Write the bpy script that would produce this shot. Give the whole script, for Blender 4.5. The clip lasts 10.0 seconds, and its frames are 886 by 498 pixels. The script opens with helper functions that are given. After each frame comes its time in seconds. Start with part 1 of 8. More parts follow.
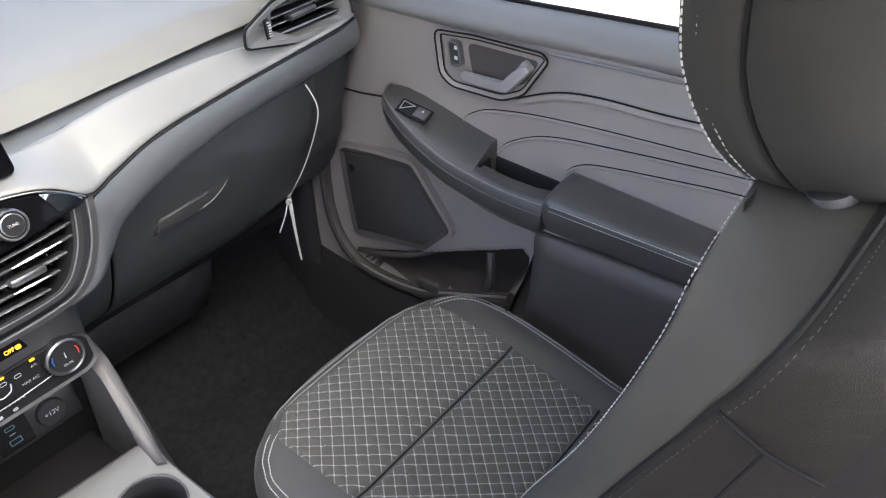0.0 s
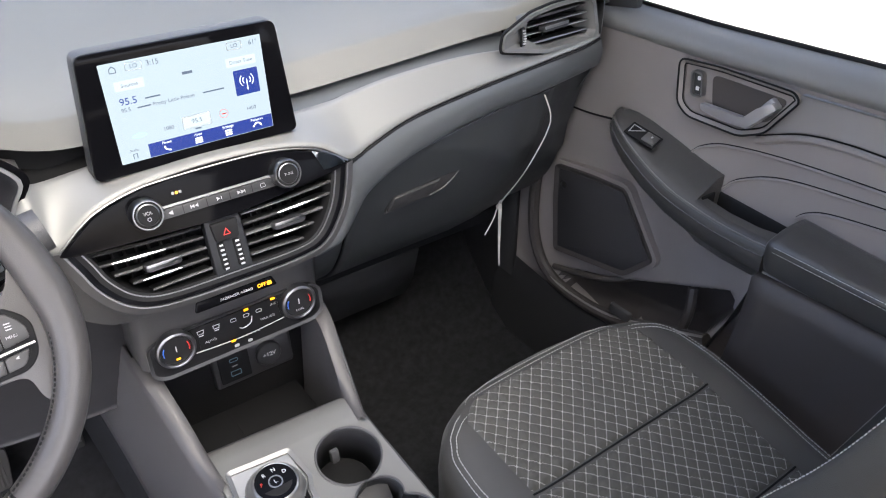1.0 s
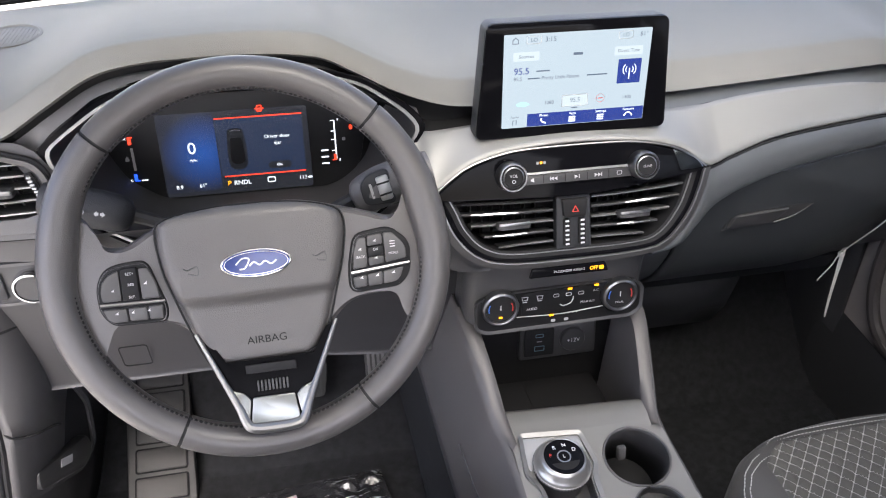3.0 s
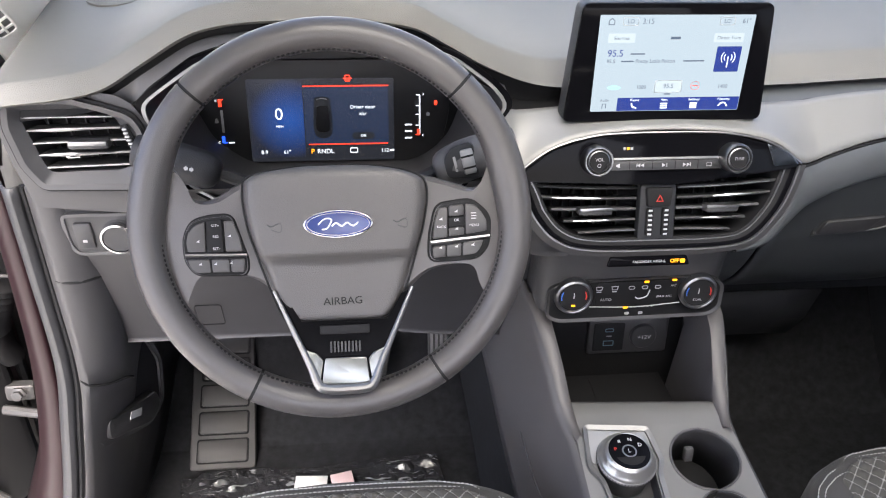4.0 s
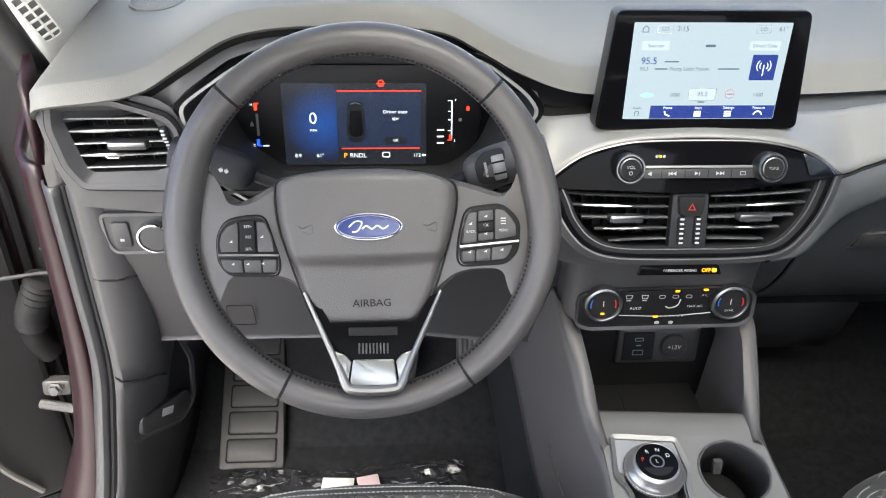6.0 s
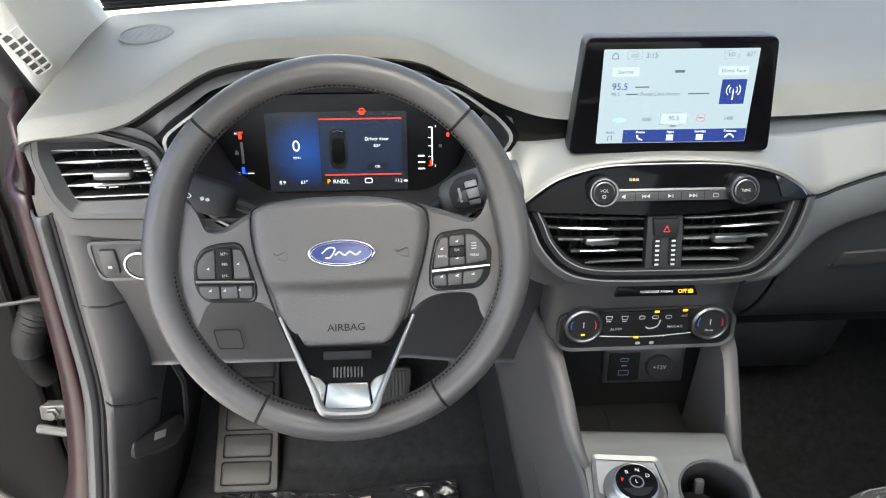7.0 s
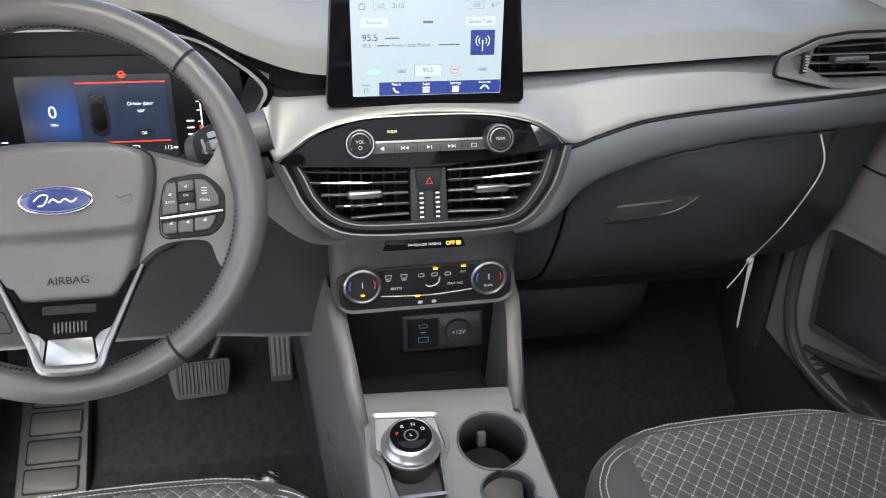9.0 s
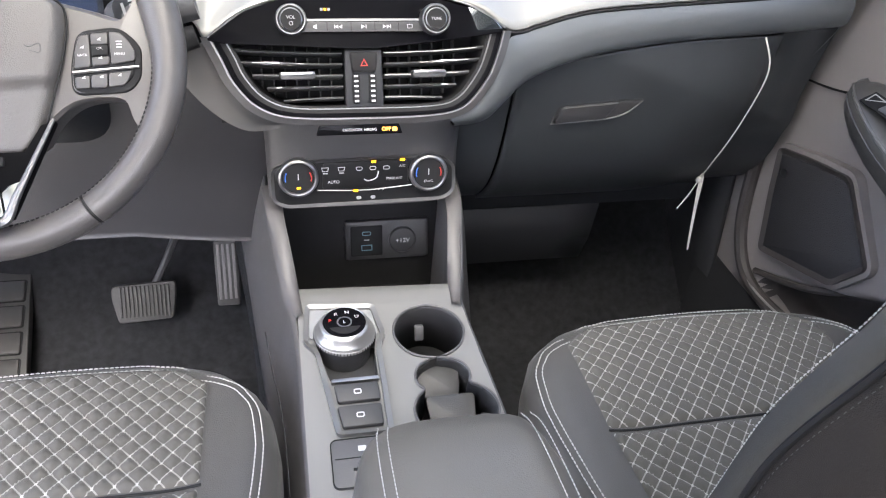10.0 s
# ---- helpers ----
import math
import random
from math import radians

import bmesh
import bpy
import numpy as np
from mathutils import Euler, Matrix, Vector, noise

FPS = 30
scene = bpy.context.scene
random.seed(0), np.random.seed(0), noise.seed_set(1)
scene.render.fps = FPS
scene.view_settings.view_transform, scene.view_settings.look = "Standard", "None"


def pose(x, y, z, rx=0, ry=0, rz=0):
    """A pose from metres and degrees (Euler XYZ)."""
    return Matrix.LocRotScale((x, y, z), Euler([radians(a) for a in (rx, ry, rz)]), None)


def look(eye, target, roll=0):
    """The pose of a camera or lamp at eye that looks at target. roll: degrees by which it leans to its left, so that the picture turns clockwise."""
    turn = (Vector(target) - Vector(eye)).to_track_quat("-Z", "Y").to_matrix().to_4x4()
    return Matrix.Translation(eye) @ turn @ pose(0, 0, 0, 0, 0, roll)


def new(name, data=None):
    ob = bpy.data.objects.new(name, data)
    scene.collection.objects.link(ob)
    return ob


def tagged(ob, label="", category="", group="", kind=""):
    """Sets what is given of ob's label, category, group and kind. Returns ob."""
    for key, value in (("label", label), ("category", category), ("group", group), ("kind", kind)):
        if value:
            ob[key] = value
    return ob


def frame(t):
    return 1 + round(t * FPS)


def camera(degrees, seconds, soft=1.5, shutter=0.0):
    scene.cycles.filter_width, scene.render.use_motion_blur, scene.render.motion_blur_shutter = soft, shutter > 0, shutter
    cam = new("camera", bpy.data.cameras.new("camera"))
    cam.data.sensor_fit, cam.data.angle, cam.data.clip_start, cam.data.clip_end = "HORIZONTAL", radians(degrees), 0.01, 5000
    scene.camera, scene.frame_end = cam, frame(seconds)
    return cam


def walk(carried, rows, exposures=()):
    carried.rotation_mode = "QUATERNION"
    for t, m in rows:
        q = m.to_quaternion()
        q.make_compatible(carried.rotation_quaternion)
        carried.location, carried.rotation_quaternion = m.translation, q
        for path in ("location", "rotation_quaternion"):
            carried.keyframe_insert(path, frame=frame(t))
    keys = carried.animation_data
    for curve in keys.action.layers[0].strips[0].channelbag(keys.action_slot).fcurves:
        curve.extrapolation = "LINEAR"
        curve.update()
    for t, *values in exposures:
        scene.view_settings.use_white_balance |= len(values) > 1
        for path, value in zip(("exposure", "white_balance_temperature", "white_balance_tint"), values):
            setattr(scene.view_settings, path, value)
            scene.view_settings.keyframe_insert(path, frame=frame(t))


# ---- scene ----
cam = camera(59.9, 10.0, soft=1.1)
EXPOSURES = ((0.0, 3.80, 6500, 8), (1.0, 3.45, 6500, 9), (2.0, 3.30, 6500, 10), (3.0, 3.25, 6500, 10), (5.0, 3.25, 6500, 8), (7.0, 3.25, 6500, 2), (8.5, 3.25, 6500, 4), (9.5, 3.40, 6500, 7), (10.0, 4.02, 6500, 8))
PATH = [
    (0, (-0.145, -0.714, 1.458), (1.094, 0.32, 0.276), -2.0),
    (0.5, (-0.199, -0.703, 1.445), (0.888, 0.538, 0.315), -1.2),
    (1, (-0.24, -0.695, 1.438), (0.746, 0.655, 0.341), 0.2),
    (1.5, (-0.271, -0.696, 1.432), (0.571, 0.769, 0.361), 0.7),
    (2, (-0.294, -0.698, 1.426), (0.346, 0.87, 0.361), 0.2),
    (2.5, (-0.303, -0.702, 1.427), (0.172, 0.921, 0.359), 0.1),
    (3, (-0.319, -0.702, 1.417), (0.03, 0.959, 0.358), 0.3),
    (4.5, (-0.339, -0.708, 1.384), (-0.182, 0.981, 0.324), 2.1),
    (5, (-0.339, -0.707, 1.383), (-0.197, 0.983, 0.325), 2.1),
    (5.5, (-0.34, -0.708, 1.384), (-0.213, 0.985, 0.326), 1.8),
    (7, (-0.299, -0.724, 1.403), (-0.216, 1.005, 0.401), 0.1),
    (7.5, (-0.264, -0.734, 1.4), (-0.173, 1.002, 0.411), -0.5),
    (8, (-0.212, -0.743, 1.391), (-0.047, 0.992, 0.411), -0.4),
    (8.5, (-0.167, -0.756, 1.375), (0.087, 0.975, 0.406), 0.5),
    (9, (-0.141, -0.771, 1.332), (0.19, 0.96, 0.386), 1.5),
    (9.5, (-0.114, -0.791, 1.28), (0.248, 0.933, 0.333), 1.8),
    (10, (-0.099, -0.82, 1.223), (0.29, 0.883, 0.249), 2.7),
]
walk(cam, [(t, look(eye, target, roll)) for t, eye, target, roll in PATH], exposures=EXPOSURES)

# ---- daylight ----
world = bpy.data.worlds.new("sky")
scene.world = world
world.use_nodes = True
wn = world.node_tree.nodes
sky = wn.new("ShaderNodeTexSky")
sky.sky_type = "NISHITA"
sky.sun_disc = False
sky.sun_elevation = radians(56)
sky.sun_rotation = radians(184)
sky.air_density, sky.dust_density, sky.ozone_density = 0.45, 4.0, 0.4
wn["Background"].inputs["Strength"].default_value = 0.15
world.node_tree.links.new(sky.outputs["Color"], wn["Background"].inputs["Color"])
sun_data = bpy.data.lights.new("sun", "SUN")
sun_data.energy, sun_data.angle, sun_data.color = 1.3, radians(60), (1.0, 0.96, 0.90)
sun = new("sun", sun_data)
sun.matrix_world = look((0, 0, 8), (0.04, 0.555, 8 - 0.83))


# ---- materials ----
def material(name, colour, rough=0.5, metal=0.0, grain=0.0, scale=900.0, mottle=0.12, mscale=9.0, coat=0.0, spec=0.5, sheen=0.0, wear=0.0):
    """A painted, moulded or woven surface: colour mottled at a large and a small scale, with a fine relief."""
    m = bpy.data.materials.new(name)
    m.use_nodes = True
    nt = m.node_tree
    n, l = nt.nodes, nt.links
    b = n["Principled BSDF"]
    b.inputs["Roughness"].default_value = rough
    b.inputs["Metallic"].default_value = metal
    b.inputs["Coat Weight"].default_value = coat
    b.inputs["Coat Roughness"].default_value = 0.05
    b.inputs["Specular IOR Level"].default_value = spec
    b.inputs["Sheen Weight"].default_value = sheen
    co = n.new("ShaderNodeTexCoord")
    big = n.new("ShaderNodeTexNoise")
    big.inputs["Scale"].default_value = mscale
    big.inputs["Detail"].default_value = 4
    l.new(co.outputs["Object"], big.inputs["Vector"])
    ramp = n.new("ShaderNodeMixRGB")
    ramp.inputs["Color1"].default_value = (*[c * (1 - mottle) for c in colour], 1)
    ramp.inputs["Color2"].default_value = (*[min(1, c * (1 + mottle)) for c in colour], 1)
    l.new(big.outputs["Fac"], ramp.inputs["Fac"])
    l.new(ramp.outputs["Color"], b.inputs["Base Color"])
    mr = n.new("ShaderNodeMapRange")
    mr.inputs["To Min"].default_value = max(0.02, rough - 0.08 - wear)
    mr.inputs["To Max"].default_value = min(1.0, rough + 0.08 + wear)
    l.new(big.outputs["Fac"], mr.inputs["Value"])
    l.new(mr.outputs["Result"], b.inputs["Roughness"])
    if grain:
        fine = n.new("ShaderNodeTexVoronoi") if scale < 1500 else n.new("ShaderNodeTexNoise")
        fine.inputs["Scale"].default_value = scale
        l.new(co.outputs["Object"], fine.inputs["Vector"])
        bump = n.new("ShaderNodeBump")
        bump.inputs["Strength"].default_value = grain
        bump.inputs["Distance"].default_value = 0.0006
        l.new(fine.outputs[0], bump.inputs["Height"])
        l.new(bump.outputs["Normal"], b.inputs["Normal"])
    return m


def glow(name, colour, strength):
    m = bpy.data.materials.new(name)
    m.use_nodes = True
    b = m.node_tree.nodes["Principled BSDF"]
    b.inputs["Base Color"].default_value = (0.01, 0.01, 0.01, 1)
    b.inputs["Roughness"].default_value = 0.25
    b.inputs["Emission Color"].default_value = (*colour, 1)
    b.inputs["Emission Strength"].default_value = strength
    return m


PAD = material("dash_soft_touch", (0.142, 0.138, 0.122), 0.58, grain=0.35, scale=1100, spec=0.6)
PLASTIC = material("moulded_plastic_grey", (0.066, 0.065, 0.068), 0.45, grain=0.3, scale=1000)
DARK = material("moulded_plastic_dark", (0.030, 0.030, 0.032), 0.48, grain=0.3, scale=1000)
SLATE = material("painted_slate_trim", (0.088, 0.094, 0.099), 0.38, grain=0.1, scale=2500)
SILVER = material("satin_silver_trim", (0.215, 0.212, 0.203), 0.46, metal=0.3, grain=0.06, scale=2600, mottle=0.05)
BLACK_GLOSS = material("piano_black", (0.004, 0.004, 0.005), 0.07, spec=0.045, mottle=0.0)
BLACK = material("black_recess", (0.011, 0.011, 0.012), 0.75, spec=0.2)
CHROME = material("bright_chrome", (0.58, 0.59, 0.60), 0.14, metal=1.0, mottle=0.03)
SATIN_CHROME = material("satin_chrome", (0.25, 0.25, 0.255), 0.34, metal=1.0, mottle=0.05)
LEATHER = material("wheel_leather", (0.055, 0.0515, 0.0515), 0.36, grain=0.18, scale=900, wear=0.03)
HUB = material("airbag_cover_grained", (0.063, 0.0595, 0.059), 0.46, grain=0.28, scale=900)
VINYL = material("seat_vinyl", (0.050, 0.048, 0.045), 0.44, grain=0.35, scale=800, sheen=0.1)
FABRIC = material("seat_fabric_plain", (0.037, 0.0345, 0.0295), 0.72, grain=0.6, scale=1800)
THREAD = material("pale_thread", (0.38, 0.38, 0.37), 0.7, grain=0.4, scale=2500)
CARPET = material("black_carpet", (0.0185, 0.0190, 0.0210), 0.95, grain=1.0, scale=1200, mottle=0.8, mscale=70, spec=0.2)
CONSOLE = material("console_satin_grey", (0.135, 0.134, 0.130), 0.45, grain=0.15, scale=1800)
GREY_METAL = material("grey_satin_metal", (0.30, 0.30, 0.30), 0.42, metal=0.5)
# accelerator ribs, paler than the pedal rubber
PEDAL_RIB = material("pale_pedal_rib", (0.16, 0.155, 0.155), 0.5, grain=0.3, scale=900, mottle=0.3)
RUBBER = material("pedal_rubber", (0.045, 0.044, 0.043), 0.6, grain=0.3, scale=900, mottle=0.2)
PAINT = material("burgundy_car_paint", (0.013, 0.0045, 0.006), 0.42, coat=0.08, spec=0.3, mottle=0.1)
HEADLINER = material("pale_headliner", (0.78, 0.78, 0.74), 0.8, grain=0.4, scale=1500, mottle=0.06)
DOOR_SKIN = material("door_soft_trim", (0.245, 0.219, 0.210), 0.48, grain=0.35, scale=900)
DOOR_TOP = material("door_sill_plastic", (0.165, 0.163, 0.158), 0.48, grain=0.3, scale=1000)
DOOR_WAVE = material("door_satin_band", (0.30, 0.285, 0.28), 0.38, metal=0.35, grain=0.08, scale=2500)
BLACK_TRIM = material("black_door_vinyl", (0.050, 0.048, 0.046), 0.34, grain=0.22, scale=900, spec=0.7, mscale=70)
# console plastic made paler, with the open door's light in its colour
CONSOLE_LIT = material("console_lit_plastic", (0.072, 0.068, 0.069), 0.45, grain=0.3, scale=1000)
MIRROR_TRIM = material("mirror_trim", (0.20, 0.21, 0.207), 0.30, metal=1.0, mottle=0.03)
DULL_METAL = material("dull_zinc_metal", (0.05, 0.048, 0.048), 0.5, metal=0.4, mottle=0.25, mscale=40)
VENT_FRAME = material("vent_frame_grey", (0.042, 0.041, 0.042), 0.5, grain=0.3, scale=1100)
# black plastic deepened for the shade of a person at the open door
DOOR_SHADED = material("shaded_black_door_plastic", (0.006, 0.006, 0.0065), 0.6, spec=0.12, grain=0.3, scale=1000)
CLUSTER_FACE = material("cluster_black_face", (0.010, 0.010, 0.011), 0.45, spec=0.25, mottle=0.0)
LEVER_GREY = material("satin_lever_grey", (0.33, 0.32, 0.32), 0.38, metal=0.3)
RAIL_HIGHLIGHT = material("rail_highlight_satin", (0.13, 0.125, 0.12), 0.32, metal=0.3)
TIP_REFLECTION = material("tip_sky_reflection", (0.42, 0.45, 0.48), 0.16, metal=1.0, mottle=0.03)
TROUGH_LINE = material("dark_satin_line", (0.16, 0.16, 0.165), 0.40, metal=0.6)
BRIGHT_PLATE = material("bright_satin_plate", (0.18, 0.18, 0.178), 0.36, metal=0.6, mottle=0.05)
ARM_VINYL = material("armrest_vinyl", (0.098, 0.092, 0.082), 0.46, grain=0.3, scale=800)
GLOVE = material("glovebox_dark_grain", (0.037, 0.040, 0.0435), 0.42, grain=0.3, scale=1000)
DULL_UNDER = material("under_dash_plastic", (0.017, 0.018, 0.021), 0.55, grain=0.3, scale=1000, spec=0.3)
KNEE = material("knee_panel_plastic", (0.031, 0.030, 0.032), 0.47, grain=0.3, scale=1000)
KICK = material("lower_trim_plastic", (0.045, 0.044, 0.046), 0.45, grain=0.3, scale=1000)
DOOR_LOW = material("door_lower_plastic", (0.056, 0.049, 0.047), 0.52, grain=0.3, scale=1000)
CLIMATE_FACE = material("climate_satin_black", (0.011, 0.011, 0.012), 0.42, spec=0.15, mottle=0.0)
# cloth darkened below the backrest's, for weaker windscreen light up there
HEADREST = material("headrest_shaded_cloth", (0.015, 0.0148, 0.014), 0.85, grain=0.6, scale=1800)
FLANK = material("seat_flank_vinyl", (0.017, 0.0145, 0.0135), 0.62, grain=0.5, scale=1200, spec=0.25)
UPPER_GREY = material("hood_facet_grey", (0.095, 0.093, 0.094), 0.5, grain=0.3, scale=1100)
SPOKE_FACE = material("spoke_black_face", (0.0025, 0.0025, 0.003), 0.30, spec=0.03, mottle=0.0)
DIAL_SILVER = material("dial_satin_silver", (0.36, 0.36, 0.355), 0.28, metal=0.8, mottle=0.05)
KEY_MARK = material("soft_grey_print", (0.42, 0.42, 0.43), 0.5, mottle=0.0)
PALE_MARK = material("pale_script_print", (0.62, 0.64, 0.68), 0.4, mottle=0.0)
MESH_GRILLE = material("speaker_cloth", (0.036, 0.034, 0.036), 0.8, grain=1.0, scale=600)
PAPER = material("printed_paper", (0.7, 0.68, 0.66), 0.7, mottle=0.1)
PINK_PAPER = material("pink_paper", (0.62, 0.45, 0.45), 0.7, mottle=0.1)
ZIP = material("white_nylon", (0.62, 0.6, 0.56), 0.5, mottle=0.1)
CONCRETE = material("pale_concrete", (0.44, 0.43, 0.40), 0.85, grain=0.5, scale=60, mottle=0.15, mscale=0.6)
LEAF = material("hedge_leaf", (0.09, 0.12, 0.04), 0.5, mottle=0.4, mscale=3)
WALLPAINT = material("pale_wall_paint", (0.7, 0.68, 0.62), 0.8, mottle=0.05)
WHITE_MARK = material("white_print", (0.75, 0.75, 0.75), 0.5, mottle=0.0)
DIM_MARK = material("grey_print", (0.3, 0.3, 0.3), 0.5, mottle=0.0)
BLUE_BADGE = material("blue_enamel", (0.006, 0.020, 0.12), 0.25, coat=0.25, mottle=0.1)
RED_MARK = material("red_print", (0.55, 0.03, 0.02), 0.4, mottle=0.0)
PORT_MARK = material("dim_teal_print", (0.10, 0.19, 0.23), 0.5, mottle=0.0)
BLUE_MARK = material("blue_print", (0.03, 0.12, 0.5), 0.4, mottle=0.0)
GLOW_WHITE = glow("screen_white", (0.71, 0.85, 0.96), 0.096)
GLOW_PALE = glow("screen_pale_tile", (0.80, 0.92, 1.0), 0.108)
GLOW_NAVY = glow("screen_navy", (0.022, 0.05, 0.30), 0.125)
GLOW_INK = glow("screen_ink", (0.16, 0.21, 0.30), 0.1)
GLOW_TEXT = glow("screen_text_white", (0.85, 0.92, 1.0), 0.22)
GLOW_RED = glow("telltale_red", (1.0, 0.05, 0.02), 0.22)
GLOW_AMBER = glow("telltale_amber", (1.0, 0.38, 0.01), 0.28)
GLOW_BLUE = glow("gauge_blue", (0.02, 0.1, 1.0), 0.2)
GLOW_PANEL = glow("gauge_panel_slate", (0.10, 0.11, 0.15), 0.022)
GLOW_MESSAGE = glow("gauge_message_slate", (0.06, 0.09, 0.19), 0.045)
GLOW_CAR = glow("gauge_car_picture", (0.05, 0.055, 0.07), 0.03)
GLOW_GREEN = glow("screen_teal", (0.35, 0.72, 0.70), 0.2)


def gauge_blue_field():
    """The blue glow behind the speed: bright in the middle, black at the rim, as the display shows it."""
    m = glow("gauge_blue_field", (0.02, 0.07, 0.5), 0.1)
    n, l = m.node_tree.nodes, m.node_tree.links
    co = n.new("ShaderNodeTexCoord")
    mp = n.new("ShaderNodeMapping")
    mp.inputs["Location"].default_value = (0.429 * 20, 0, -1.020 * 20)
    mp.inputs["Scale"].default_value = (20, 0, 20)
    gr = n.new("ShaderNodeTexGradient")
    gr.gradient_type = "SPHERICAL"
    l.new(co.outputs["Object"], mp.inputs["Vector"])
    l.new(mp.outputs["Vector"], gr.inputs["Vector"])
    mx = n.new("ShaderNodeMixRGB")
    mx.inputs["Color1"].default_value = (0.014, 0.016, 0.026, 1)
    mx.inputs["Color2"].default_value = (0.015, 0.065, 0.27, 1)
    l.new(gr.outputs["Fac"], mx.inputs["Fac"])
    l.new(mx.outputs["Color"], n["Principled BSDF"].inputs["Emission Color"])
    n["Principled BSDF"].inputs["Emission Strength"].default_value = 0.16
    return m


GLOW_FIELD = gauge_blue_field()


def quilt_material():
    """Charcoal seat cloth with a lattice of pale stitched lines, thicker where they cross; the lattice runs in the panel's UV, in metres."""
    m = material("quilted_seat_cloth", (0.064, 0.061, 0.055), 0.85, grain=0.7, scale=1600, sheen=0.05)
    n, l = m.node_tree.nodes, m.node_tree.links
    uv = n.new("ShaderNodeUVMap")
    sep = n.new("ShaderNodeSeparateXYZ")
    l.new(uv.outputs["UV"], sep.inputs["Vector"])

    def mth(op, a, b=None):
        x = n.new("ShaderNodeMath")
        x.operation = op
        for k, v in enumerate((a, b)):
            if v is None:
                continue
            if isinstance(v, (int, float)):
                x.inputs[k].default_value = v
            else:
                l.new(v, x.inputs[k])
        return x.outputs[0]

    u = mth("DIVIDE", sep.outputs["X"], QW)
    v = mth("DIVIDE", sep.outputs["Y"], QH)
    a = mth("ABSOLUTE", mth("SUBTRACT", mth("FRACT", mth("ADD", u, v)), 0.5))
    b = mth("ABSOLUTE", mth("SUBTRACT", mth("FRACT", mth("SUBTRACT", u, v)), 0.5))
    line = mth("GREATER_THAN", mth("MAXIMUM", a, b), 0.452)
    node = mth("GREATER_THAN", mth("ADD", a, b), 0.88)
    noisy = n.new("ShaderNodeTexNoise")
    noisy.inputs["Scale"].default_value = 14
    lvl = mth("ADD", mth("MULTIPLY", line, mth("ADD", 0.12, mth("MULTIPLY", noisy.outputs["Fac"], 0.75))), mth("MULTIPLY", node, 0.5))
    mx = n.new("ShaderNodeMixRGB")
    l.new(mth("MINIMUM", lvl, 1.0), mx.inputs["Fac"])
    bs = n["Principled BSDF"]
    l.new(bs.inputs["Base Color"].links[0].from_socket, mx.inputs["Color1"])
    mx.inputs["Color2"].default_value = (0.33, 0.33, 0.31, 1)
    l.new(mx.outputs["Color"], bs.inputs["Base Color"])
    return m


QW, QH = 0.0198, 0.0216
QUILT = quilt_material()


def tinted_glass(name, tint):
    """Laminated glass: a tinted clear sheet with a faint surface gloss."""
    m = bpy.data.materials.new(name)
    m.use_nodes = True
    n, l = m.node_tree.nodes, m.node_tree.links
    tr = n.new("ShaderNodeBsdfTransparent")
    tr.inputs["Color"].default_value = tint
    gl_ = n.new("ShaderNodeBsdfGlossy")
    gl_.inputs["Roughness"].default_value = 0.02
    fr_ = n.new("ShaderNodeFresnel")
    fr_.inputs["IOR"].default_value = 1.25
    mx = n.new("ShaderNodeMixShader")
    l.new(fr_.outputs["Fac"], mx.inputs["Fac"])
    l.new(tr.outputs["BSDF"], mx.inputs[1])
    l.new(gl_.outputs["BSDF"], mx.inputs[2])
    l.new(mx.outputs["Shader"], n["Material Output"].inputs["Surface"])
    return m


WINDSCREEN = tinted_glass("windscreen_glass", (0.86, 0.88, 0.86, 1))
# for the added roof pane; its tint sets how much daylight enters
ADDED_ROOF_GLASS = tinted_glass("added_roof_glass", (0.29, 0.30, 0.30, 1))


def film_material():
    """Crumpled clear plastic sheet over black carpet, with white glints painted along its creases."""
    m = bpy.data.materials.new("clear_plastic_film")
    m.use_nodes = True
    n, l = m.node_tree.nodes, m.node_tree.links
    b = n["Principled BSDF"]
    b.inputs["Roughness"].default_value = 0.18
    b.inputs["Coat Weight"].default_value = 0.6
    co = n.new("ShaderNodeTexCoord")
    mp = n.new("ShaderNodeMapping")
    mp.inputs["Rotation"].default_value = (0, 0, 0.5)
    mp.inputs["Scale"].default_value = (1.2, 5.0, 1)
    l.new(co.outputs["Object"], mp.inputs["Vector"])
    fold = n.new("ShaderNodeTexNoise")
    fold.inputs["Scale"].default_value = 20
    fold.inputs["Detail"].default_value = 5
    fold.inputs["Distortion"].default_value = 1.2
    l.new(mp.outputs["Vector"], fold.inputs["Vector"])
    # dark sheet to near white: the glints on the folds, as colour
    ramp = n.new("ShaderNodeValToRGB")
    ramp.color_ramp.elements[0].position, ramp.color_ramp.elements[0].color = 0.60, (0.022, 0.022, 0.024, 1)
    ramp.color_ramp.elements[1].position, ramp.color_ramp.elements[1].color = 0.76, (0.48, 0.48, 0.48, 1)
    l.new(fold.outputs["Fac"], ramp.inputs["Fac"])
    l.new(ramp.outputs["Color"], b.inputs["Base Color"])
    bump = n.new("ShaderNodeBump")
    bump.inputs["Strength"].default_value = 0.5
    bump.inputs["Distance"].default_value = 0.003
    l.new(fold.outputs["Fac"], bump.inputs["Height"])
    l.new(bump.outputs["Normal"], b.inputs["Normal"])
    return m


FILM = film_material()


# ---- tools ----
def empty(name, base, label="", category="", group="", kind=""):
    e = new(name)
    e.location = base
    e.empty_display_size = 0.05
    return tagged(e, label, category, group, kind)


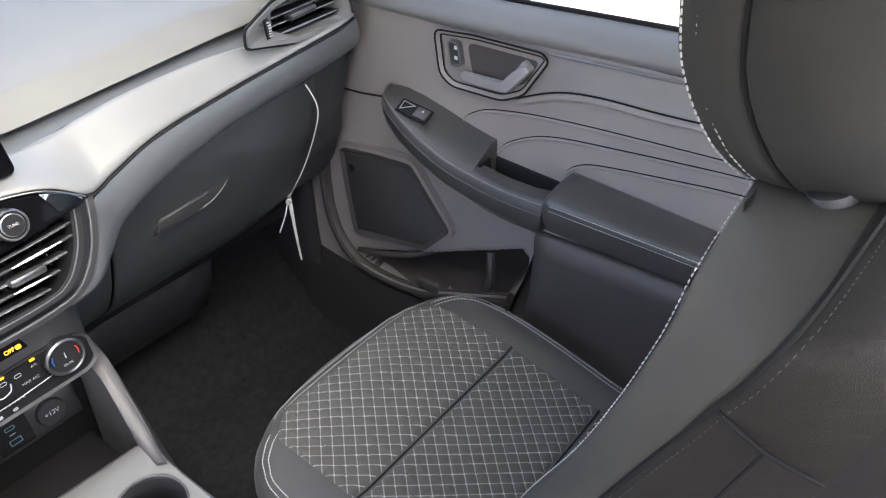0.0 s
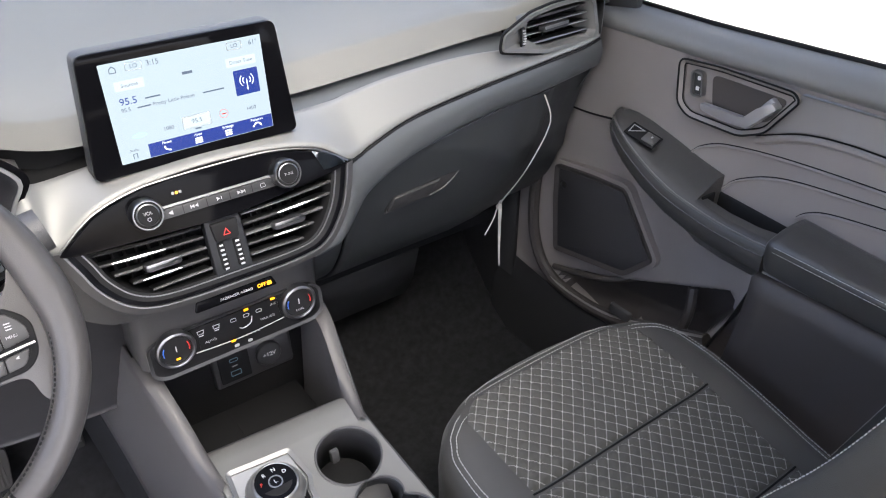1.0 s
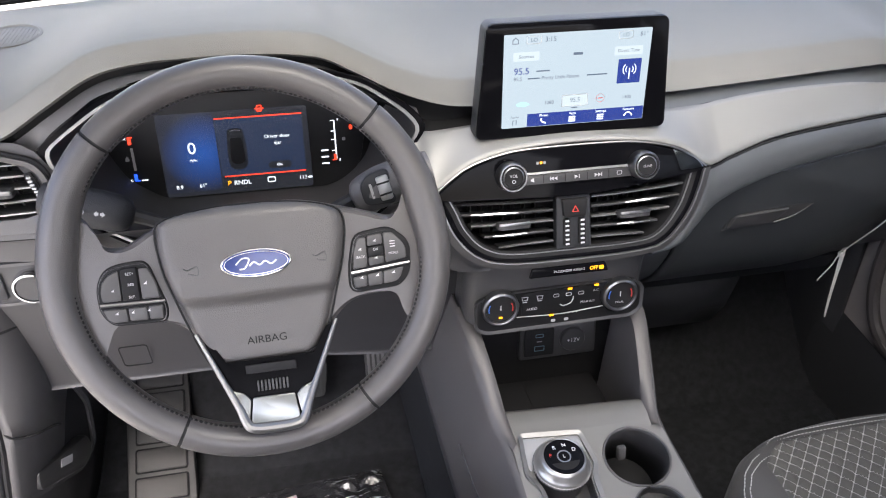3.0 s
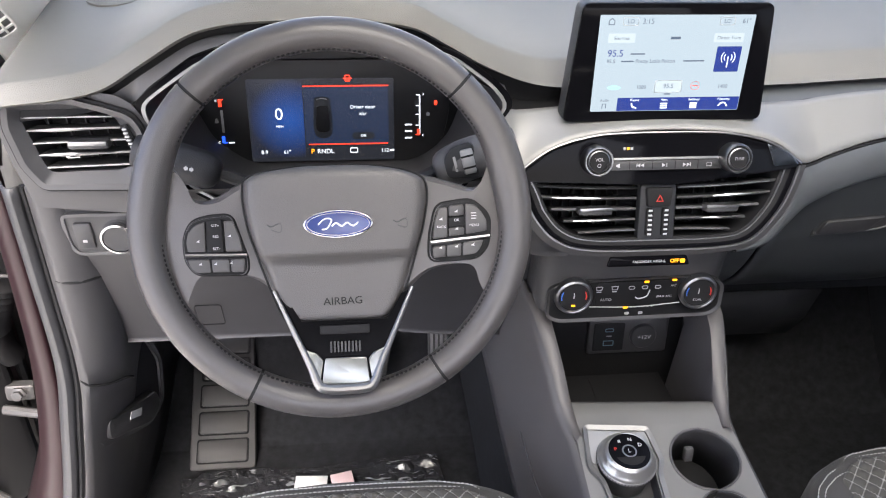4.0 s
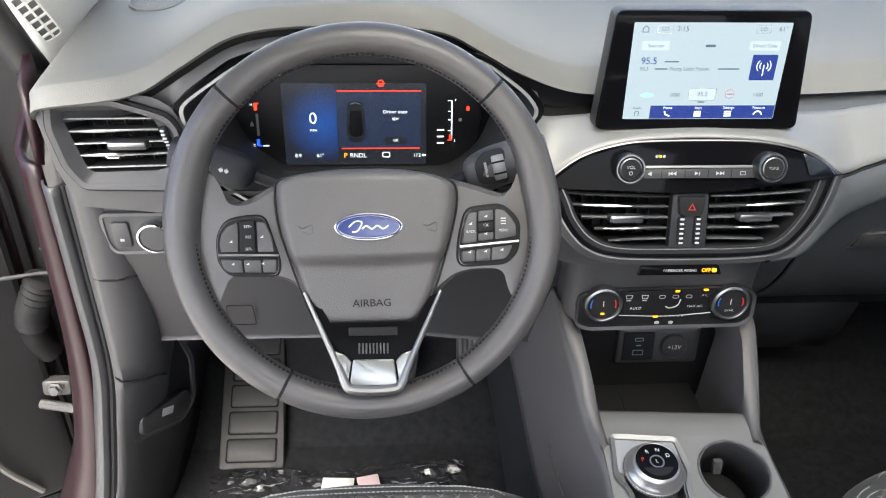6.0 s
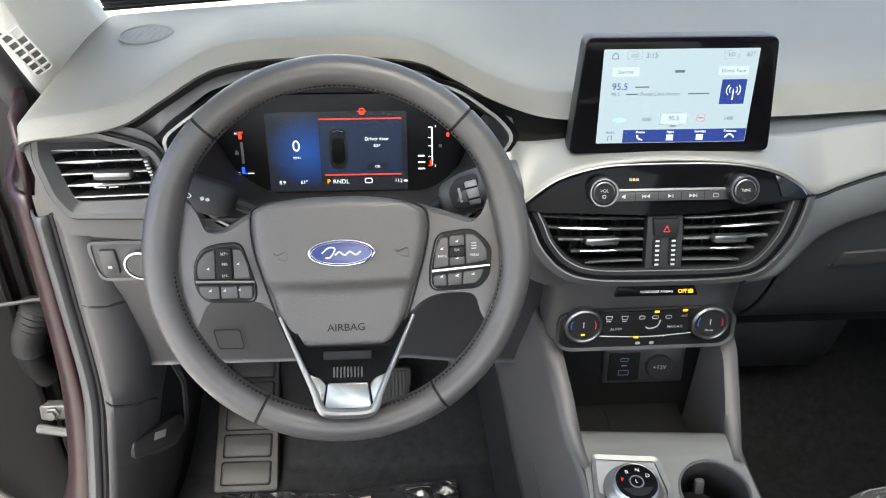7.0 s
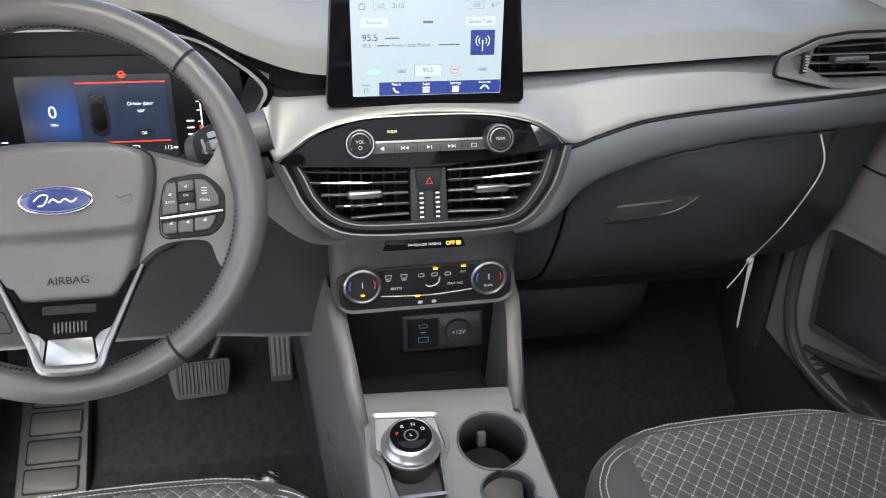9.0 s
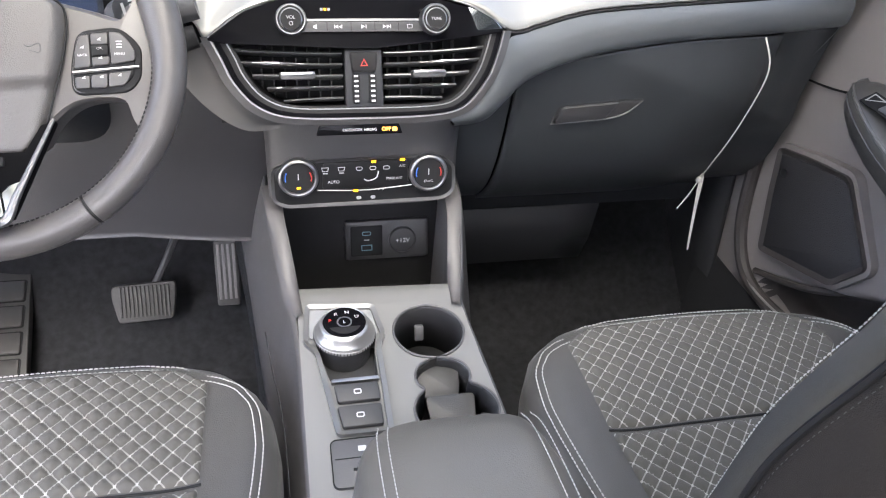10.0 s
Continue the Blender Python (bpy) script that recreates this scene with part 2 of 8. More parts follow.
def finish(bm, name, mat, smooth=True, angle=35):
    bmesh.ops.recalc_face_normals(bm, faces=bm.faces)
    me = bpy.data.meshes.new(name)
    if smooth:
        for f in bm.faces:
            f.smooth = True
        lim = radians(angle)
        for e in bm.edges:
            if len(e.link_faces) == 2 and e.calc_face_angle(0) > lim:
                e.smooth = False
    bm.to_mesh(me)
    bm.free()
    me.materials.append(mat)
    return me


def part(name, bm, mat, parent=None, label="", smooth=True, angle=35, solid=0.0, bevel=0.0):
    """Links a bmesh, in world coordinates, as one mesh object under a thing or a part."""
    ob = new(name, finish(bm, name, mat, smooth, angle))
    if parent is not None:
        ob.parent = parent
        if parent.type == "EMPTY":
            ob.matrix_parent_inverse = Matrix.Translation(parent.location).inverted()
    if label:
        ob["label"] = label
    if solid:
        md = ob.modifiers.new("thickness", "SOLIDIFY")
        md.thickness, md.offset = abs(solid), (-1 if solid > 0 else 1)
    if bevel:
        md = ob.modifiers.new("edge", "BEVEL")
        md.width, md.segments, md.limit_method = bevel, 2, "ANGLE"
    return ob


def smooth_line(pts, n=8, closed=False):
    """Catmull-Rom through the points, n steps a span."""
    p = [Vector(q) for q in pts]
    k = len(p)
    out = []
    for i in range(k if closed else k - 1):
        if closed:
            a, b, c, d = p[i - 1], p[i], p[(i + 1) % k], p[(i + 2) % k]
        else:
            a, b, c, d = p[max(i - 1, 0)], p[i], p[i + 1], p[min(i + 2, k - 1)]
        for s in range(n):
            t = s / n
            out.append(0.5 * ((2 * b) + (c - a) * t + (2 * a - 5 * b + 4 * c - d) * t * t + (3 * b - a - 3 * c + d) * t ** 3))
    if not closed:
        out.append(p[-1])
    return out


def grid(rows, close=False):
    bm = bmesh.new()
    vs = [[bm.verts.new(p) for p in r] for r in rows]
    for i in range(len(vs) - 1):
        m = len(vs[i])
        for j in range(m if close else m - 1):
            bm.faces.new((vs[i][j], vs[i][(j + 1) % m], vs[i + 1][(j + 1) % m], vs[i + 1][j]))
    return bm


def blend_rows(a, b, steps, bulge=(0, 0, 0), power=1.0):
    """Rows that lead from line a to line b, swelling by bulge half way."""
    out = []
    for k in range(steps + 1):
        s = k / steps
        w = 4 * s * (1 - s)
        out.append([Vector(p).lerp(Vector(q), s ** power) + Vector(bulge) * w for p, q in zip(a, b)])
    return out


class Plane:
    """A flat frame: origin, across, up; out points at the viewer."""

    def __init__(self, o, up, across=(1, 0, 0)):
        self.o, self.u = Vector(o), Vector(across).normalized()
        self.v = Vector(up).normalized()
        self.v = (self.v - self.u * self.v.dot(self.u)).normalized()
        self.n = self.u.cross(self.v)

    def at(self, a, b, c=0.0):
        return self.o + self.u * a + self.v * b + self.n * c

    def moved(self, a, b, c=0.0):
        return Plane(self.at(a, b, c), self.v, self.u)

    def matrix(self):
        m = Matrix((self.u, self.v, self.n)).transposed().to_4x4()
        m.translation = self.o
        return m


def rrect(w, h, r, n=5, cx=0.0, cy=0.0):
    out = []
    for sx, sy, a0 in ((1, 1, 0), (-1, 1, 90), (-1, -1, 180), (1, -1, 270)):
        for k in range(n + 1):
            a = radians(a0 + 90 * k / n)
            out.append((cx + sx * (w / 2 - r) + r * math.cos(a), cy + sy * (h / 2 - r) + r * math.sin(a)))
    return out


def disc(r, n=40, cx=0.0, cy=0.0, ry=None):
    return [(cx + r * math.cos(2 * math.pi * k / n), cy + (ry or r) * math.sin(2 * math.pi * k / n)) for k in range(n)]


def rounded(pts, n=6):
    return [(p.x, p.y) for p in smooth_line([(*q, 0) for q in pts], n, True)]


def soft_corners(pts, r, n=4):
    """A polygon with each corner rounded."""
    out = []
    k = len(pts)
    for i in range(k):
        p, a, b = Vector(pts[i]), Vector(pts[i - 1]), Vector(pts[(i + 1) % k])
        da, db = (a - p), (b - p)
        rr = min(r, da.length * 0.45, db.length * 0.45)
        s, e = p + da.normalized() * rr, p + db.normalized() * rr
        for j in range(n + 1):
            t = j / n
            q = s * (1 - t) ** 2 + p * 2 * t * (1 - t) + e * t * t
            out.append((q.x, q.y))
    return out


def plate(pl, outline, depth, z=0.0, bevel=0.0, bm=None):
    """An extruded outline; its front lies at z + depth along the frame's normal."""
    own = bm is None
    bm = bm or bmesh.new()
    b = min(bevel, depth * 0.9) if bevel else 0
    c = Vector((sum(p[0] for p in outline) / len(outline), sum(p[1] for p in outline) / len(outline)))
    ext = max((Vector(p) - c).length for p in outline)
    rings = [(z, 1.0), (z + depth - b, 1.0)]
    if b:
        rings.append((z + depth - b * 0.3, 1 - b * 0.3 / ext))
        rings.append((z + depth, 1 - b / ext))
    vs = []
    for h, s in rings:
        vs.append([bm.verts.new(pl.at(c.x + (p[0] - c.x) * s, c.y + (p[1] - c.y) * s, h)) for p in outline])
    k = len(outline)
    for i in range(len(vs) - 1):
        for j in range(k):
            bm.faces.new((vs[i][j], vs[i][(j + 1) % k], vs[i + 1][(j + 1) % k], vs[i + 1][j]))
    bm.faces.new(vs[-1])
    bm.faces.new(list(reversed(vs[0])))
    return bm


def ring(pl, outer, inner, depth, z=0.0, bm=None, lift=0.0):
    """A frame between two outlines with the same count of points. lift raises its inner edge."""
    bm = bm or bmesh.new()
    loops = []
    for o, h in ((outer, z), (outer, z + depth), (inner, z + depth + lift), (inner, z)):
        loops.append([bm.verts.new(pl.at(p[0], p[1], h)) for p in o])
    k = len(outer)
    for i in range(4):
        a, b = loops[i], loops[(i + 1) % 4]
        for j in range(k):
            bm.faces.new((a[j], a[(j + 1) % k], b[(j + 1) % k], b[j]))
    return bm


def inset(outline, d):
    c = Vector((sum(p[0] for p in outline) / len(outline), sum(p[1] for p in outline) / len(outline)))
    k = len(outline)
    out = []
    for i in range(k):
        a, b = Vector(outline[i - 1]), Vector(outline[(i + 1) % k])
        t = (b - a)
        nrm = Vector((-t.y, t.x))
        nrm = nrm.normalized() if nrm.length > 1e-9 else Vector((0, 0))
        p = Vector(outline[i])
        if nrm.dot(c - p) < 0:
            nrm = -nrm
        q = p + nrm * d
        out.append((q.x, q.y))
    return out


def tube(pts, r, seg=10, closed=False, bm=None, flat=1.0, up=None):
    """A round or flattened bar along a line."""
    own = bm is None
    bm = bm or bmesh.new()
    pts = [Vector(p) for p in pts]
    k = len(pts)
    loops = []
    ref = Vector(up) if up else None
    for i, p in enumerate(pts):
        if closed:
            t = pts[(i + 1) % k] - pts[i - 1]
        else:
            t = pts[min(i + 1, k - 1)] - pts[max(i - 1, 0)]
        t.normalize()
        if ref is None:
            ref = t.orthogonal()
        s = (ref - t * ref.dot(t)).normalized()
        if not up:
            ref = s
        w = t.cross(s)
        rr = r[i] if isinstance(r, (list, tuple)) else r
        loops.append([bm.verts.new(p + (s * math.cos(2 * math.pi * j / seg) * flat + w * math.sin(2 * math.pi * j / seg)) * rr) for j in range(seg)])
    for i in range(k if closed else k - 1):
        a, b = loops[i], loops[(i + 1) % k]
        for j in range(seg):
            bm.faces.new((a[j], a[(j + 1) % seg], b[(j + 1) % seg], b[j]))
    if not closed:
        bm.faces.new(list(reversed(loops[0])))
        bm.faces.new(loops[-1])
    return bm


def lathe(pl, profile, seg=40, cx=0.0, cy=0.0, bm=None, sy=1.0):
    """Turns (radius, height) pairs round the frame's normal."""
    bm = bm or bmesh.new()
    loops = []
    for r, h in profile:
        loops.append([bm.verts.new(pl.at(cx + r * math.cos(2 * math.pi * j / seg), cy + sy * r * math.sin(2 * math.pi * j / seg), h)) for j in range(seg)])
    for a, b in zip(loops, loops[1:]):
        for j in range(seg):
            bm.faces.new((a[j], a[(j + 1) % seg], b[(j + 1) % seg], b[j]))
    bm.faces.new(loops[-1])
    bm.faces.new(list(reversed(loops[0])))
    return bm


def box(pl, w, h, d, cx=0.0, cy=0.0, z=0.0, r=0.002, bm=None):
    return plate(pl, rrect(w, h, min(r, w * 0.45, h * 0.45), 3, cx, cy), d, z, min(r, d * 0.5), bm)


def words(text, size, pl, a, b, mat, parent, c=0.0004, align="CENTER", name="lettering", bold=0.0, squeeze=1.0):
    """Printed words on a flat frame, centred at (a, b)."""
    cu = bpy.data.curves.new("lettering", "FONT")
    cu.body, cu.size, cu.align_x, cu.align_y, cu.offset = text, size, align, "CENTER", bold
    tmp = new("lettering", cu)
    me = bpy.data.meshes.new_from_object(tmp)
    bpy.data.objects.remove(tmp)
    bpy.data.curves.remove(cu)
    me.transform(pl.moved(a, b, c).matrix() @ Matrix.Diagonal((squeeze, 1, 1, 1)))
    me.materials.clear()
    me.materials.append(mat)
    ob = new(name, me)
    ob.parent = parent
    if parent.type == "EMPTY":
        ob.matrix_parent_inverse = Matrix.Translation(parent.location).inverted()
    return ob


def bar(pl, a, b, w, h, mat, parent, name="print_bar", c=0.0, r=0.0004, t=0.0004):
    return part(name, plate(pl, rrect(w, h, min(r, h * 0.4), 2, a, b), t, c), mat, parent, smooth=False)


def stitches(line, length=0.0045, gap=0.003, r=0.0006, lift=(0, 0, 0.0006), bm=None):
    """A row of single stitches along a line."""
    bm = bm or bmesh.new()
    pts = [Vector(p) + Vector(lift) for p in line]
    acc = 0.0
    walked = []
    for a, b in zip(pts, pts[1:]):
        d = (b - a).length
        if d < 1e-7:
            continue
        while acc < d:
            walked.append((a.lerp(b, acc / d), (b - a) / d))
            acc += length + gap
        acc -= d
    for p, t in walked:
        tube([p, p + t * length * 0.5 + Vector(lift) * 0.6, p + t * length], [r * 0.7, r, r * 0.7], 5, bm=bm)
    return bm


# ---- the ground and what lies outside ----
gb = bmesh.new()
bmesh.ops.create_grid(gb, x_segments=8, y_segments=8, size=400)
bmesh.ops.translate(gb, verts=gb.verts, vec=(0, 0, -0.14))
tagged(part("ground", gb, CONCRETE), "pale sunlit concrete paving of a parking lot", "ground", kind="structure")


def hedge():
    bm = bmesh.new()
    rnd = random.Random(5)
    for k in range(5200):
        p = Vector((rnd.uniform(-14, 6), 12 + rnd.uniform(-0.7, 0.7), -0.1 + 1.5 * rnd.random() ** 0.7))
        p.z += 0.25 * math.sin(p.x * 1.7) * (p.z > 0.8)
        d = Vector((rnd.uniform(-1, 1), rnd.uniform(-1, 1), rnd.uniform(-0.3, 1))).normalized()
        e = d.orthogonal().normalized()
        s = rnd.uniform(0.05, 0.1)
        vs = [bm.verts.new(p + d * s * a + e * s * 0.5 * b) for a, b in ((-1, 0), (0, 1), (1, 0), (0, -1))]
        bm.faces.new(vs)
    return tagged(part("hedge", bm, LEAF, smooth=False), "low green hedge along the edge of the lot", "hedge", kind="stuff")


hedge()
wb = box(Plane((-3, 16, -0.14), (0, 0, 1)), 40, 5.0, 0.4, 0, 2.5, 0)
tagged(part("backdrop", wb, WALLPAINT, smooth=False), "pale rendered wall far beyond the hedge", "wall", kind="structure")

# ---- the cabin's shell ----
FLOOR = 0.30


def shell():
    # carpeted floor with the toe board rising towards the front
    prof = [(-1.7, FLOOR), (-0.6, FLOOR), (0.22, FLOOR), (0.36, FLOOR + 0.02), (0.48, FLOOR + 0.12), (0.60, FLOOR + 0.30), (0.62, 0.80)]
    rows = []
    for y, z in [(p.y, p.z) for p in smooth_line([(0, y, z) for y, z in prof], 6)]:
        rows.append([Vector((-0.80 + 1.62 * k / 60, y, z + 0.004 * noise.noise((k * 0.5, y * 9, 0)))) for k in range(61)])
    tagged(part("floor", grid(rows), CARPET, solid=-0.02), "black carpet of the footwells, with specks of dust", "carpet", kind="structure")
    # roof lining
    rows = []
    for k in range(13):
        y = 0.02 - 1.9 * k / 12
        rows.append([Vector((x, y, 1.60 + 0.03 * math.sin(math.pi * k / 12) - 0.08 * (abs(x) / 0.66) ** 4)) for x in np.linspace(-0.66, 0.66, 17)] + [Vector((0.72, y, 1.47)), Vector((0.77, y, 1.40))])
        rows[-1] = [Vector((-0.77, y, 1.40)), Vector((-0.72, y, 1.47))] + rows[-1]
    bm = grid(rows)
    # opening for an unseen roof pane, added to brighten the cabin from above
    inside = [f for f in bm.faces if abs(f.calc_center_median().x) < 0.42 and -0.80 < f.calc_center_median().y < -0.12]
    bmesh.ops.delete(bm, geom=inside, context="FACES")
    tagged(part("ceiling", bm, HEADLINER, solid=-0.03), "pale grey woven roof lining round an added glass panel", "ceiling", kind="structure")
    pane = [[Vector((x, y, 1.632)) for x in np.linspace(-0.43, 0.43, 5)] for y in np.linspace(-0.10, -0.82, 5)]
    tagged(part("added_roof_pane", grid(pane), ADDED_ROOF_GLASS), "tinted roof pane, unseen, added to let daylight in", "roof glass", kind="structure")
    # rear bulkhead with the tailgate glass above it
    tagged(part("wall_rear", box(Plane((0, -1.86, 0.3), (0, 0, 1)), 1.5, 0.7, 0.04, 0, 0.35, 0, 0.01), DARK), "dark trim closing the cabin at the rear", "wall", kind="structure")
    # left and right body sides behind the front doors
    for sx, nm in ((-1, "wall_left"), (1, "wall_right")):
        pl = Plane((sx * 0.80, -1.86, 0.3), (0, 0, 1), (0, 1, 0))
        bm = box(pl, 1.06, 0.80, 0.03, 0.53, 0.40, 0, 0.01)
        box(pl, 0.10, 0.56, 0.03, 1.01, 1.04, 0, 0.01, bm)
        tagged(part(nm, bm, DARK), "dark inner side trim and centre pillar", "wall", kind="structure")
    # sill under the open driver's door
    tagged(part("sill_left", box(Plane((-0.84, -0.35, 0.20), (0, 0, 1), (0, 1, 0)), 1.0, 0.14, 0.12, 0, 0.06, 0, 0.02), PAINT), "burgundy painted door sill", "sill", kind="structure")


shell()


def windshield():
    w = empty("window_1", (0, 0.75, 1.13), "raked clear windscreen with a black border", "windscreen", kind="structure")
    rows = []
    for k in range(9):
        s = k / 8
        rows.append([Vector((x * (1 - 0.12 * s), (0.66 - 0.14 * (abs(x) / 0.72) ** 2) * (1 - s) + (0.04 - 0.05 * (x / 0.72) ** 2) * s, 1.128 + (1.60 - 1.128) * s - 0.04 * s * (x / 0.72) ** 2)) for x in np.linspace(-0.76, 0.76, 25)])
    part("pane", grid(rows), WINDSCREEN, w)
    base = [Vector(p) + Vector((0, -0.012, 0.004)) for p in rows[0]]
    part("border", tube(base, 0.004, 6, flat=0.5), BLACK, w, "black rubber border")
    return rows


windshield()


def a_pillar(side):
    p = empty("pillar_trim", (side * 0.76, 0.25, 1.09), "pale grey pillar trim beside the windscreen", "pillar trim", kind="structure")
    inner = smooth_line([(side * 0.742, 0.47, 1.122), (side * 0.728, 0.34, 1.23), (side * 0.675, 0.18, 1.38), (side * 0.61, 0.03, 1.56)], 8)
    mid = smooth_line([(side * 0.743, 0.305, 1.085), (side * 0.748, 0.20, 1.187), (side * 0.712, 0.05, 1.35), (side * 0.65, -0.08, 1.54)], 8)
    outer = smooth_line([(side * 0.776, 0.278, 1.060), (side * 0.776, 0.201, 1.160), (side * 0.745, 0.04, 1.33), (side * 0.69, -0.10, 1.52)], 8)
    rows = [[a.lerp(b, s / 4) + Vector((-side * 0.006 * math.sin(math.pi * s / 4), 0, 0)) for s in range(4)] + [b.lerp(c, s / 6) + Vector((-side * 0.003 * math.sin(math.pi * s / 6), 0, 0)) for s in range(7)] for a, b, c in zip(inner, mid, outer)]
    part("cover", grid(rows), HEADLINER, p, solid=0.006 * side)
    part("door_seal", grid(blend_rows([q + Vector((side * 0.001, 0, 0)) for q in outer], [q + Vector((side * 0.040, -0.020, 0)) for q in outer], 5, (-side * 0.006, -0.006, 0))), DARK, p, "dark rubber door seal", solid=0.004 * side)
    # demister grille along the pillar
    o = Vector((side * 0.7615, 0.226, 1.146))
    up = Vector((0, -0.64, 0.77))
    ac = Vector((-side * 0.03, 0.017, 0.017))
    pl = Plane(o, up, ac)
    if pl.n.x * side > 0:
        pl = Plane(o, up, -ac)
    gr = part("demister_grille", ring(pl, rrect(0.026, 0.100, 0.006), rrect(0.021, 0.095, 0.004), 0.003, 0.001), HEADLINER, p)
    part("grille_back", plate(pl, rrect(0.022, 0.096, 0.004), 0.001, 0.001), CONSOLE, gr)
    for k in range(6):
        part("grille_bar", box(pl, 0.022, 0.003, 0.0025, 0, -0.0375 + 0.015 * k, 0.0015, 0.001), HEADLINER, gr)
    part("grille_rib", box(pl, 0.003, 0.094, 0.0025, 0, 0, 0.0016, 0.001), HEADLINER, gr)
    return p


a_pillar(-1)
a_pillar(1)


# ---- left side of the footwell ----
def kick_panel():
    k = empty("kick_panel", (-0.75, 0.1, 0.3), "dark grey moulded footwell side trim beside the door sill", "trim panel", kind="structure")
    edge = smooth_line([(-0.716, 0.10, 0.985), (-0.716, 0.10, 0.86), (-0.718, 0.10, 0.72), (-0.732, 0.095, 0.62), (-0.752, 0.085, 0.50), (-0.772, 0.06, 0.40), (-0.785, -0.02, 0.345), (-0.79, -0.30, 0.33)], 6)
    face = smooth_line([(-0.668, 0.125, 0.985), (-0.668, 0.13, 0.86), (-0.672, 0.15, 0.72), (-0.695, 0.20, 0.62), (-0.712, 0.22, 0.50), (-0.735, 0.20, 0.40), (-0.75, 0.06, 0.33), (-0.755, -0.30, 0.31)], 6)
    deep = smooth_line([(-0.66, 0.30, 0.985), (-0.66, 0.32, 0.86), (-0.668, 0.40, 0.72), (-0.69, 0.48, 0.62), (-0.70, 0.48, 0.50), (-0.715, 0.45, 0.38), (-0.735, 0.2, 0.305), (-0.74, -0.30, 0.295)], 6)
    rows = []
    for a, b, c in zip(edge, face, deep):
        rows.append([a, a.lerp(b, 0.12) + Vector((0.004, -0.006, 0)), a.lerp(b, 0.5) + Vector((0.005, -0.012, 0)), a.lerp(b, 0.85) + Vector((0.004, -0.006, 0)), b, b.lerp(c, 0.1), b.lerp(c, 0.5), c])
    part("panel", grid(rows), KICK, k, solid=0.004)
    # black gap, door seal and the strip outside it
    part("panel_gap", tube([p + Vector((-0.004, 0.0, 0)) for p in edge], 0.004, 6), BLACK, k, "black gap")
    seal_a = [p + Vector((-0.006, -0.002, 0)) for p in edge]
    seal_b = [p + Vector((-0.034, 0.012, 0)) for p in edge]
    part("door_seal", grid(blend_rows(seal_a, seal_b, 6, (0, -0.014, 0))), DARK, k, "rounded rubber door seal", solid=0.003)
    # hood release set in a scooped recess
    pl = Plane((-0.7055, 0.184, 0.560), (0, 0, 1), (0.28, 0.95, 0))
    pl.u, pl.v = pl.u * 1.42, pl.v * 1.18
    out = soft_corners([(-0.052, 0.000), (0.030, -0.055), (0.062, -0.045), (0.072, 0.020), (0.046, 0.110), (0.022, 0.110), (0.030, 0.060), (0.020, 0.028), (-0.040, 0.052), (-0.052, 0.028)], 0.012)
    rec = part("release_recess", ring(pl, out, inset(out, 0.006), 0.008, -0.004), PLASTIC, k, "scooped recess edge")
    part("recess_back", plate(pl, inset(out, 0.004), 0.004, -0.004), BLACK, rec)
    lv = soft_corners([(-0.044, 0.004), (0.028, -0.046), (0.048, -0.034), (0.044, -0.008), (-0.040, 0.030)], 0.008)
    part("release_lever", plate(pl, lv, 0.012, 0.0, 0.005), DARK, k, "black hood release lever")
    part("lever_symbol", plate(pl, [(-0.010, 0.000), (0.008, -0.013), (0.012, -0.004), (-0.006, 0.009)], 0.0006, 0.0122), KEY_MARK, k, smooth=False)
    # joints between the side trim, the knee panel and the lower trim
    for i, drop in ((13, 0.012), (6, 0.004)):
        line = [p + Vector((0.001, -0.002, -drop * j)) for j, p in enumerate(rows[i][:5])]
        part("trim_joint", tube(smooth_line(line, 4), 0.0020, 6), BLACK, k)


kick_panel()


def hinge_pillar():
    h = empty("hinge_pillar", (-0.85, 0.3, 0.2), "burgundy painted body pillar at the open driver's door", "body pillar", kind="structure")
    a = smooth_line([(-0.755, 0.115, 1.0), (-0.757, 0.115, 0.8), (-0.765, 0.115, 0.65), (-0.785, 0.10, 0.5), (-0.80, 0.07, 0.40), (-0.82, 0.0, 0.33)], 6)
    b = smooth_line([(-0.80, 0.17, 1.0), (-0.805, 0.17, 0.8), (-0.815, 0.17, 0.65), (-0.835, 0.15, 0.5), (-0.86, 0.12, 0.40), (-0.90, 0.05, 0.28)], 6)
    c = smooth_line([(-0.89, 0.46, 1.02), (-0.895, 0.46, 0.8), (-0.90, 0.45, 0.65), (-0.915, 0.42, 0.5), (-0.94, 0.38, 0.36), (-0.98, 0.30, 0.22)], 6)
    rows = [[p, p.lerp(q, 0.5) + Vector((0, -0.012, 0)), q, q.lerp(r, 0.33), q.lerp(r, 0.66), r] for p, q, r in zip(a, b, c)]
    part("painted_panel", grid(rows), PAINT, h, solid=0.01)
    part("upper_panel", grid([[Vector((-0.755, 0.12, 1.0)), Vector((-0.89, 0.46, 1.02))], [Vector((-0.76, 0.14, 1.09)), Vector((-0.88, 0.50, 1.10))]]), PAINT, h, solid=0.01)


hinge_pillar()


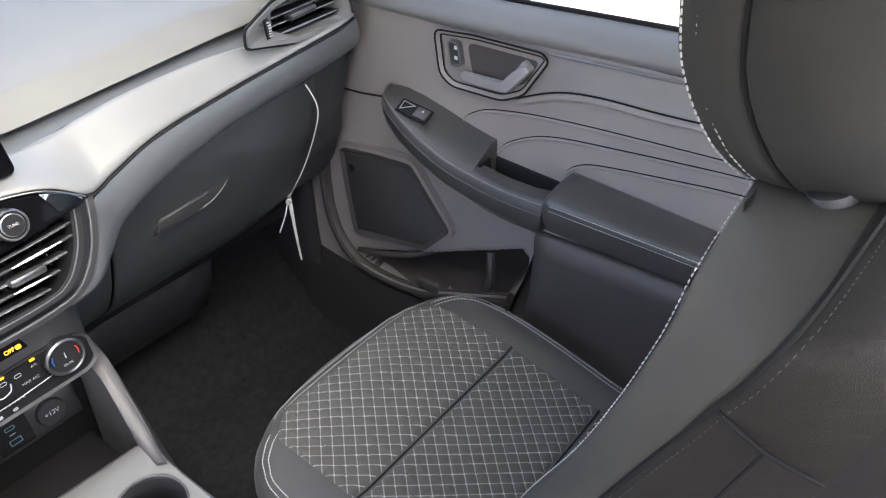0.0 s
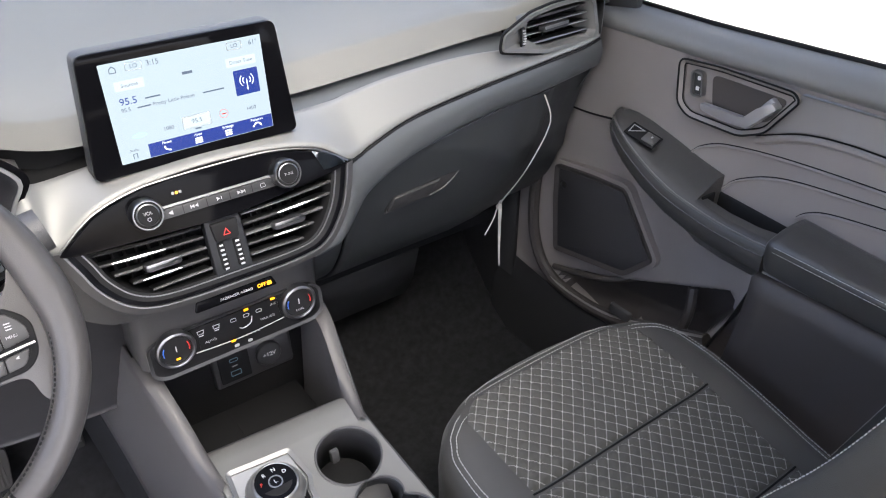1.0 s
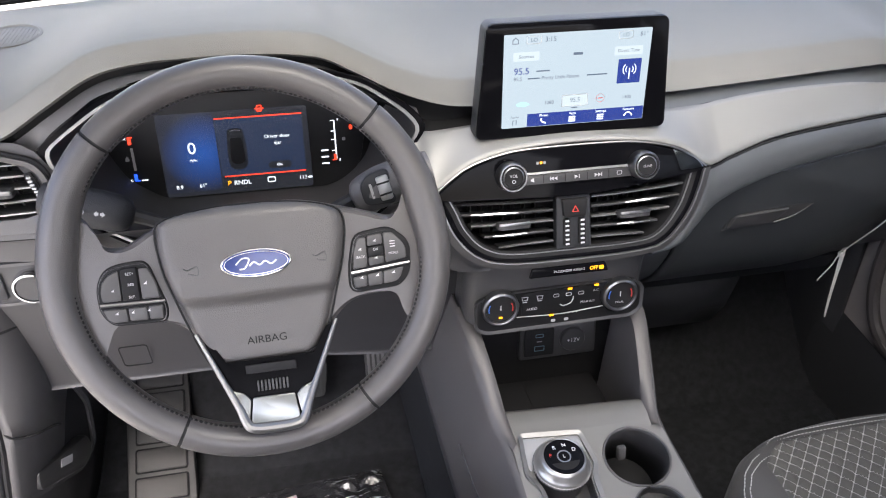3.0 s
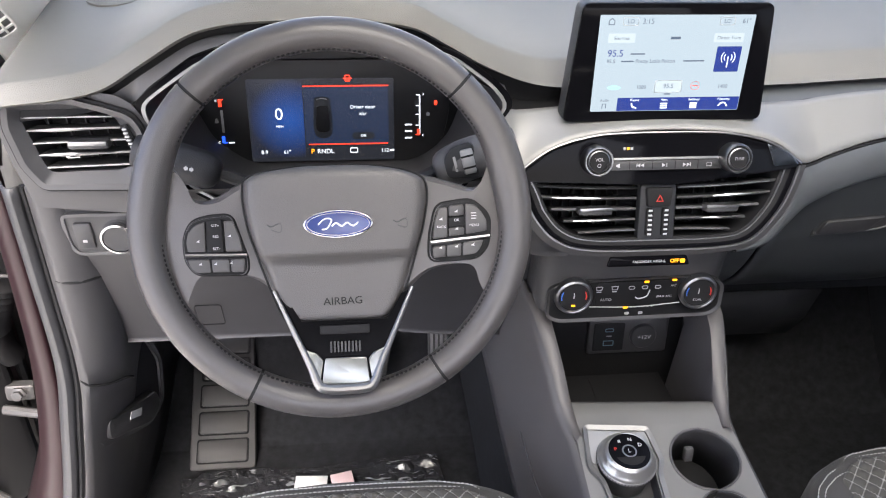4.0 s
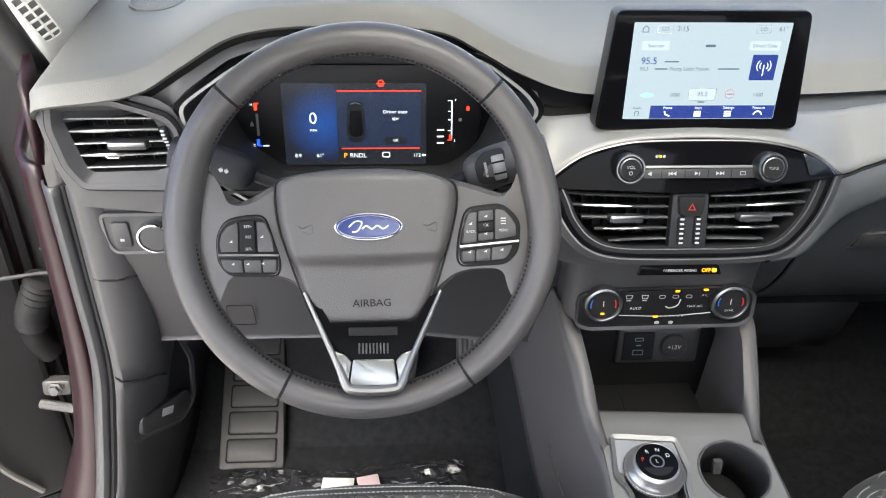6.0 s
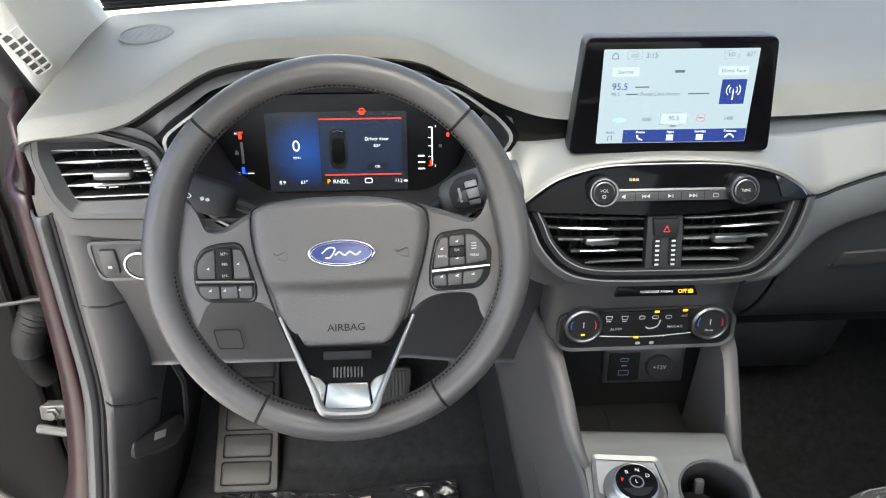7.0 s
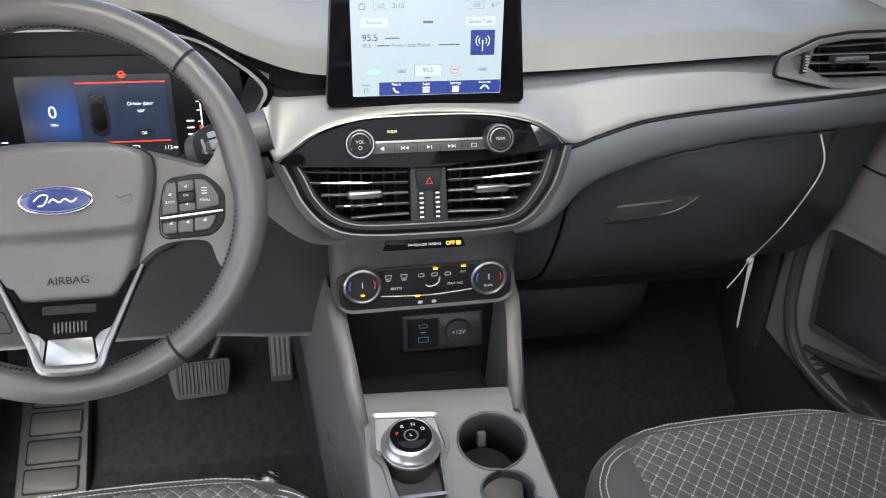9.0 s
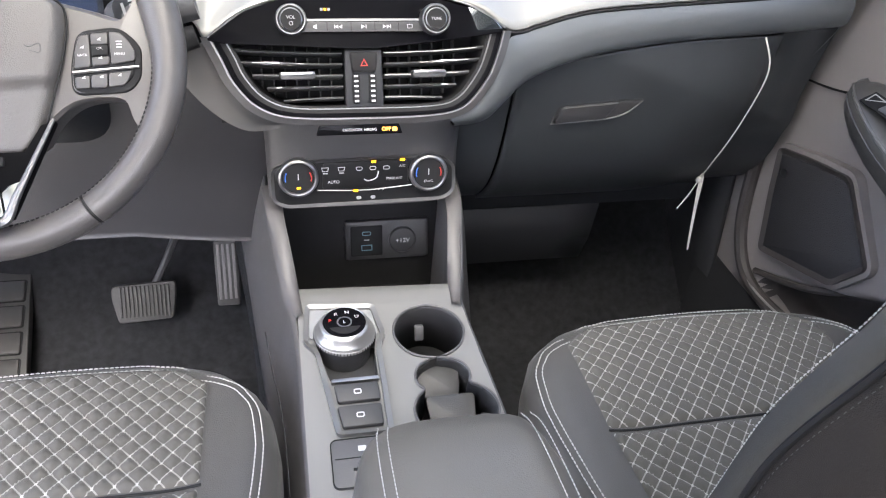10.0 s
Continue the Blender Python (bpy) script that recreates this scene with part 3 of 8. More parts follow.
def open_door():
    d = empty("driver_door", (-0.96, 0.42, 0.1), "open driver's door, black inner edge with hinges and wiring boot", "car door")
    part("jamb_cover", box(Plane((-1.06, 0.52, 0.1), (0, 0, 1)), 0.36, 1.02, 0.10, 0, 0.51, 0, 0.02), DOOR_SHADED, d, "black gap behind the hinge")
    pl = Plane((-0.945, 0.41, 0.15), (0, 0, 1), Vector((-0.78, -0.40, 0)))
    if pl.n.y > 0:
        pl = Plane(pl.o, pl.v, -pl.u)
    s = 1 if pl.u.x < 0 else -1
    out = soft_corners([(0, 0), (0.95 * s, 0), (0.95 * s, 0.98), (0.05 * s, 0.98), (0, 0.7)], 0.04)
    part("shell", plate(pl, out, 0.09, -0.10, 0.012), PAINT, d, "burgundy painted door shell")
    inn = soft_corners([(0.03 * s, 0.05), (0.92 * s, 0.05), (0.92 * s, 0.93), (0.08 * s, 0.93), (0.03 * s, 0.66)], 0.05)
    part("inner_panel", plate(pl, inn, 0.05, -0.012, 0.02), DOOR_SHADED, d, "black moulded inner door panel")
    part("rubber_seal", tube([pl.at(a, b, 0.0) for a, b in inset(out, 0.014)], 0.009, 8, True), DOOR_SHADED, d, "black rubber seal")
    sw = smooth_line([pl.at(0.10 * s, 0.08, 0.045), pl.at(0.16 * s, 0.22, 0.055), pl.at(0.14 * s, 0.42, 0.055), pl.at(0.2 * s, 0.6, 0.05)], 8)
    part("pocket_edge", tube(sw, 0.006, 8), BLACK_TRIM, d)
    # check strap from pillar to door
    part("check_strap", tube([(-0.845, 0.31, 0.727), (-0.90, 0.33, 0.715), (-1.06, 0.33, 0.690)], 0.006, 8, flat=0.5), DULL_METAL, d, "bare metal check strap")
    part("strap_bracket", box(Plane((-0.852, 0.32, 0.728), (0, 0, 1)), 0.018, 0.024, 0.016, 0, 0, 0, 0.004), DULL_METAL, d)
    part("strap_arm", tube([(-0.847, 0.325, 0.740), (-0.890, 0.33, 0.761)], 0.004, 8, flat=0.5), DULL_METAL, d)
    # ribbed wiring boot
    line = smooth_line([(-0.905, 0.34, 0.70), (-0.925, 0.34, 0.66), (-0.945, 0.35, 0.62), (-0.955, 0.36, 0.57), (-0.95, 0.38, 0.52)], 8)
    part("wiring_boot", tube(line, [0.022 + 0.005 * (k % 2) * (k < 20) for k in range(len(line))], 14), DOOR_SHADED, d, "ribbed black rubber wiring boot")
    # hinge leaf and bolt
    hp = Plane((-0.945, 0.37, 0.455), (0, 0.2, 1))
    hg = part("hinge", box(hp, 0.05, 0.030, 0.02, 0, 0, 0, 0.006), DULL_METAL, d, "bare metal door hinge")
    part("hinge_arm", tube([hp.at(-0.03, -0.03, 0.02), hp.at(0.03, -0.035, 0.03), hp.at(0.06, -0.015, 0.02)], 0.009, 8), DULL_METAL, hg)
    part("bolt", lathe(hp.moved(0.005, 0.006, 0.03), [(0.013, 0), (0.013, 0.004), (0.009, 0.006), (0.009, 0.012), (0.006, 0.013)], 6), DULL_METAL, hg)


open_door()


# ---- dashboard ----
dash = empty("dashboard", (0, 0.3, 0.7), "charcoal soft-touch dashboard with a satin silver band", "dashboard")

EDGE = smooth_line([(-0.727, 0.085, 1.078), (-0.718, 0.068, 1.093), (-0.698, 0.064, 1.100), (-0.645, 0.07, 1.104), (-0.605, 0.08, 1.111), (-0.564, 0.09, 1.134), (-0.517, 0.10, 1.160),
                    (-0.475, 0.10, 1.171), (-0.42, 0.10, 1.175), (-0.347, 0.10, 1.175), (-0.287, 0.10, 1.168), (-0.25, 0.10, 1.150), (-0.199, 0.10, 1.120), (-0.133, 0.118, 1.090),
                    (-0.05, 0.138, 1.080), (0.13, 0.14, 1.079), (0.261, 0.15, 1.081), (0.382, 0.16, 1.084), (0.494, 0.168, 1.088), (0.55, 0.166, 1.104), (0.60, 0.162, 1.113),
                    (0.68, 0.16, 1.112), (0.72, 0.165, 1.098)], 6)


def ws_front(x):
    return Vector((x, 0.640 - 0.14 * (abs(x) / 0.72) ** 2, 1.124))


def pad_lip(x):
    """How far the pad's sloping front lip rises along the dash."""
    return float(np.interp(x, [-0.73, -0.60, -0.45, -0.25, -0.10, 0.10, 0.46, 0.53, 0.72], [0.35, 0.45, 0.35, 0.45, 0.9, 1.0, 1.0, 0.45, 0.2]))


def make_pad():
    rows = []
    front = [ws_front(max(-0.745, min(0.745, p.x * 1.03))) for p in EDGE]
    thin = [float(np.interp(p.x, [-0.25, -0.12, 0.46, 0.54], [1.0, 0.3, 0.3, 1.0])) for p in EDGE]
    tuck = [p + Vector((0, 0.024, -0.012 * k)) for p, k in zip(EDGE, thin)]
    lip = [p + Vector((0, 0.0, -0.008 * k)) for p, k in zip(EDGE, thin)]
    rows += [tuck, [p + Vector((0, 0.008, -0.0125 * k)) for p, k in zip(EDGE, thin)], lip, [p + Vector((0, 0.002, -0.003 * k)) for p, k in zip(EDGE, thin)]]
    rows.append([p + Vector((0, 0.006, 0.002)) for p in EDGE])
    rows.append([p + Vector((0, 0.026 * pad_lip(p.x), 0.003 + 0.0205 * pad_lip(p.x))) for p in EDGE])
    roll = [p + Vector((0, 0.034 * pad_lip(p.x) + 0.001, 0.0035 + 0.0235 * pad_lip(p.x))) for p in EDGE]
    rows.append(roll)
    for k in range(1, 15):
        s = k / 14
        ease = s * s * (3 - 2 * s)
        row = []
        for p, q in zip(roll, front):
            z = p.z + (q.z - p.z) * ease + 0.008 * math.sin(math.pi * s) ** 0.7
            row.append(Vector((p.x + (q.x - p.x) * s, p.y + (q.y - p.y) * s, z)))
        rows.append(row)
    part("pad", grid(rows), PAD, dash, "grained soft-touch top pad", angle=60)
    # dark slot under the pad's edge: a black sheet for the shade in it
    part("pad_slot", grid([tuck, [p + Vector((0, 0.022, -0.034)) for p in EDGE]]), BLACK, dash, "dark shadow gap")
    return rows


PADROWS = make_pad()


def pad_height(x, y):
    best = min((p for r in PADROWS[4:] for p in r), key=lambda p: (p.x - x) ** 2 + (p.y - y) ** 2)
    return best.z


def tweeter(cx, cy):
    z = pad_height(cx, cy)
    pl = Plane((cx, cy, z - 0.001), (0, 1, 0.04))
    g = part("speaker_grille", lathe(pl, [(0.036, 0), (0.036, 0.004), (0.033, 0.005), (0.031, 0.003)], 40, sy=1.2), PAD, dash, "round slotted speaker grille")
    for k in range(13):
        a = -0.028 + 0.0047 * k
        h = 0.066 * math.sqrt(max(0.02, 1 - (a / 0.031) ** 2))
        part("grille_rib", box(pl, 0.0039, h, 0.0012, a, 0, 0.0022, 0.0006), PAD, g)


tweeter(-0.652, 0.345)

# near end of the dash, rounding forward beside the vent
rows = []
for x, y in ((-0.706, 0.084), (-0.716, 0.085), (-0.724, 0.092), (-0.728, 0.11), (-0.728, 0.20), (-0.722, 0.34)):
    rows.append([Vector((x, y, 1.085)), Vector((x + 0.0005, y + 0.001, 1.06)), Vector((x + 0.004, y + 0.002, 1.02)), Vector((x + 0.013, y + 0.004, 0.99)), Vector((x + 0.020, y + 0.012, 0.972))])
part("near_end_cap", grid(rows), VENT_FRAME, dash, angle=60)

# satin silver band from the instrument hood to the far end
LOW = smooth_line([(-0.196, 0.075, 1.028), (-0.185, 0.062, 1.018), (-0.172, 0.056, 1.004), (-0.13, 0.064, 1.031), (-0.08, 0.069, 1.045), (0.0, 0.0705, 1.050), (0.08, 0.069, 1.045), (0.13, 0.065, 1.034),
                   (0.166, 0.062, 1.011), (0.19, 0.073, 1.007), (0.213, 0.080, 1.012), (0.285, 0.095, 1.025), (0.41, 0.115, 1.030), (0.541, 0.130, 1.034), (0.641, 0.140, 1.038), (0.690, 0.150, 1.042)], 8)
UP = smooth_line([(-0.192, 0.098, 1.056), (-0.183, 0.100, 1.066), (-0.165, 0.108, 1.062), (-0.13, 0.118, 1.058), (-0.08, 0.124, 1.058), (0.0, 0.125, 1.058), (0.08, 0.124, 1.058), (0.13, 0.124, 1.058),
                  (0.166, 0.127, 1.059), (0.19, 0.130, 1.060), (0.213, 0.134, 1.062), (0.285, 0.142, 1.066), (0.41, 0.152, 1.065), (0.541, 0.157, 1.052), (0.641, 0.158, 1.049), (0.690, 0.160, 1.050)], 8)
part("silver_band", grid(blend_rows(LOW, UP, 8, (0, 0.004, 0.003))), SILVER, dash, "satin silver decorative band", angle=70, solid=0.004)
part("band_edge", tube([p + Vector((0, -0.001, -0.002)) for p in LOW[64:]], 0.0022, 6), BLACK, dash)
inner = [p for p in EDGE if -0.10 < p.x < 0.515]
part("inner_strip", grid([[p + Vector((0, 0.016, -0.0095)) for p in inner], [Vector((p.x, *np.array([np.interp(p.x, [q.x for q in UP], [q[k] for q in UP]) for k in (1, 2)]) + (0.001, 0.001))) for p in inner]]), SLATE, dash, "slate strip under the pad's edge")
# black floor behind the band, the slot's shade as colour
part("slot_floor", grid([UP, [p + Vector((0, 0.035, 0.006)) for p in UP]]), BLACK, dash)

# slate fascia below the band, sweeping down round the centre vents
FA = smooth_line([(0.095, 0.034, 0.916), (0.131, 0.038, 0.929), (0.157, 0.048, 0.966), (0.169, 0.058, 0.998), (0.185, 0.070, 1.003), (0.213, 0.079, 1.009), (0.285, 0.094, 1.022), (0.41, 0.114, 1.027), (0.541, 0.129, 1.031), (0.695, 0.150, 1.039)], 8)
FB = smooth_line([(0.105, 0.044, 0.902), (0.145, 0.052, 0.905), (0.175, 0.066, 0.924), (0.198, 0.076, 0.942), (0.222, 0.082, 0.953), (0.254, 0.088, 0.963), (0.316, 0.100, 0.974), (0.43, 0.117, 0.984), (0.56, 0.134, 0.987), (0.70, 0.156, 0.992)], 8)
rows = blend_rows(FA, FB, 8, (0, -0.006, 0))
rows += [[p + Vector((0, 0.006, -0.005)) for p in FB], [p + Vector((0, 0.03, -0.006)) for p in FB]]
part("fascia", grid(rows), SLATE, dash, "slate grey lower fascia", angle=60)

# far end of the dash, curving forward to the door
ends = []
for s, yy in ((0.690, 0.0), (0.705, 0.012), (0.714, 0.04), (0.718, 0.16)):
    ends.append([Vector((s, 0.150 + yy, 1.112)), Vector((s, 0.148 + yy, 1.08)), Vector((s, 0.149 + yy, 1.04)), Vector((s - 0.0, 0.155 + yy, 0.99)), Vector((s - 0.01, 0.19 + yy, 0.93)), Vector((s - 0.03, 0.22 + yy, 0.85)), Vector((s - 0.05, 0.28 + yy, 0.74))])
part("end_cap", grid(ends), SLATE, dash, angle=60)


def side_vent(pl, out, hole, blades, bright, tab, wheel, frame_mat):
    """Framed vent; blades run between pairs of points, the tab spans (a0, a1, b), the wheel shows in a slot."""
    v = part("side_vent", ring(pl, out, inset(out, 0.006), 0.009, -0.002, lift=-0.001), frame_mat, dash, "framed side air vent")
    ins = inset(out, 0.006)
    c = (sum(p[0] for p in hole) / len(hole), sum(p[1] for p in hole) / len(hole))
    hl = [min(hole_pts(hole), key=lambda q: abs(math.atan2(math.sin(math.atan2(q[1] - c[1], q[0] - c[0]) - math.atan2(p[1] - c[1], p[0] - c[0])), math.cos(math.atan2(q[1] - c[1], q[0] - c[0]) - math.atan2(p[1] - c[1], p[0] - c[0]))))) for p in ins]
    part("vent_bevel", grid([[pl.at(a, b, 0.006) for a, b in ins], [pl.at(a, b, -0.004) for a, b in hl], [pl.at(a, b, -0.05) for a, b in hl]], True), DARK if frame_mat is VENT_FRAME else frame_mat, v, "inner bevel")
    part("vent_back", plate(pl, hole, 0.002, -0.055), BLACK, v)
    part("vent_groove", tube([pl.at(a, b, 0.001) for a, b in inset(out, -0.0015)], 0.0024, 6, True), BLACK, v, "black groove")
    for k, (a0, b0, a1, b1) in enumerate(blades):
        line = [pl.at(a0 + (a1 - a0) * q, b0 + (b1 - b0) * q, -0.005) for q in np.linspace(0, 1, 9)]
        back = [p - pl.n * 0.028 - pl.v * 0.003 for p in line]
        bm = grid([[p + pl.v * 0.0013 for p in line], [p + pl.n * 0.0012 for p in line], [p - pl.v * 0.0013 for p in line], [p - pl.v * 0.0008 for p in back], [p + pl.v * 0.0008 for p in back], [p + pl.v * 0.0013 for p in line]])
        bl = part("blade", bm, DARK, v)
        rad = [0.0005, 0.0012, 0.0020, 0.0021, 0.0019, 0.0015, 0.0013, 0.0012, 0.0010] if k in bright else [0.0008] * 9
        part("bright_edge", tube([p + pl.n * 0.001 for p in line], rad, 6), SATIN_CHROME if k in bright else GREY_METAL, bl, "thin bright edge")
    xs, ys = [p[0] for p in hole], [p[1] for p in hole]
    for k in range(5):
        a = min(xs) + (max(xs) - min(xs)) * (k + 0.7) / 5.6
        part("fin", plate(pl, [(a - 0.004, max(ys) - 0.003), (a - 0.0025, max(ys) - 0.003), (a + 0.0075, min(ys) + 0.003), (a + 0.006, min(ys) + 0.003)][::-1], 0.008, -0.046), DARK, v)
    a0, a1, b = tab
    tb = part("vent_tab", box(pl, a1 - a0, 0.0095, 0.012, (a0 + a1) / 2, b, -0.006, 0.003), DARK, v, "slider tab")
    part("tab_edge", box(pl, (a1 - a0) * 0.92, 0.0045, 0.002, (a0 + a1) / 2, b + 0.0018, 0.0048, 0.001), SATIN_CHROME, tb)
    part("wheel_slot", plate(pl, soft_corners(wheel, 0.002), 0.002, 0.004), BLACK, v)
    p0 = [(wheel[0][i] + wheel[1][i]) / 2 for i in (0, 1)]
    p1 = [(wheel[2][i] + wheel[3][i]) / 2 for i in (0, 1)]
    tw = part("thumbwheel", tube([pl.at(p0[0] + (p1[0] - p0[0]) * q, p0[1] + (p1[1] - p0[1]) * q, 0.0045 + 0.003 * math.sin(math.pi * q)) for q in np.linspace(0.08, 0.92, 9)], 0.0026, 8), DARK, v, "ribbed thumbwheel")
    for k in range(6):
        q = 0.15 + 0.14 * k
        part("wheel_tooth", box(pl, 0.0046, 0.0018, 0.0025, p0[0] + (p1[0] - p0[0]) * q, p0[1] + (p1[1] - p0[1]) * q, 0.0062 + 0.003 * math.sin(math.pi * q), 0.0006), KEY_MARK, tw)
    return v


def hole_pts(o, n=8):
    """An outline with n steps a side."""
    return [(o[i - 1][0] + (o[i][0] - o[i - 1][0]) * k / n, o[i - 1][1] + (o[i][1] - o[i - 1][1]) * k / n) for i in range(len(o)) for k in range(n)]


LV = Plane((-0.649, 0.080, 1.038), (0, 0.10, 1))
lo = soft_corners([(-0.0590, 0.0535), (0.0060, 0.0560), (0.0400, 0.0460), (0.0660, 0.0370), (0.0760, 0.0220), (0.0790, -0.0300), (0.0650, -0.0465), (-0.0367, -0.0445), (-0.0535, -0.0195), (-0.0632, 0.0243)], 0.008)
lh = soft_corners([(-0.047, 0.0385), (-0.042, 0.0410), (0.0224, 0.0418), (0.0441, 0.0401), (0.0531, 0.0218), (0.0643, -0.0001), (0.0590, -0.0226), (0.0400, -0.0280), (-0.0262, -0.0285), (-0.0318, -0.0220), (-0.0478, 0.0330)], 0.004)
side_vent(LV, lo, lh, [(-0.047, 0.0325, 0.046, 0.0328), (-0.0455, 0.0182, 0.0530, 0.0205), (-0.0442, 0.0040, 0.0590, 0.0074), (-0.0391, -0.0093, 0.0625, -0.0065), (-0.0311, -0.0233, 0.0585, -0.0207)], (1, 3), (-0.003, 0.040, 0.0046),
          [(0.0545, 0.0255), (0.0622, 0.0270), (0.0705, 0.0020), (0.0630, -0.0040)][::-1], VENT_FRAME)
# right frame paler than the left: the stronger light there is in its colour
RV = Plane((0.612, 0.150, 1.078), (0, 0.10, 1), (1, 0.10, 0))
ro = soft_corners([(-0.146, -0.012), (-0.141, 0.0106), (-0.0842, 0.0314), (-0.0363, 0.0363), (0.046, 0.0360), (0.0610, 0.0270), (0.0730, -0.0250), (0.0600, -0.0385), (-0.0532, -0.0334)], 0.007)
rh = soft_corners([(-0.0914, -0.0187), (-0.0834, 0.0225), (-0.066, 0.0280), (0.044, 0.0295), (0.0545, 0.0141), (0.0586, -0.0190), (0.0510, -0.0260), (-0.050, -0.0250)], 0.004)
side_vent(RV, ro, rh, [(-0.0833, 0.0205, 0.0493, 0.0215), (-0.0846, 0.0100, 0.0529, 0.0074), (-0.0871, -0.0010, 0.0563, -0.0053), (-0.0895, -0.0152, 0.0558, -0.0194)], (0, 3), (-0.057, 0.000, 0.0028),
          [(-0.1087, 0.0150), (-0.0993, 0.0151), (-0.0993, -0.0114), (-0.1087, -0.0122)][::-1], CONSOLE)
# filler behind the vents
so_ = hole_pts([(-0.078, 0.048), (-0.06, 0.060), (0.01, 0.062), (0.05, 0.056), (0.064, 0.050), (0.070, 0.042), (0.082, 0.022), (0.104, -0.055), (0.11, -0.085), (-0.045, -0.085), (-0.066, -0.02)])


def bearing(p):
    return math.atan2(p[1], p[0] - 0.005)


so_ = [min(so_, key=lambda q: abs(math.remainder(bearing(q) - bearing(p), 2 * math.pi))) for p in lo]
part("vent_surround", grid([[LV.at(a, b, -0.004) for a, b in so_], [LV.at(a, b, -0.002) for a, b in lo], [LV.at(a, b, -0.03) for a, b in lo]], True), VENT_FRAME, dash, "grey moulded surround")

# lower dash on the driver's side: knee panel
KN = [(0.080, 0.985), (0.090, 0.975), (0.100, 0.955), (0.106, 0.90), (0.118, 0.85), (0.140, 0.77), (0.152, 0.725), (0.160, 0.715), (0.26, 0.700)]
kp = [(p.y, p.z) for p in smooth_line([(0, y, z) for y, z in KN], 5)]
rows = []
for y, z in kp:
    row = []
    for k in range(33):
        x = -0.712 + 0.60 * k / 32
        s = max(0.0, (x + 0.30) / 0.18)
        row.append(Vector((x, y + 0.02 * min(1, s) ** 2 + (0.03 if x < -0.70 else 0), z - 0.03 * min(1, max(0, s)) * (1 if z < 0.8 else 0))))
    rows.append(row)
part("knee_panel", grid(rows), KNEE, dash, "grey moulded knee panel", angle=60)
KP = Plane((-0.5495, 0.1385, 0.771), (0, -0.27, 1))
part("knee_cover", ring(KP, rrect(0.036, 0.042, 0.005), rrect(0.0335, 0.0395, 0.004), 0.0012, 0.003), BLACK, dash, "small square cover outline")

# headlamp switch
HL = Plane((-0.6365, 0.1035, 0.919), (0, -0.06, 1))
hs = empty("light_switch", (-0.6365, 0.1035, 0.895), "headlamp switch panel with a chrome ringed rotary knob", "light switch")
ho = soft_corners([(-0.052, 0.030), (0.06, 0.030), (0.06, -0.028), (-0.044, -0.028), (-0.052, -0.01)], 0.010)
part("switch_frame", ring(HL, ho, inset(ho, 0.004), 0.006, 0.0), PLASTIC, hs)
part("switch_plate", plate(HL, inset(ho, 0.003), 0.004, 0.0, 0.001), DARK, hs)
part("dimmer", box(HL, 0.020, 0.036, 0.004, -0.030, 0.0, 0.004, 0.003), DARK, hs, "dimmer rocker")
part("knob_ring", lathe(HL, [(0.0205, 0.004), (0.021, 0.012), (0.020, 0.016), (0.0178, 0.0165), (0.0172, 0.012)], 40, 0.010, 0), CHROME, hs, "chrome knob ring")
part("knob_face", lathe(HL, [(0.0175, 0.006), (0.0175, 0.014), (0.016, 0.0155)], 40, 0.010, 0), DARK, hs)
bar(HL, -0.030, -0.006, 0.005, 0.0035, DIM_MARK, hs, c=0.0082)


# ---- instrument hood and cluster ----
hood = empty("instrument_cluster", (-0.361, 0.2, 0.95), "digital instrument cluster in a hooded recess, lit blue and red", "instrument cluster")
HX = -0.376


def hood_outline(k):
    """The hood's opening; k shrinks it inwards."""
    pts = [(-0.206, 1.082), (-0.184, 1.099), (-0.137, 1.131), (-0.085, 1.151), (0.085, 1.152), (0.140, 1.136), (0.188, 1.100), (0.206, 1.077), (0.190, 1.055), (0.165, 0.985), (0.120, 0.950), (-0.120, 0.950), (-0.17, 0.985), (-0.198, 1.052)]
    pts = soft_corners(pts, 0.018, 3)
    return [(a * k, 1.05 + (b - 1.05) * k) for a, b in pts]


HP = Plane((HX, 0.094, 0.0), (0, 0, 1))
o1, o2, o3, o4 = hood_outline(1.0), hood_outline(0.965), hood_outline(0.945), hood_outline(0.86)
part("chrome_surround", ring(HP, o2, o3, 0.004, 0.003), GREY_METAL, hood, "thin satin chrome surround")
part("gloss_surround", ring(HP, o1, o2, 0.004, 0.0), BLACK_GLOSS, hood)
bm = grid([[HP.at(a, b, 0.004) for a, b in o3], [HP.at(a, b, -0.03) for a, b in hood_outline(0.93)], [HP.at(a, b, -0.10) for a, b in o4]], True)
part("hood_lining", bm, DARK, hood, "matt black hood lining")
# grey facet between hood edge and pad
fa = [p + Vector((0, 0.014, -0.021)) for p in EDGE if -0.615 < p.x < -0.172]
top = [HP.at(p.x - HX, 0, 0) for p in fa]
fb = []
for p in fa:
    a = p.x - HX
    aa = abs(a)
    z = float(np.interp(aa, [0, 0.05, 0.087, 0.138, 0.186, 0.206, 0.24], [1.157, 1.156, 1.151, 1.133, 1.100, 1.080, 1.066]))
    fb.append(Vector((p.x, 0.094 + 0.02 * max(0, aa - 0.19) / 0.05, min(z, p.z - 0.002))))
part("hood_facet", grid(blend_rows(fa, fb, 3)), UPPER_GREY, hood, "grey facet round the hood", angle=60)

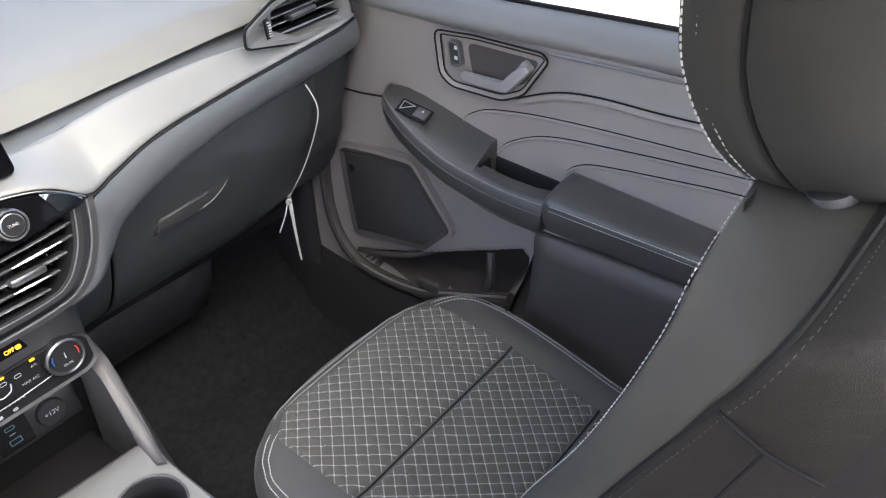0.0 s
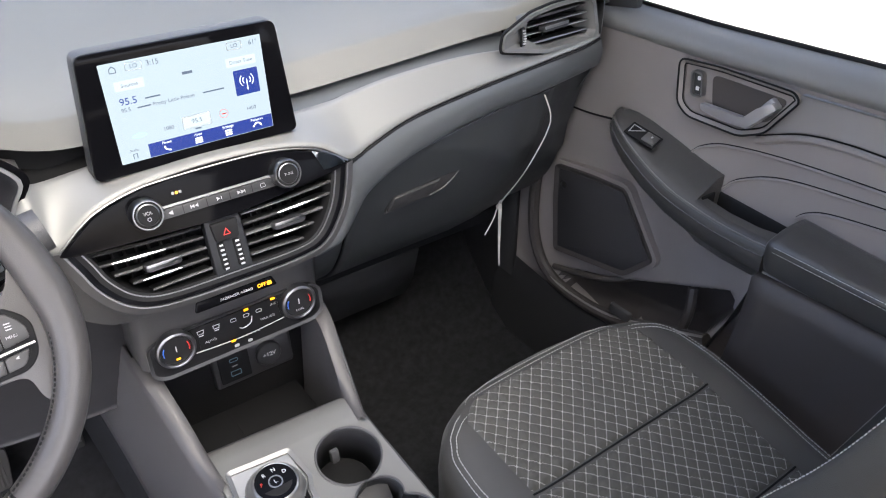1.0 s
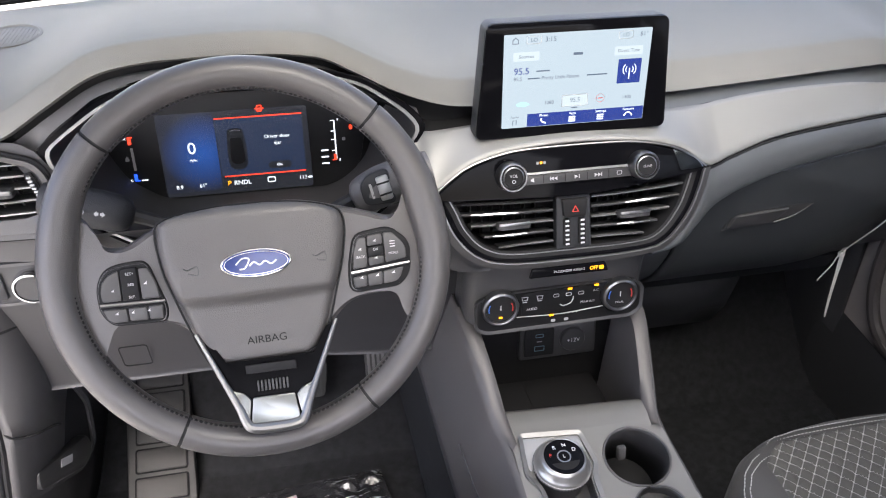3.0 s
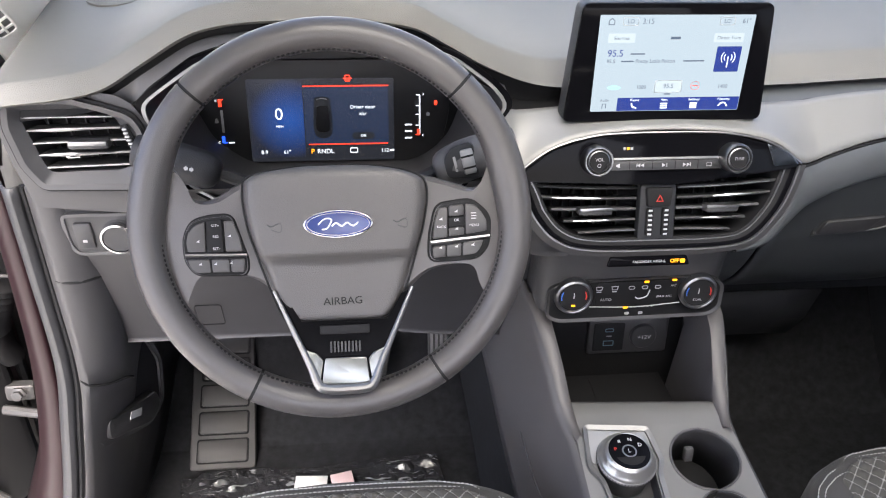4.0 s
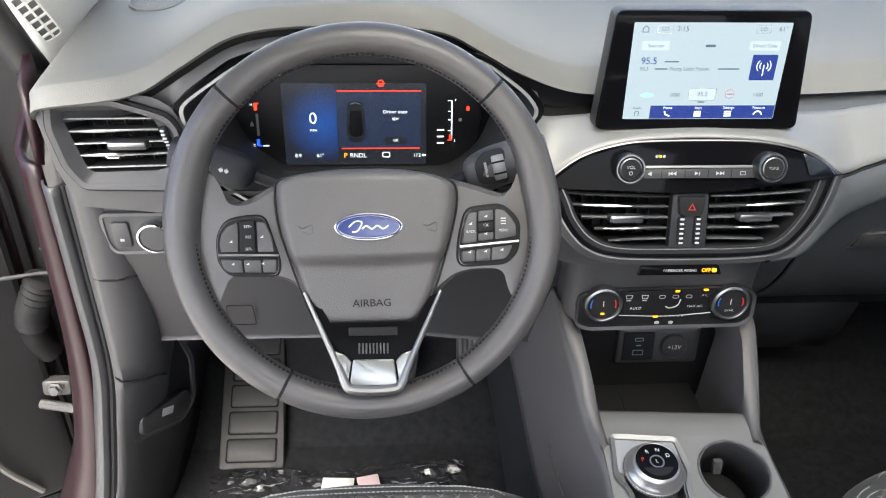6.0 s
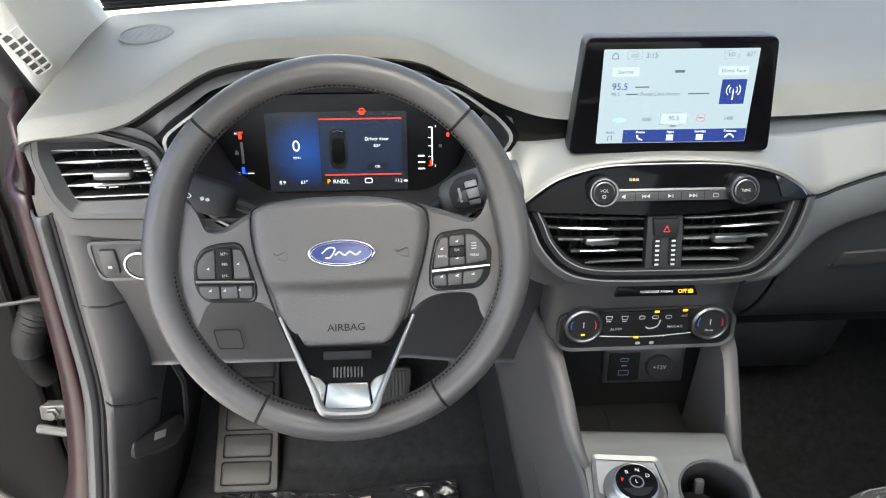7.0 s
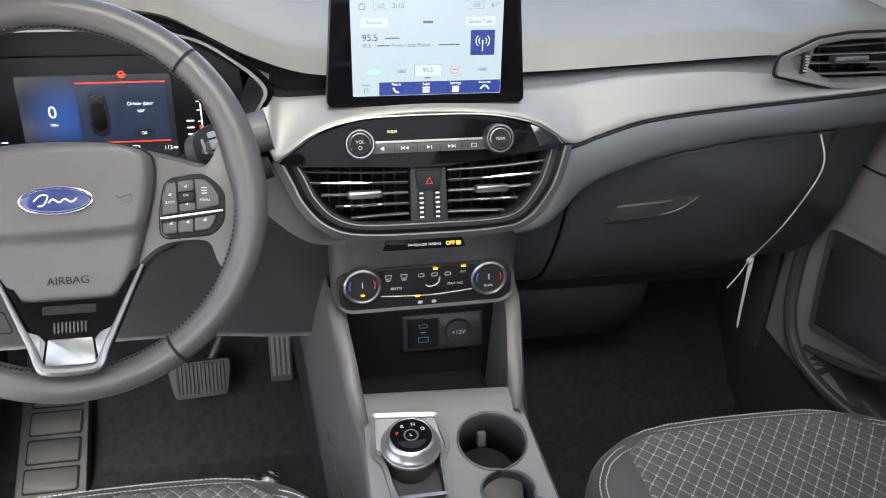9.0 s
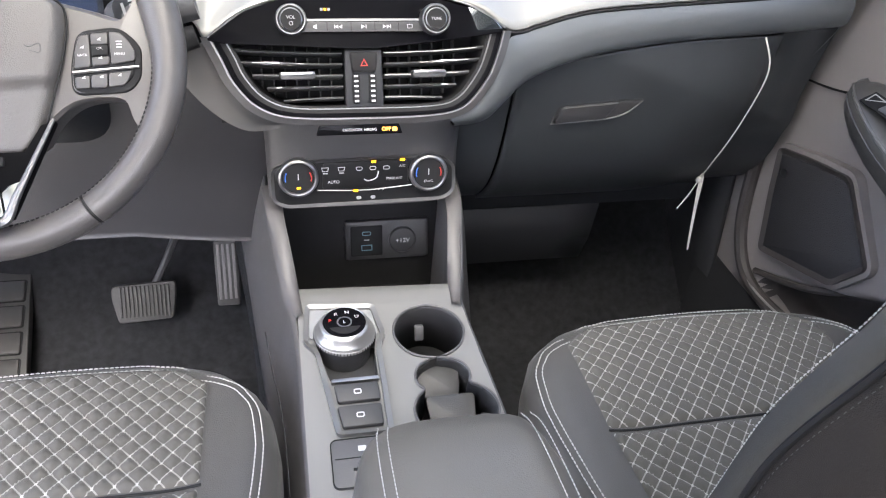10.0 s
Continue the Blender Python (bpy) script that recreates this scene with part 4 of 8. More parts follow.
CL = Plane((HX - 0.019, 0.196, 1.0195), (0, 0.12, 1))
co = soft_corners([(-0.165, 0.02), (-0.15, 0.055), (-0.10, 0.072), (0.12, 0.072), (0.15, 0.05), (0.165, 0.02), (0.155, -0.035), (0.115, -0.058), (-0.10, -0.058), (-0.15, -0.04)], 0.02)
part("cluster_glass", plate(CL, co, 0.004, -0.004, 0.001), CLUSTER_FACE, hood, "black glossy cluster face")
part("hood_back", plate(CL, [(-0.19, -0.075), (0.19, -0.075), (0.17, 0.10), (-0.17, 0.10)], 0.003, -0.012), CLUSTER_FACE, hood)
disp = part("display", plate(CL, rrect(0.178, 0.104, 0.003, 3, 0.005, -0.002), 0.0008, 0.0002), GLOW_PANEL, hood, "lit digital display")
part("speed_field", plate(CL, rrect(0.0655, 0.098, 0.002, 3, -0.050, 0.000), 0.0006, 0.0010), GLOW_FIELD, disp, "blue lit field")
words("0", 0.0205, CL, -0.047, 0.006, GLOW_TEXT, disp, 0.0020)
words("MPH", 0.0046, CL, -0.047, -0.009, GLOW_TEXT, disp, 0.0020)
part("message_field", plate(CL, rrect(0.103, 0.072, 0.002, 2, 0.0355, 0.004), 0.0005, 0.0010), GLOW_MESSAGE, disp)
bar(CL, 0.0355, 0.0408, 0.104, 0.0014, GLOW_RED, disp, "red_rule", 0.0016)
bar(CL, 0.0365, -0.0325, 0.099, 0.0014, GLOW_RED, disp, "red_rule", 0.0016)
words("Driver door", 0.0062, CL, 0.0555, 0.0145, GLOW_TEXT, disp, 0.0020)
words("ajar", 0.0062, CL, 0.0555, 0.0062, GLOW_TEXT, disp, 0.0020)
words("OK", 0.0050, CL, 0.0555, -0.0222, GLOW_TEXT, disp, 0.0020)
part("ok_pill", plate(CL, rrect(0.028, 0.009, 0.004, 4, 0.0555, -0.0222), 0.0004, 0.0015), GLOW_PANEL, disp)
part("car_symbol", plate(CL, rounded([(-0.004, -0.020), (0.016, -0.020), (0.016, 0.02), (0.012, 0.027), (0.0, 0.027), (-0.004, 0.02)]), 0.001, 0.0013, 0.0008), GLOW_CAR, disp, "small dark car picture")
part("car_cabin", plate(CL, rounded([(-0.0015, -0.014), (0.0135, -0.014), (0.0130, 0.012), (0.0110, 0.016), (0.0010, 0.016), (-0.0010, 0.012)]), 0.0005, 0.0024, 0.0004), CLUSTER_FACE, disp)
part("car_nose", tube([CL.at(-0.0005, 0.0245, 0.0026), CL.at(0.006, 0.0262, 0.0026), CL.at(0.0125, 0.0245, 0.0026)], 0.0004, 5), DIM_MARK, disp)
part("door_telltale", ring(CL, rrect(0.007, 0.0085, 0.002, 3, 0.038, 0.0500), rrect(0.0045, 0.0045, 0.001, 3, 0.038, 0.0505), 0.0005, 0.0012), GLOW_RED, disp)
bar(CL, 0.038, 0.0500, 0.011, 0.0014, GLOW_RED, disp, "telltale_wing", 0.0012)
words("P", 0.0088, CL, -0.0085, -0.0418, GLOW_AMBER, disp, 0.0020)
words("RNDL", 0.0080, CL, 0.0075, -0.0418, GLOW_TEXT, disp, 0.0020)
words("8.9", 0.0068, CL, -0.068, -0.0418, GLOW_TEXT, disp, 0.0020)
words("61\u00b0", 0.0068, CL, -0.040, -0.0418, GLOW_TEXT, disp, 0.0020)
words("112", 0.0068, CL, 0.082, -0.0418, GLOW_TEXT, disp, 0.0020)
bar(CL, 0.091, -0.0418, 0.005, 0.0022, GLOW_TEXT, disp, c=0.0016)
part("wash_symbol", ring(CL, rrect(0.010, 0.007, 0.002, 3, 0.043, -0.0410), rrect(0.008, 0.005, 0.0014, 3, 0.043, -0.0410), 0.0005, 0.0012), GLOW_TEXT, disp)
tg = bar(CL, -0.1155, -0.0015, 0.0030, 0.028, DIM_MARK, hood, "temperature_gauge", 0.0012)
bar(CL, -0.1165, 0.0215, 0.0040, 0.0095, GLOW_RED, tg, "gauge_mark", 0.0012)
bar(CL, -0.1140, 0.0255, 0.0034, 0.0016, GLOW_RED, tg, "gauge_mark", 0.0012)
bar(CL, -0.1165, -0.0245, 0.0040, 0.0090, GLOW_BLUE, tg, "gauge_mark", 0.0012)
bar(CL, -0.1140, -0.0285, 0.0040, 0.0016, GLOW_BLUE, tg, "gauge_mark", 0.0012)
bar(CL, -0.1070, -0.0285, 0.0075, 0.0013, GLOW_TEXT, tg, "gauge_mark", 0.0012)
words("H", 0.0042, CL, -0.1215, 0.0240, GLOW_TEXT, tg, 0.0016)
words("C", 0.0042, CL, -0.1215, -0.0280, GLOW_TEXT, tg, 0.0016)
part("coolant_symbol", plate(CL, rounded([(-0.1250, -0.0030), (-0.1225, 0.0030), (-0.1200, -0.0030)], 2), 0.0004, 0.0010), DIM_MARK, tg)
fg = bar(CL, 0.1260, 0.0035, 0.0016, 0.050, GLOW_TEXT, hood, "fuel_gauge", 0.0012)
for b in (0.0285, 0.0150, 0.0040, -0.0100):
    bar(CL, 0.1235, b, 0.0050, 0.0010, GLOW_TEXT, fg, "gauge_mark", 0.0012)
bar(CL, 0.1245, -0.0185, 0.0036, 0.0075, GLOW_RED, fg, "gauge_mark", 0.0016)
bar(CL, 0.1235, -0.0222, 0.0060, 0.0012, GLOW_RED, fg, "gauge_mark", 0.0016)
words("F", 0.0042, CL, 0.1305, 0.0290, GLOW_TEXT, fg, 0.0016)
words("E", 0.0042, CL, 0.1300, -0.0230, GLOW_TEXT, fg, 0.0016)
for k in range(3):
    bar(CL, 0.112, -0.026 + 0.0085 * k, 0.009, 0.0018, GLOW_TEXT, hood, "gauge_tick", 0.0012)
part("seatbelt_telltale", plate(CL, rrect(0.004, 0.006, 0.0015, 3, 0.146, 0.0185), 0.0005, 0.001), GLOW_RED, hood)
part("pump_symbol", plate(CL, rrect(0.004, 0.004, 0.001, 3, 0.1365, 0.004), 0.0005, 0.001), DIM_MARK, hood)


# ---- touchscreen ----
ts = empty("touchscreen", (0, 0.1, 1.055), "upright tablet touchscreen, lit, showing the radio page", "touchscreen")
SP = Plane((0.0, 0.092, 1.121), (0, 0.06, 1))
so = soft_corners([(-0.117, -0.066), (0.117, -0.066), (0.106, 0.066), (-0.106, 0.066)], 0.010, 5)
part("housing", plate(SP, so, 0.022, -0.022, 0.003), DARK, ts, "dark rear housing")
part("bezel", plate(SP, inset(so, 0.001), 0.003, 0.0, 0.001), BLACK_GLOSS, ts, "glossy black bezel")
part("foot", plate(Plane((0, 0.125, 1.07), (0, 0.06, 1)), soft_corners([(-0.075, -0.02), (0.075, -0.02), (0.065, 0.03), (-0.065, 0.03)], 0.01), 0.03, 0, 0.004), DARK, ts)
pg = part("display", plate(SP, rrect(0.172, 0.106, 0.001, 2), 0.0006, 0.0029), GLOW_WHITE, ts, "lit radio page")
Z = 0.0040
INK, PALE = GLOW_INK, GLOW_PALE
words("95.5", 0.0105, SP, -0.074, 0.012, GLOW_NAVY, pg, Z, "LEFT")
bar(SP, -0.040, 0.0115, 0.016, 0.0014, INK, pg, "song_bar", 0.0036)
words("95.5", 0.0057, SP, -0.074, 0.0035, INK, pg, Z, "LEFT")
bar(SP, -0.0505, 0.0035, 0.014, 0.0014, INK, pg, "station_bar", 0.0036)
words("Pretty Little Poison", 0.0057, SP, -0.0415, 0.0035, INK, pg, Z, "LEFT")
bar(SP, 0.0245, 0.0035, 0.024, 0.0014, INK, pg, "artist_bar", 0.0036)
words("3:15", 0.0078, SP, -0.033, 0.0462, INK, pg, Z)
words("LO", 0.0060, SP, -0.052, 0.0462, INK, pg, Z)
words("LO", 0.0060, SP, 0.055, 0.0462, INK, pg, Z)
words("61\u00b0", 0.0072, SP, 0.0765, 0.0462, INK, pg, Z)
for a in (-0.052, 0.055):
    part("temperature_box", ring(SP, rrect(0.017, 0.0085, 0.002, 3, a, 0.0462), rrect(0.0162, 0.0077, 0.0018, 3, a, 0.0462), 0.0003, 0.0035), DIM_MARK, pg)
part("home_symbol", ring(SP, [(-0.0765, 0.0425), (-0.0695, 0.0425), (-0.0695, 0.047), (-0.073, 0.050), (-0.0765, 0.047)], [(-0.0757, 0.0433), (-0.0703, 0.0433), (-0.0703, 0.0466), (-0.073, 0.0488), (-0.0757, 0.0466)], 0.0004, 0.0035), INK, pg)
words("Sources", 0.0054, SP, -0.060, 0.0285, INK, pg, Z)
words("Direct Tune", 0.0054, SP, 0.060, 0.0285, INK, pg, Z)
for a, w in ((-0.060, 0.030), (0.060, 0.034)):
    part("tile", plate(SP, rrect(w, 0.010, 0.001, 2, a, 0.0285), 0.0003, 0.0034), PALE, pg)
bar(SP, 0.0, 0.0285, 0.011, 0.0028, INK, pg, "logo_bar", 0.0036)
bt = part("antenna_button", plate(SP, rrect(0.028, 0.028, 0.001, 2, 0.063, 0.005), 0.0004, 0.0034), GLOW_NAVY, pg, "navy aerial button")
for s in (-1, 1):
    for r in (0.0045, 0.0078):
        arc = [SP.at(0.063 + s * r * math.cos(a), 0.007 + r * math.sin(a), 0.0042) for a in np.linspace(-0.8, 0.8, 8)]
        part("wave", tube(arc, 0.0005, 4), GLOW_TEXT, bt)
part("mast", tube([SP.at(0.063, 0.008, 0.0042), SP.at(0.063, -0.004, 0.0042)], 0.0006, 4), GLOW_TEXT, bt)
for a, s in ((-0.031, "1080"), (0.063, "1400")):
    words(s, 0.0058, SP, a, -0.0255, INK, pg, Z)
part("preset_tile", plate(SP, rrect(0.030, 0.0125, 0.001, 2, 0.0, -0.0250), 0.0004, 0.0034), PALE, pg)
part("preset_border", ring(SP, rrect(0.031, 0.0135, 0.001, 2, 0, -0.0250), rrect(0.030, 0.0125, 0.001, 2, 0, -0.0250), 0.0004, 0.0034), DIM_MARK, pg)
words("95.5", 0.0070, SP, 0.0, -0.0245, INK, pg, 0.0044)
bar(SP, 0.0, -0.0335, 0.007, 0.0014, INK, pg, c=0.0036)
part("preset_logo", plate(SP, rounded([(-0.070, -0.026), (-0.062, -0.023), (-0.054, -0.026), (-0.062, -0.0285)]), 0.0003, 0.0034), GLOW_GREEN, pg)
part("preset_logo", ring(SP, disc(0.0050, 20, 0.031, -0.0245), disc(0.0047, 20, 0.031, -0.0245), 0.0003, 0.0034), RED_MARK, pg)
bar(SP, 0.031, -0.0245, 0.006, 0.0008, RED_MARK, pg, c=0.0036)
strip = part("menu_strip", plate(SP, [(-0.056, -0.0525), (0.0855, -0.0525), (0.0855, -0.0375), (-0.056, -0.0375)], 0.0004, 0.0034), GLOW_NAVY, pg, "navy menu strip")
for k, s in enumerate(("Audio", "Phone", "Apps", "Settings", "Features")):
    a = -0.071 + 0.0345 * k
    words(s, 0.0042, SP, a, -0.0400, INK if k == 0 else GLOW_TEXT, pg, 0.0044)
    if k == 0:
        part("note_symbol", tube([SP.at(a - 0.002, -0.0495, 0.004), SP.at(a - 0.002, -0.0445, 0.004), SP.at(a + 0.002, -0.044, 0.004), SP.at(a + 0.002, -0.049, 0.004)], 0.0005, 4), INK, pg)
    elif k == 1:
        part("handset_symbol", tube(smooth_line([SP.at(a - 0.003, -0.0438, 0.0042), SP.at(a - 0.0018, -0.0475, 0.0042), SP.at(a + 0.003, -0.0495, 0.0042)], 4), 0.0009, 5), GLOW_TEXT, pg)
    elif k in (2, 3):
        for q in range(3):
            bar(SP, a, -0.0445 - 0.0024 * q, 0.008, 0.0016, GLOW_TEXT, pg, "menu_symbol", 0.004)
    else:
        part("car_symbol", tube(smooth_line([SP.at(a - 0.005, -0.048, 0.0042), SP.at(a - 0.002, -0.0445, 0.0042), SP.at(a + 0.002, -0.0445, 0.0042), SP.at(a + 0.005, -0.048, 0.0042)], 4), 0.0008, 5), GLOW_TEXT, pg)


# ---- centre stack ----
S = Plane((-0.004, 0.056, 1.0), (0, 0.29, 0.957))
audio = empty("audio_panel", (0, 0.05, 0.99), "glossy black audio panel with two chrome knobs", "control panel")
go = [(-0.173, 0.002), (-0.13, 0.032), (-0.085, 0.046), (-0.04, 0.050), (0.04, 0.050), (0.085, 0.046), (0.13, 0.034), (0.150, 0.026), (0.168, 0.010), (0.15, 0.006), (0.08, -0.002), (0.02, -0.008), (-0.02, -0.008), (-0.08, -0.005), (-0.15, -0.002)]
go = soft_corners(go, 0.008, 3)
part("face", plate(S, go, 0.012, -0.004, 0.003), BLACK_GLOSS, audio, "piano black face")
rim_top = smooth_line([(-0.168, 0.007, 0), (-0.13, 0.034, 0), (-0.085, 0.0475, 0), (-0.04, 0.051, 0), (0.04, 0.051, 0), (0.085, 0.0475, 0), (0.13, 0.036, 0), (0.166, 0.013, 0)], 6)
part("upper_edge", tube([S.at(p.x, p.y, 0.0075) for p in rim_top], 0.0012, 6), SATIN_CHROME, audio, "thin bright edge")
# pale metal facet stands in for the sky's reflection in the black tip
part("tip_facet", plate(S, soft_corners([(0.121, 0.0370), (0.128, 0.022), (0.132, 0.0105), (0.163, 0.0120), (0.151, 0.0235), (0.136, 0.0315)][::-1], 0.003), 0.002, 0.0075, 0.001), TIP_REFLECTION, audio, "pale metal facet for a sky reflection")
part("button_strip", plate(S, soft_corners([(-0.07, 0.010), (0.07, 0.010), (0.075, 0.0155), (0.07, 0.0205), (-0.07, 0.0205), (-0.075, 0.0155)], 0.003), 0.004, 0.008, 0.001), DARK, audio, "strip of dark buttons")
part("strip_highlight", box(S, 0.142, 0.0024, 0.003, 0, 0.0225, 0.008, 0.001), GREY_METAL, audio, "satin strip")
for k, a in enumerate((-0.053, -0.0265, 0.0, 0.0265, 0.053)):
    if k:
        bar(S, a - 0.01325, 0.0153, 0.0006, 0.010, BLACK, audio, "button_gap", 0.0121)
    if k in (1, 3):
        for q in (-0.0025, 0.0018):
            part("arrow_symbol", plate(S, [(a + q - 0.0016, 0.0132), (a + q + 0.0022, 0.0153), (a + q - 0.0016, 0.0174)] if k == 3 else [(a + q + 0.0016, 0.0132), (a + q + 0.0016, 0.0174), (a + q - 0.0022, 0.0153)], 0.0003, 0.0121), KEY_MARK, audio, smooth=False)
        bar(S, a + (0.0045 if k == 3 else -0.0048), 0.0153, 0.0008, 0.0042, KEY_MARK, audio, "symbol_bar", 0.0121)
    elif k == 2:
        part("arrow_symbol", plate(S, [(a - 0.002, 0.0132), (a + 0.002, 0.0153), (a - 0.002, 0.0174)], 0.0003, 0.0121), KEY_MARK, audio, smooth=False)
        bar(S, a + 0.0034, 0.0153, 0.0008, 0.0042, KEY_MARK, audio, "symbol_bar", 0.0121)
    elif k == 0:
        part("mute_symbol", plate(S, [(a - 0.002, 0.0145), (a + 0.002, 0.0128), (a + 0.002, 0.0178), (a - 0.002, 0.0161)], 0.0003, 0.0121), KEY_MARK, audio, smooth=False)
    else:
        part("screen_symbol", ring(S, rrect(0.006, 0.0045, 0.0006, 2, a, 0.0153), rrect(0.005, 0.0035, 0.0004, 2, a, 0.0153), 0.0003, 0.0121), KEY_MARK, audio)
for a, s in ((-0.079, "VOL"), (0.081, "TUNE")):
    kb = part("knob", lathe(S, [(0.0168, 0.006), (0.0172, 0.018), (0.0168, 0.024), (0.0155, 0.0262), (0.0145, 0.0262), (0.014, 0.0245)], 48, a, 0.0225), SATIN_CHROME, audio, "satin metal knob")
    part("knob_groove", lathe(S, [(0.0146, 0.022), (0.0146, 0.0252)], 40, a, 0.0225), BLACK, kb)
    part("knob_ring", lathe(S, [(0.0122, 0.024), (0.0122, 0.0262), (0.0112, 0.0268), (0.0108, 0.026)], 40, a, 0.0225), SATIN_CHROME, kb, "thin inner ring")
    part("knob_face", lathe(S, [(0.0109, 0.024), (0.0109, 0.0264)], 36, a, 0.0225), BLACK, kb)
    words(s, 0.0050 if s == "VOL" else 0.0044, S, a, 0.0245 if s == "VOL" else 0.0225, KEY_MARK, kb, 0.0268)
    if s == "VOL":
        part("power_symbol", ring(S, disc(0.0022, 14, a, 0.0182), disc(0.0016, 14, a, 0.0182), 0.0003, 0.0266), KEY_MARK, kb)
for k in range(3):
    bar(S, -0.045 + 0.004 * k, 0.034, 0.003, 0.003, GLOW_AMBER if k == 1 else DIM_MARK, audio, "disc_light", 0.0081)

vent = empty("center_vent", (0, 0.05, 0.91), "pair of centre air vents in a chrome-lined trough", "air vent")
vo = [(-0.170, 0.006), (-0.158, -0.020), (-0.146, -0.046), (-0.122, -0.072), (-0.084, -0.085), (0.0, -0.088), (0.084, -0.086), (0.120, -0.076), (0.147, -0.046), (0.160, -0.018), (0.168, 0.010)]
vo = [(p.x, p.y) for p in smooth_line([(a, b, 0) for a, b in vo], 5)]


def trough(scale, dx):
    """The vents' surround: an open U, moved inwards by dx."""
    out = []
    for a, b in vo:
        r = math.hypot(a / 0.17, (b - 0.01) / 0.098)
        out.append((a - dx * (a / 0.17) / r * 1.25, b - dx * ((b - 0.01) / 0.098) / r))
    return out


def trough_band(d0, d1, z0, z1, mat, name, label=""):
    a, b = trough(1, d0), trough(1, d1)
    part(name, grid([[S.at(p, q, z0 - 0.006) for p, q in a], [S.at(p, q, z0) for p, q in a], [S.at(p, q, z1) for p, q in b], [S.at(p, q, z1 - 0.006) for p, q in b]]), mat, vent, label, angle=50)


trough_band(-0.006, 0.001, 0.002, 0.006, KICK, "outer_rim", "grey outer rim")
trough_band(0.001, 0.0026, 0.0062, 0.0062, TROUGH_LINE, "chrome_line", "thin satin chrome line")
trough_band(0.0035, 0.008, 0.004, 0.003, BLACK_GLOSS, "gloss_rim")
trough_band(0.008, 0.0125, 0.003, 0.0015, BLACK, "inner_rim", "dark inner rim")
trough_band(0.0125, 0.0138, 0.0020, 0.0020, TROUGH_LINE, "inner_line", "thin satin line")
trough_band(0.0138, 0.0165, 0.001, 0.0, BLACK, "throat_rim")
inn = trough(1, 0.0165)
part("throat", grid([[S.at(a, b, 0.0) for a, b in inn], [S.at(a * 0.97, b * 0.97, -0.06) for a, b in inn]]), BLACK, vent)
part("back", plate(S, [(-0.165, -0.09), (0.165, -0.09), (0.165, 0.02), (-0.165, 0.02)], 0.003, -0.064), BLACK, vent)
for side in (-1, 1):
    for k in range(5):
        b = -0.013 - 0.0125 * k
        outer = 0.150 - 0.011 * k - 0.0009 * k * k
        a0, a1 = (0.024 * side, outer * side)
        line = [S.at(a0 + (a1 - a0) * q, b + (0.006 - 0.002 * k) * q * q, -0.003) for q in np.linspace(0, 1, 9)]
        back = [p - S.n * 0.03 - S.v * 0.003 for p in line]
        t = 0.0017
        part("blade", grid([[p + S.v * t for p in line], [p + S.n * 0.0016 for p in line], [p - S.v * t for p in line], [p - S.v * t * 0.6 for p in back], [p + S.v * t * 0.6 for p in back], [p + S.v * t for p in line]]), DARK if k != 2 else PLASTIC, vent)
        if k in (1, 3):
            part("bright_edge", tube([p + S.n * 0.002 + S.v * 0.0006 for p in line[3:8]], [0.0006, 0.0019, 0.0022, 0.0016, 0.0006], 6), CHROME, vent, "bright chrome edge")
        else:
            part("bright_edge", tube([p + S.n * 0.0018 for p in line[:8]], 0.0007, 5), SATIN_CHROME, vent)
    for k in range(7):
        part("fin", box(S, 0.0016, 0.062, 0.014, side * (0.034 + 0.0135 * k), -0.036 + 0.0012 * k, -0.055, 0.0005), DARK, vent)
    part("vent_tab", box(S, 0.040, 0.009, 0.012, side * 0.075, -0.037, -0.002, 0.003), DARK, vent)
    part("tab_edge", box(S, 0.038, 0.0032, 0.002, side * 0.075, -0.0345, 0.0095, 0.001), SATIN_CHROME, vent, "bright tab edge")
hz = part("center_post", plate(S, soft_corners([(-0.021, -0.009), (0.021, -0.009), (0.022, -0.074), (-0.022, -0.074)], 0.003), 0.012, -0.010, 0.002), DULL_UNDER, vent, "post with hazard switch")
part("hazard_button", plate(S, soft_corners([(-0.016, -0.012), (0.016, -0.012), (0.0135, -0.034), (-0.0135, -0.034)], 0.003), 0.006, 0.002, 0.002), BLACK, hz, "dark hazard button")
part("hazard_triangle", ring(S, [(-0.0044, -0.0275), (0.0044, -0.0275), (0, -0.0195)], [(-0.0031, -0.0268), (0.0031, -0.0268), (0, -0.0211)], 0.0004, 0.0081), RED_MARK, hz, "red outlined triangle", smooth=False)
for sx in (-0.0095, 0.0095):
    part("thumbwheel", plate(S, rrect(0.0085, 0.033, 0.003, 3, sx, -0.0525), 0.004, 0.002, 0.0015), BLACK, hz)
    for k in range(6):
        bar(S, sx, -0.0665 + 0.0056 * k, 0.0046, 0.0022, KEY_MARK, hz, "wheel_mark", 0.0061)

# lower stack: body round the climate panel
C = Plane((-0.001, 0.066, 0.835), (0, 0.06, 0.998))


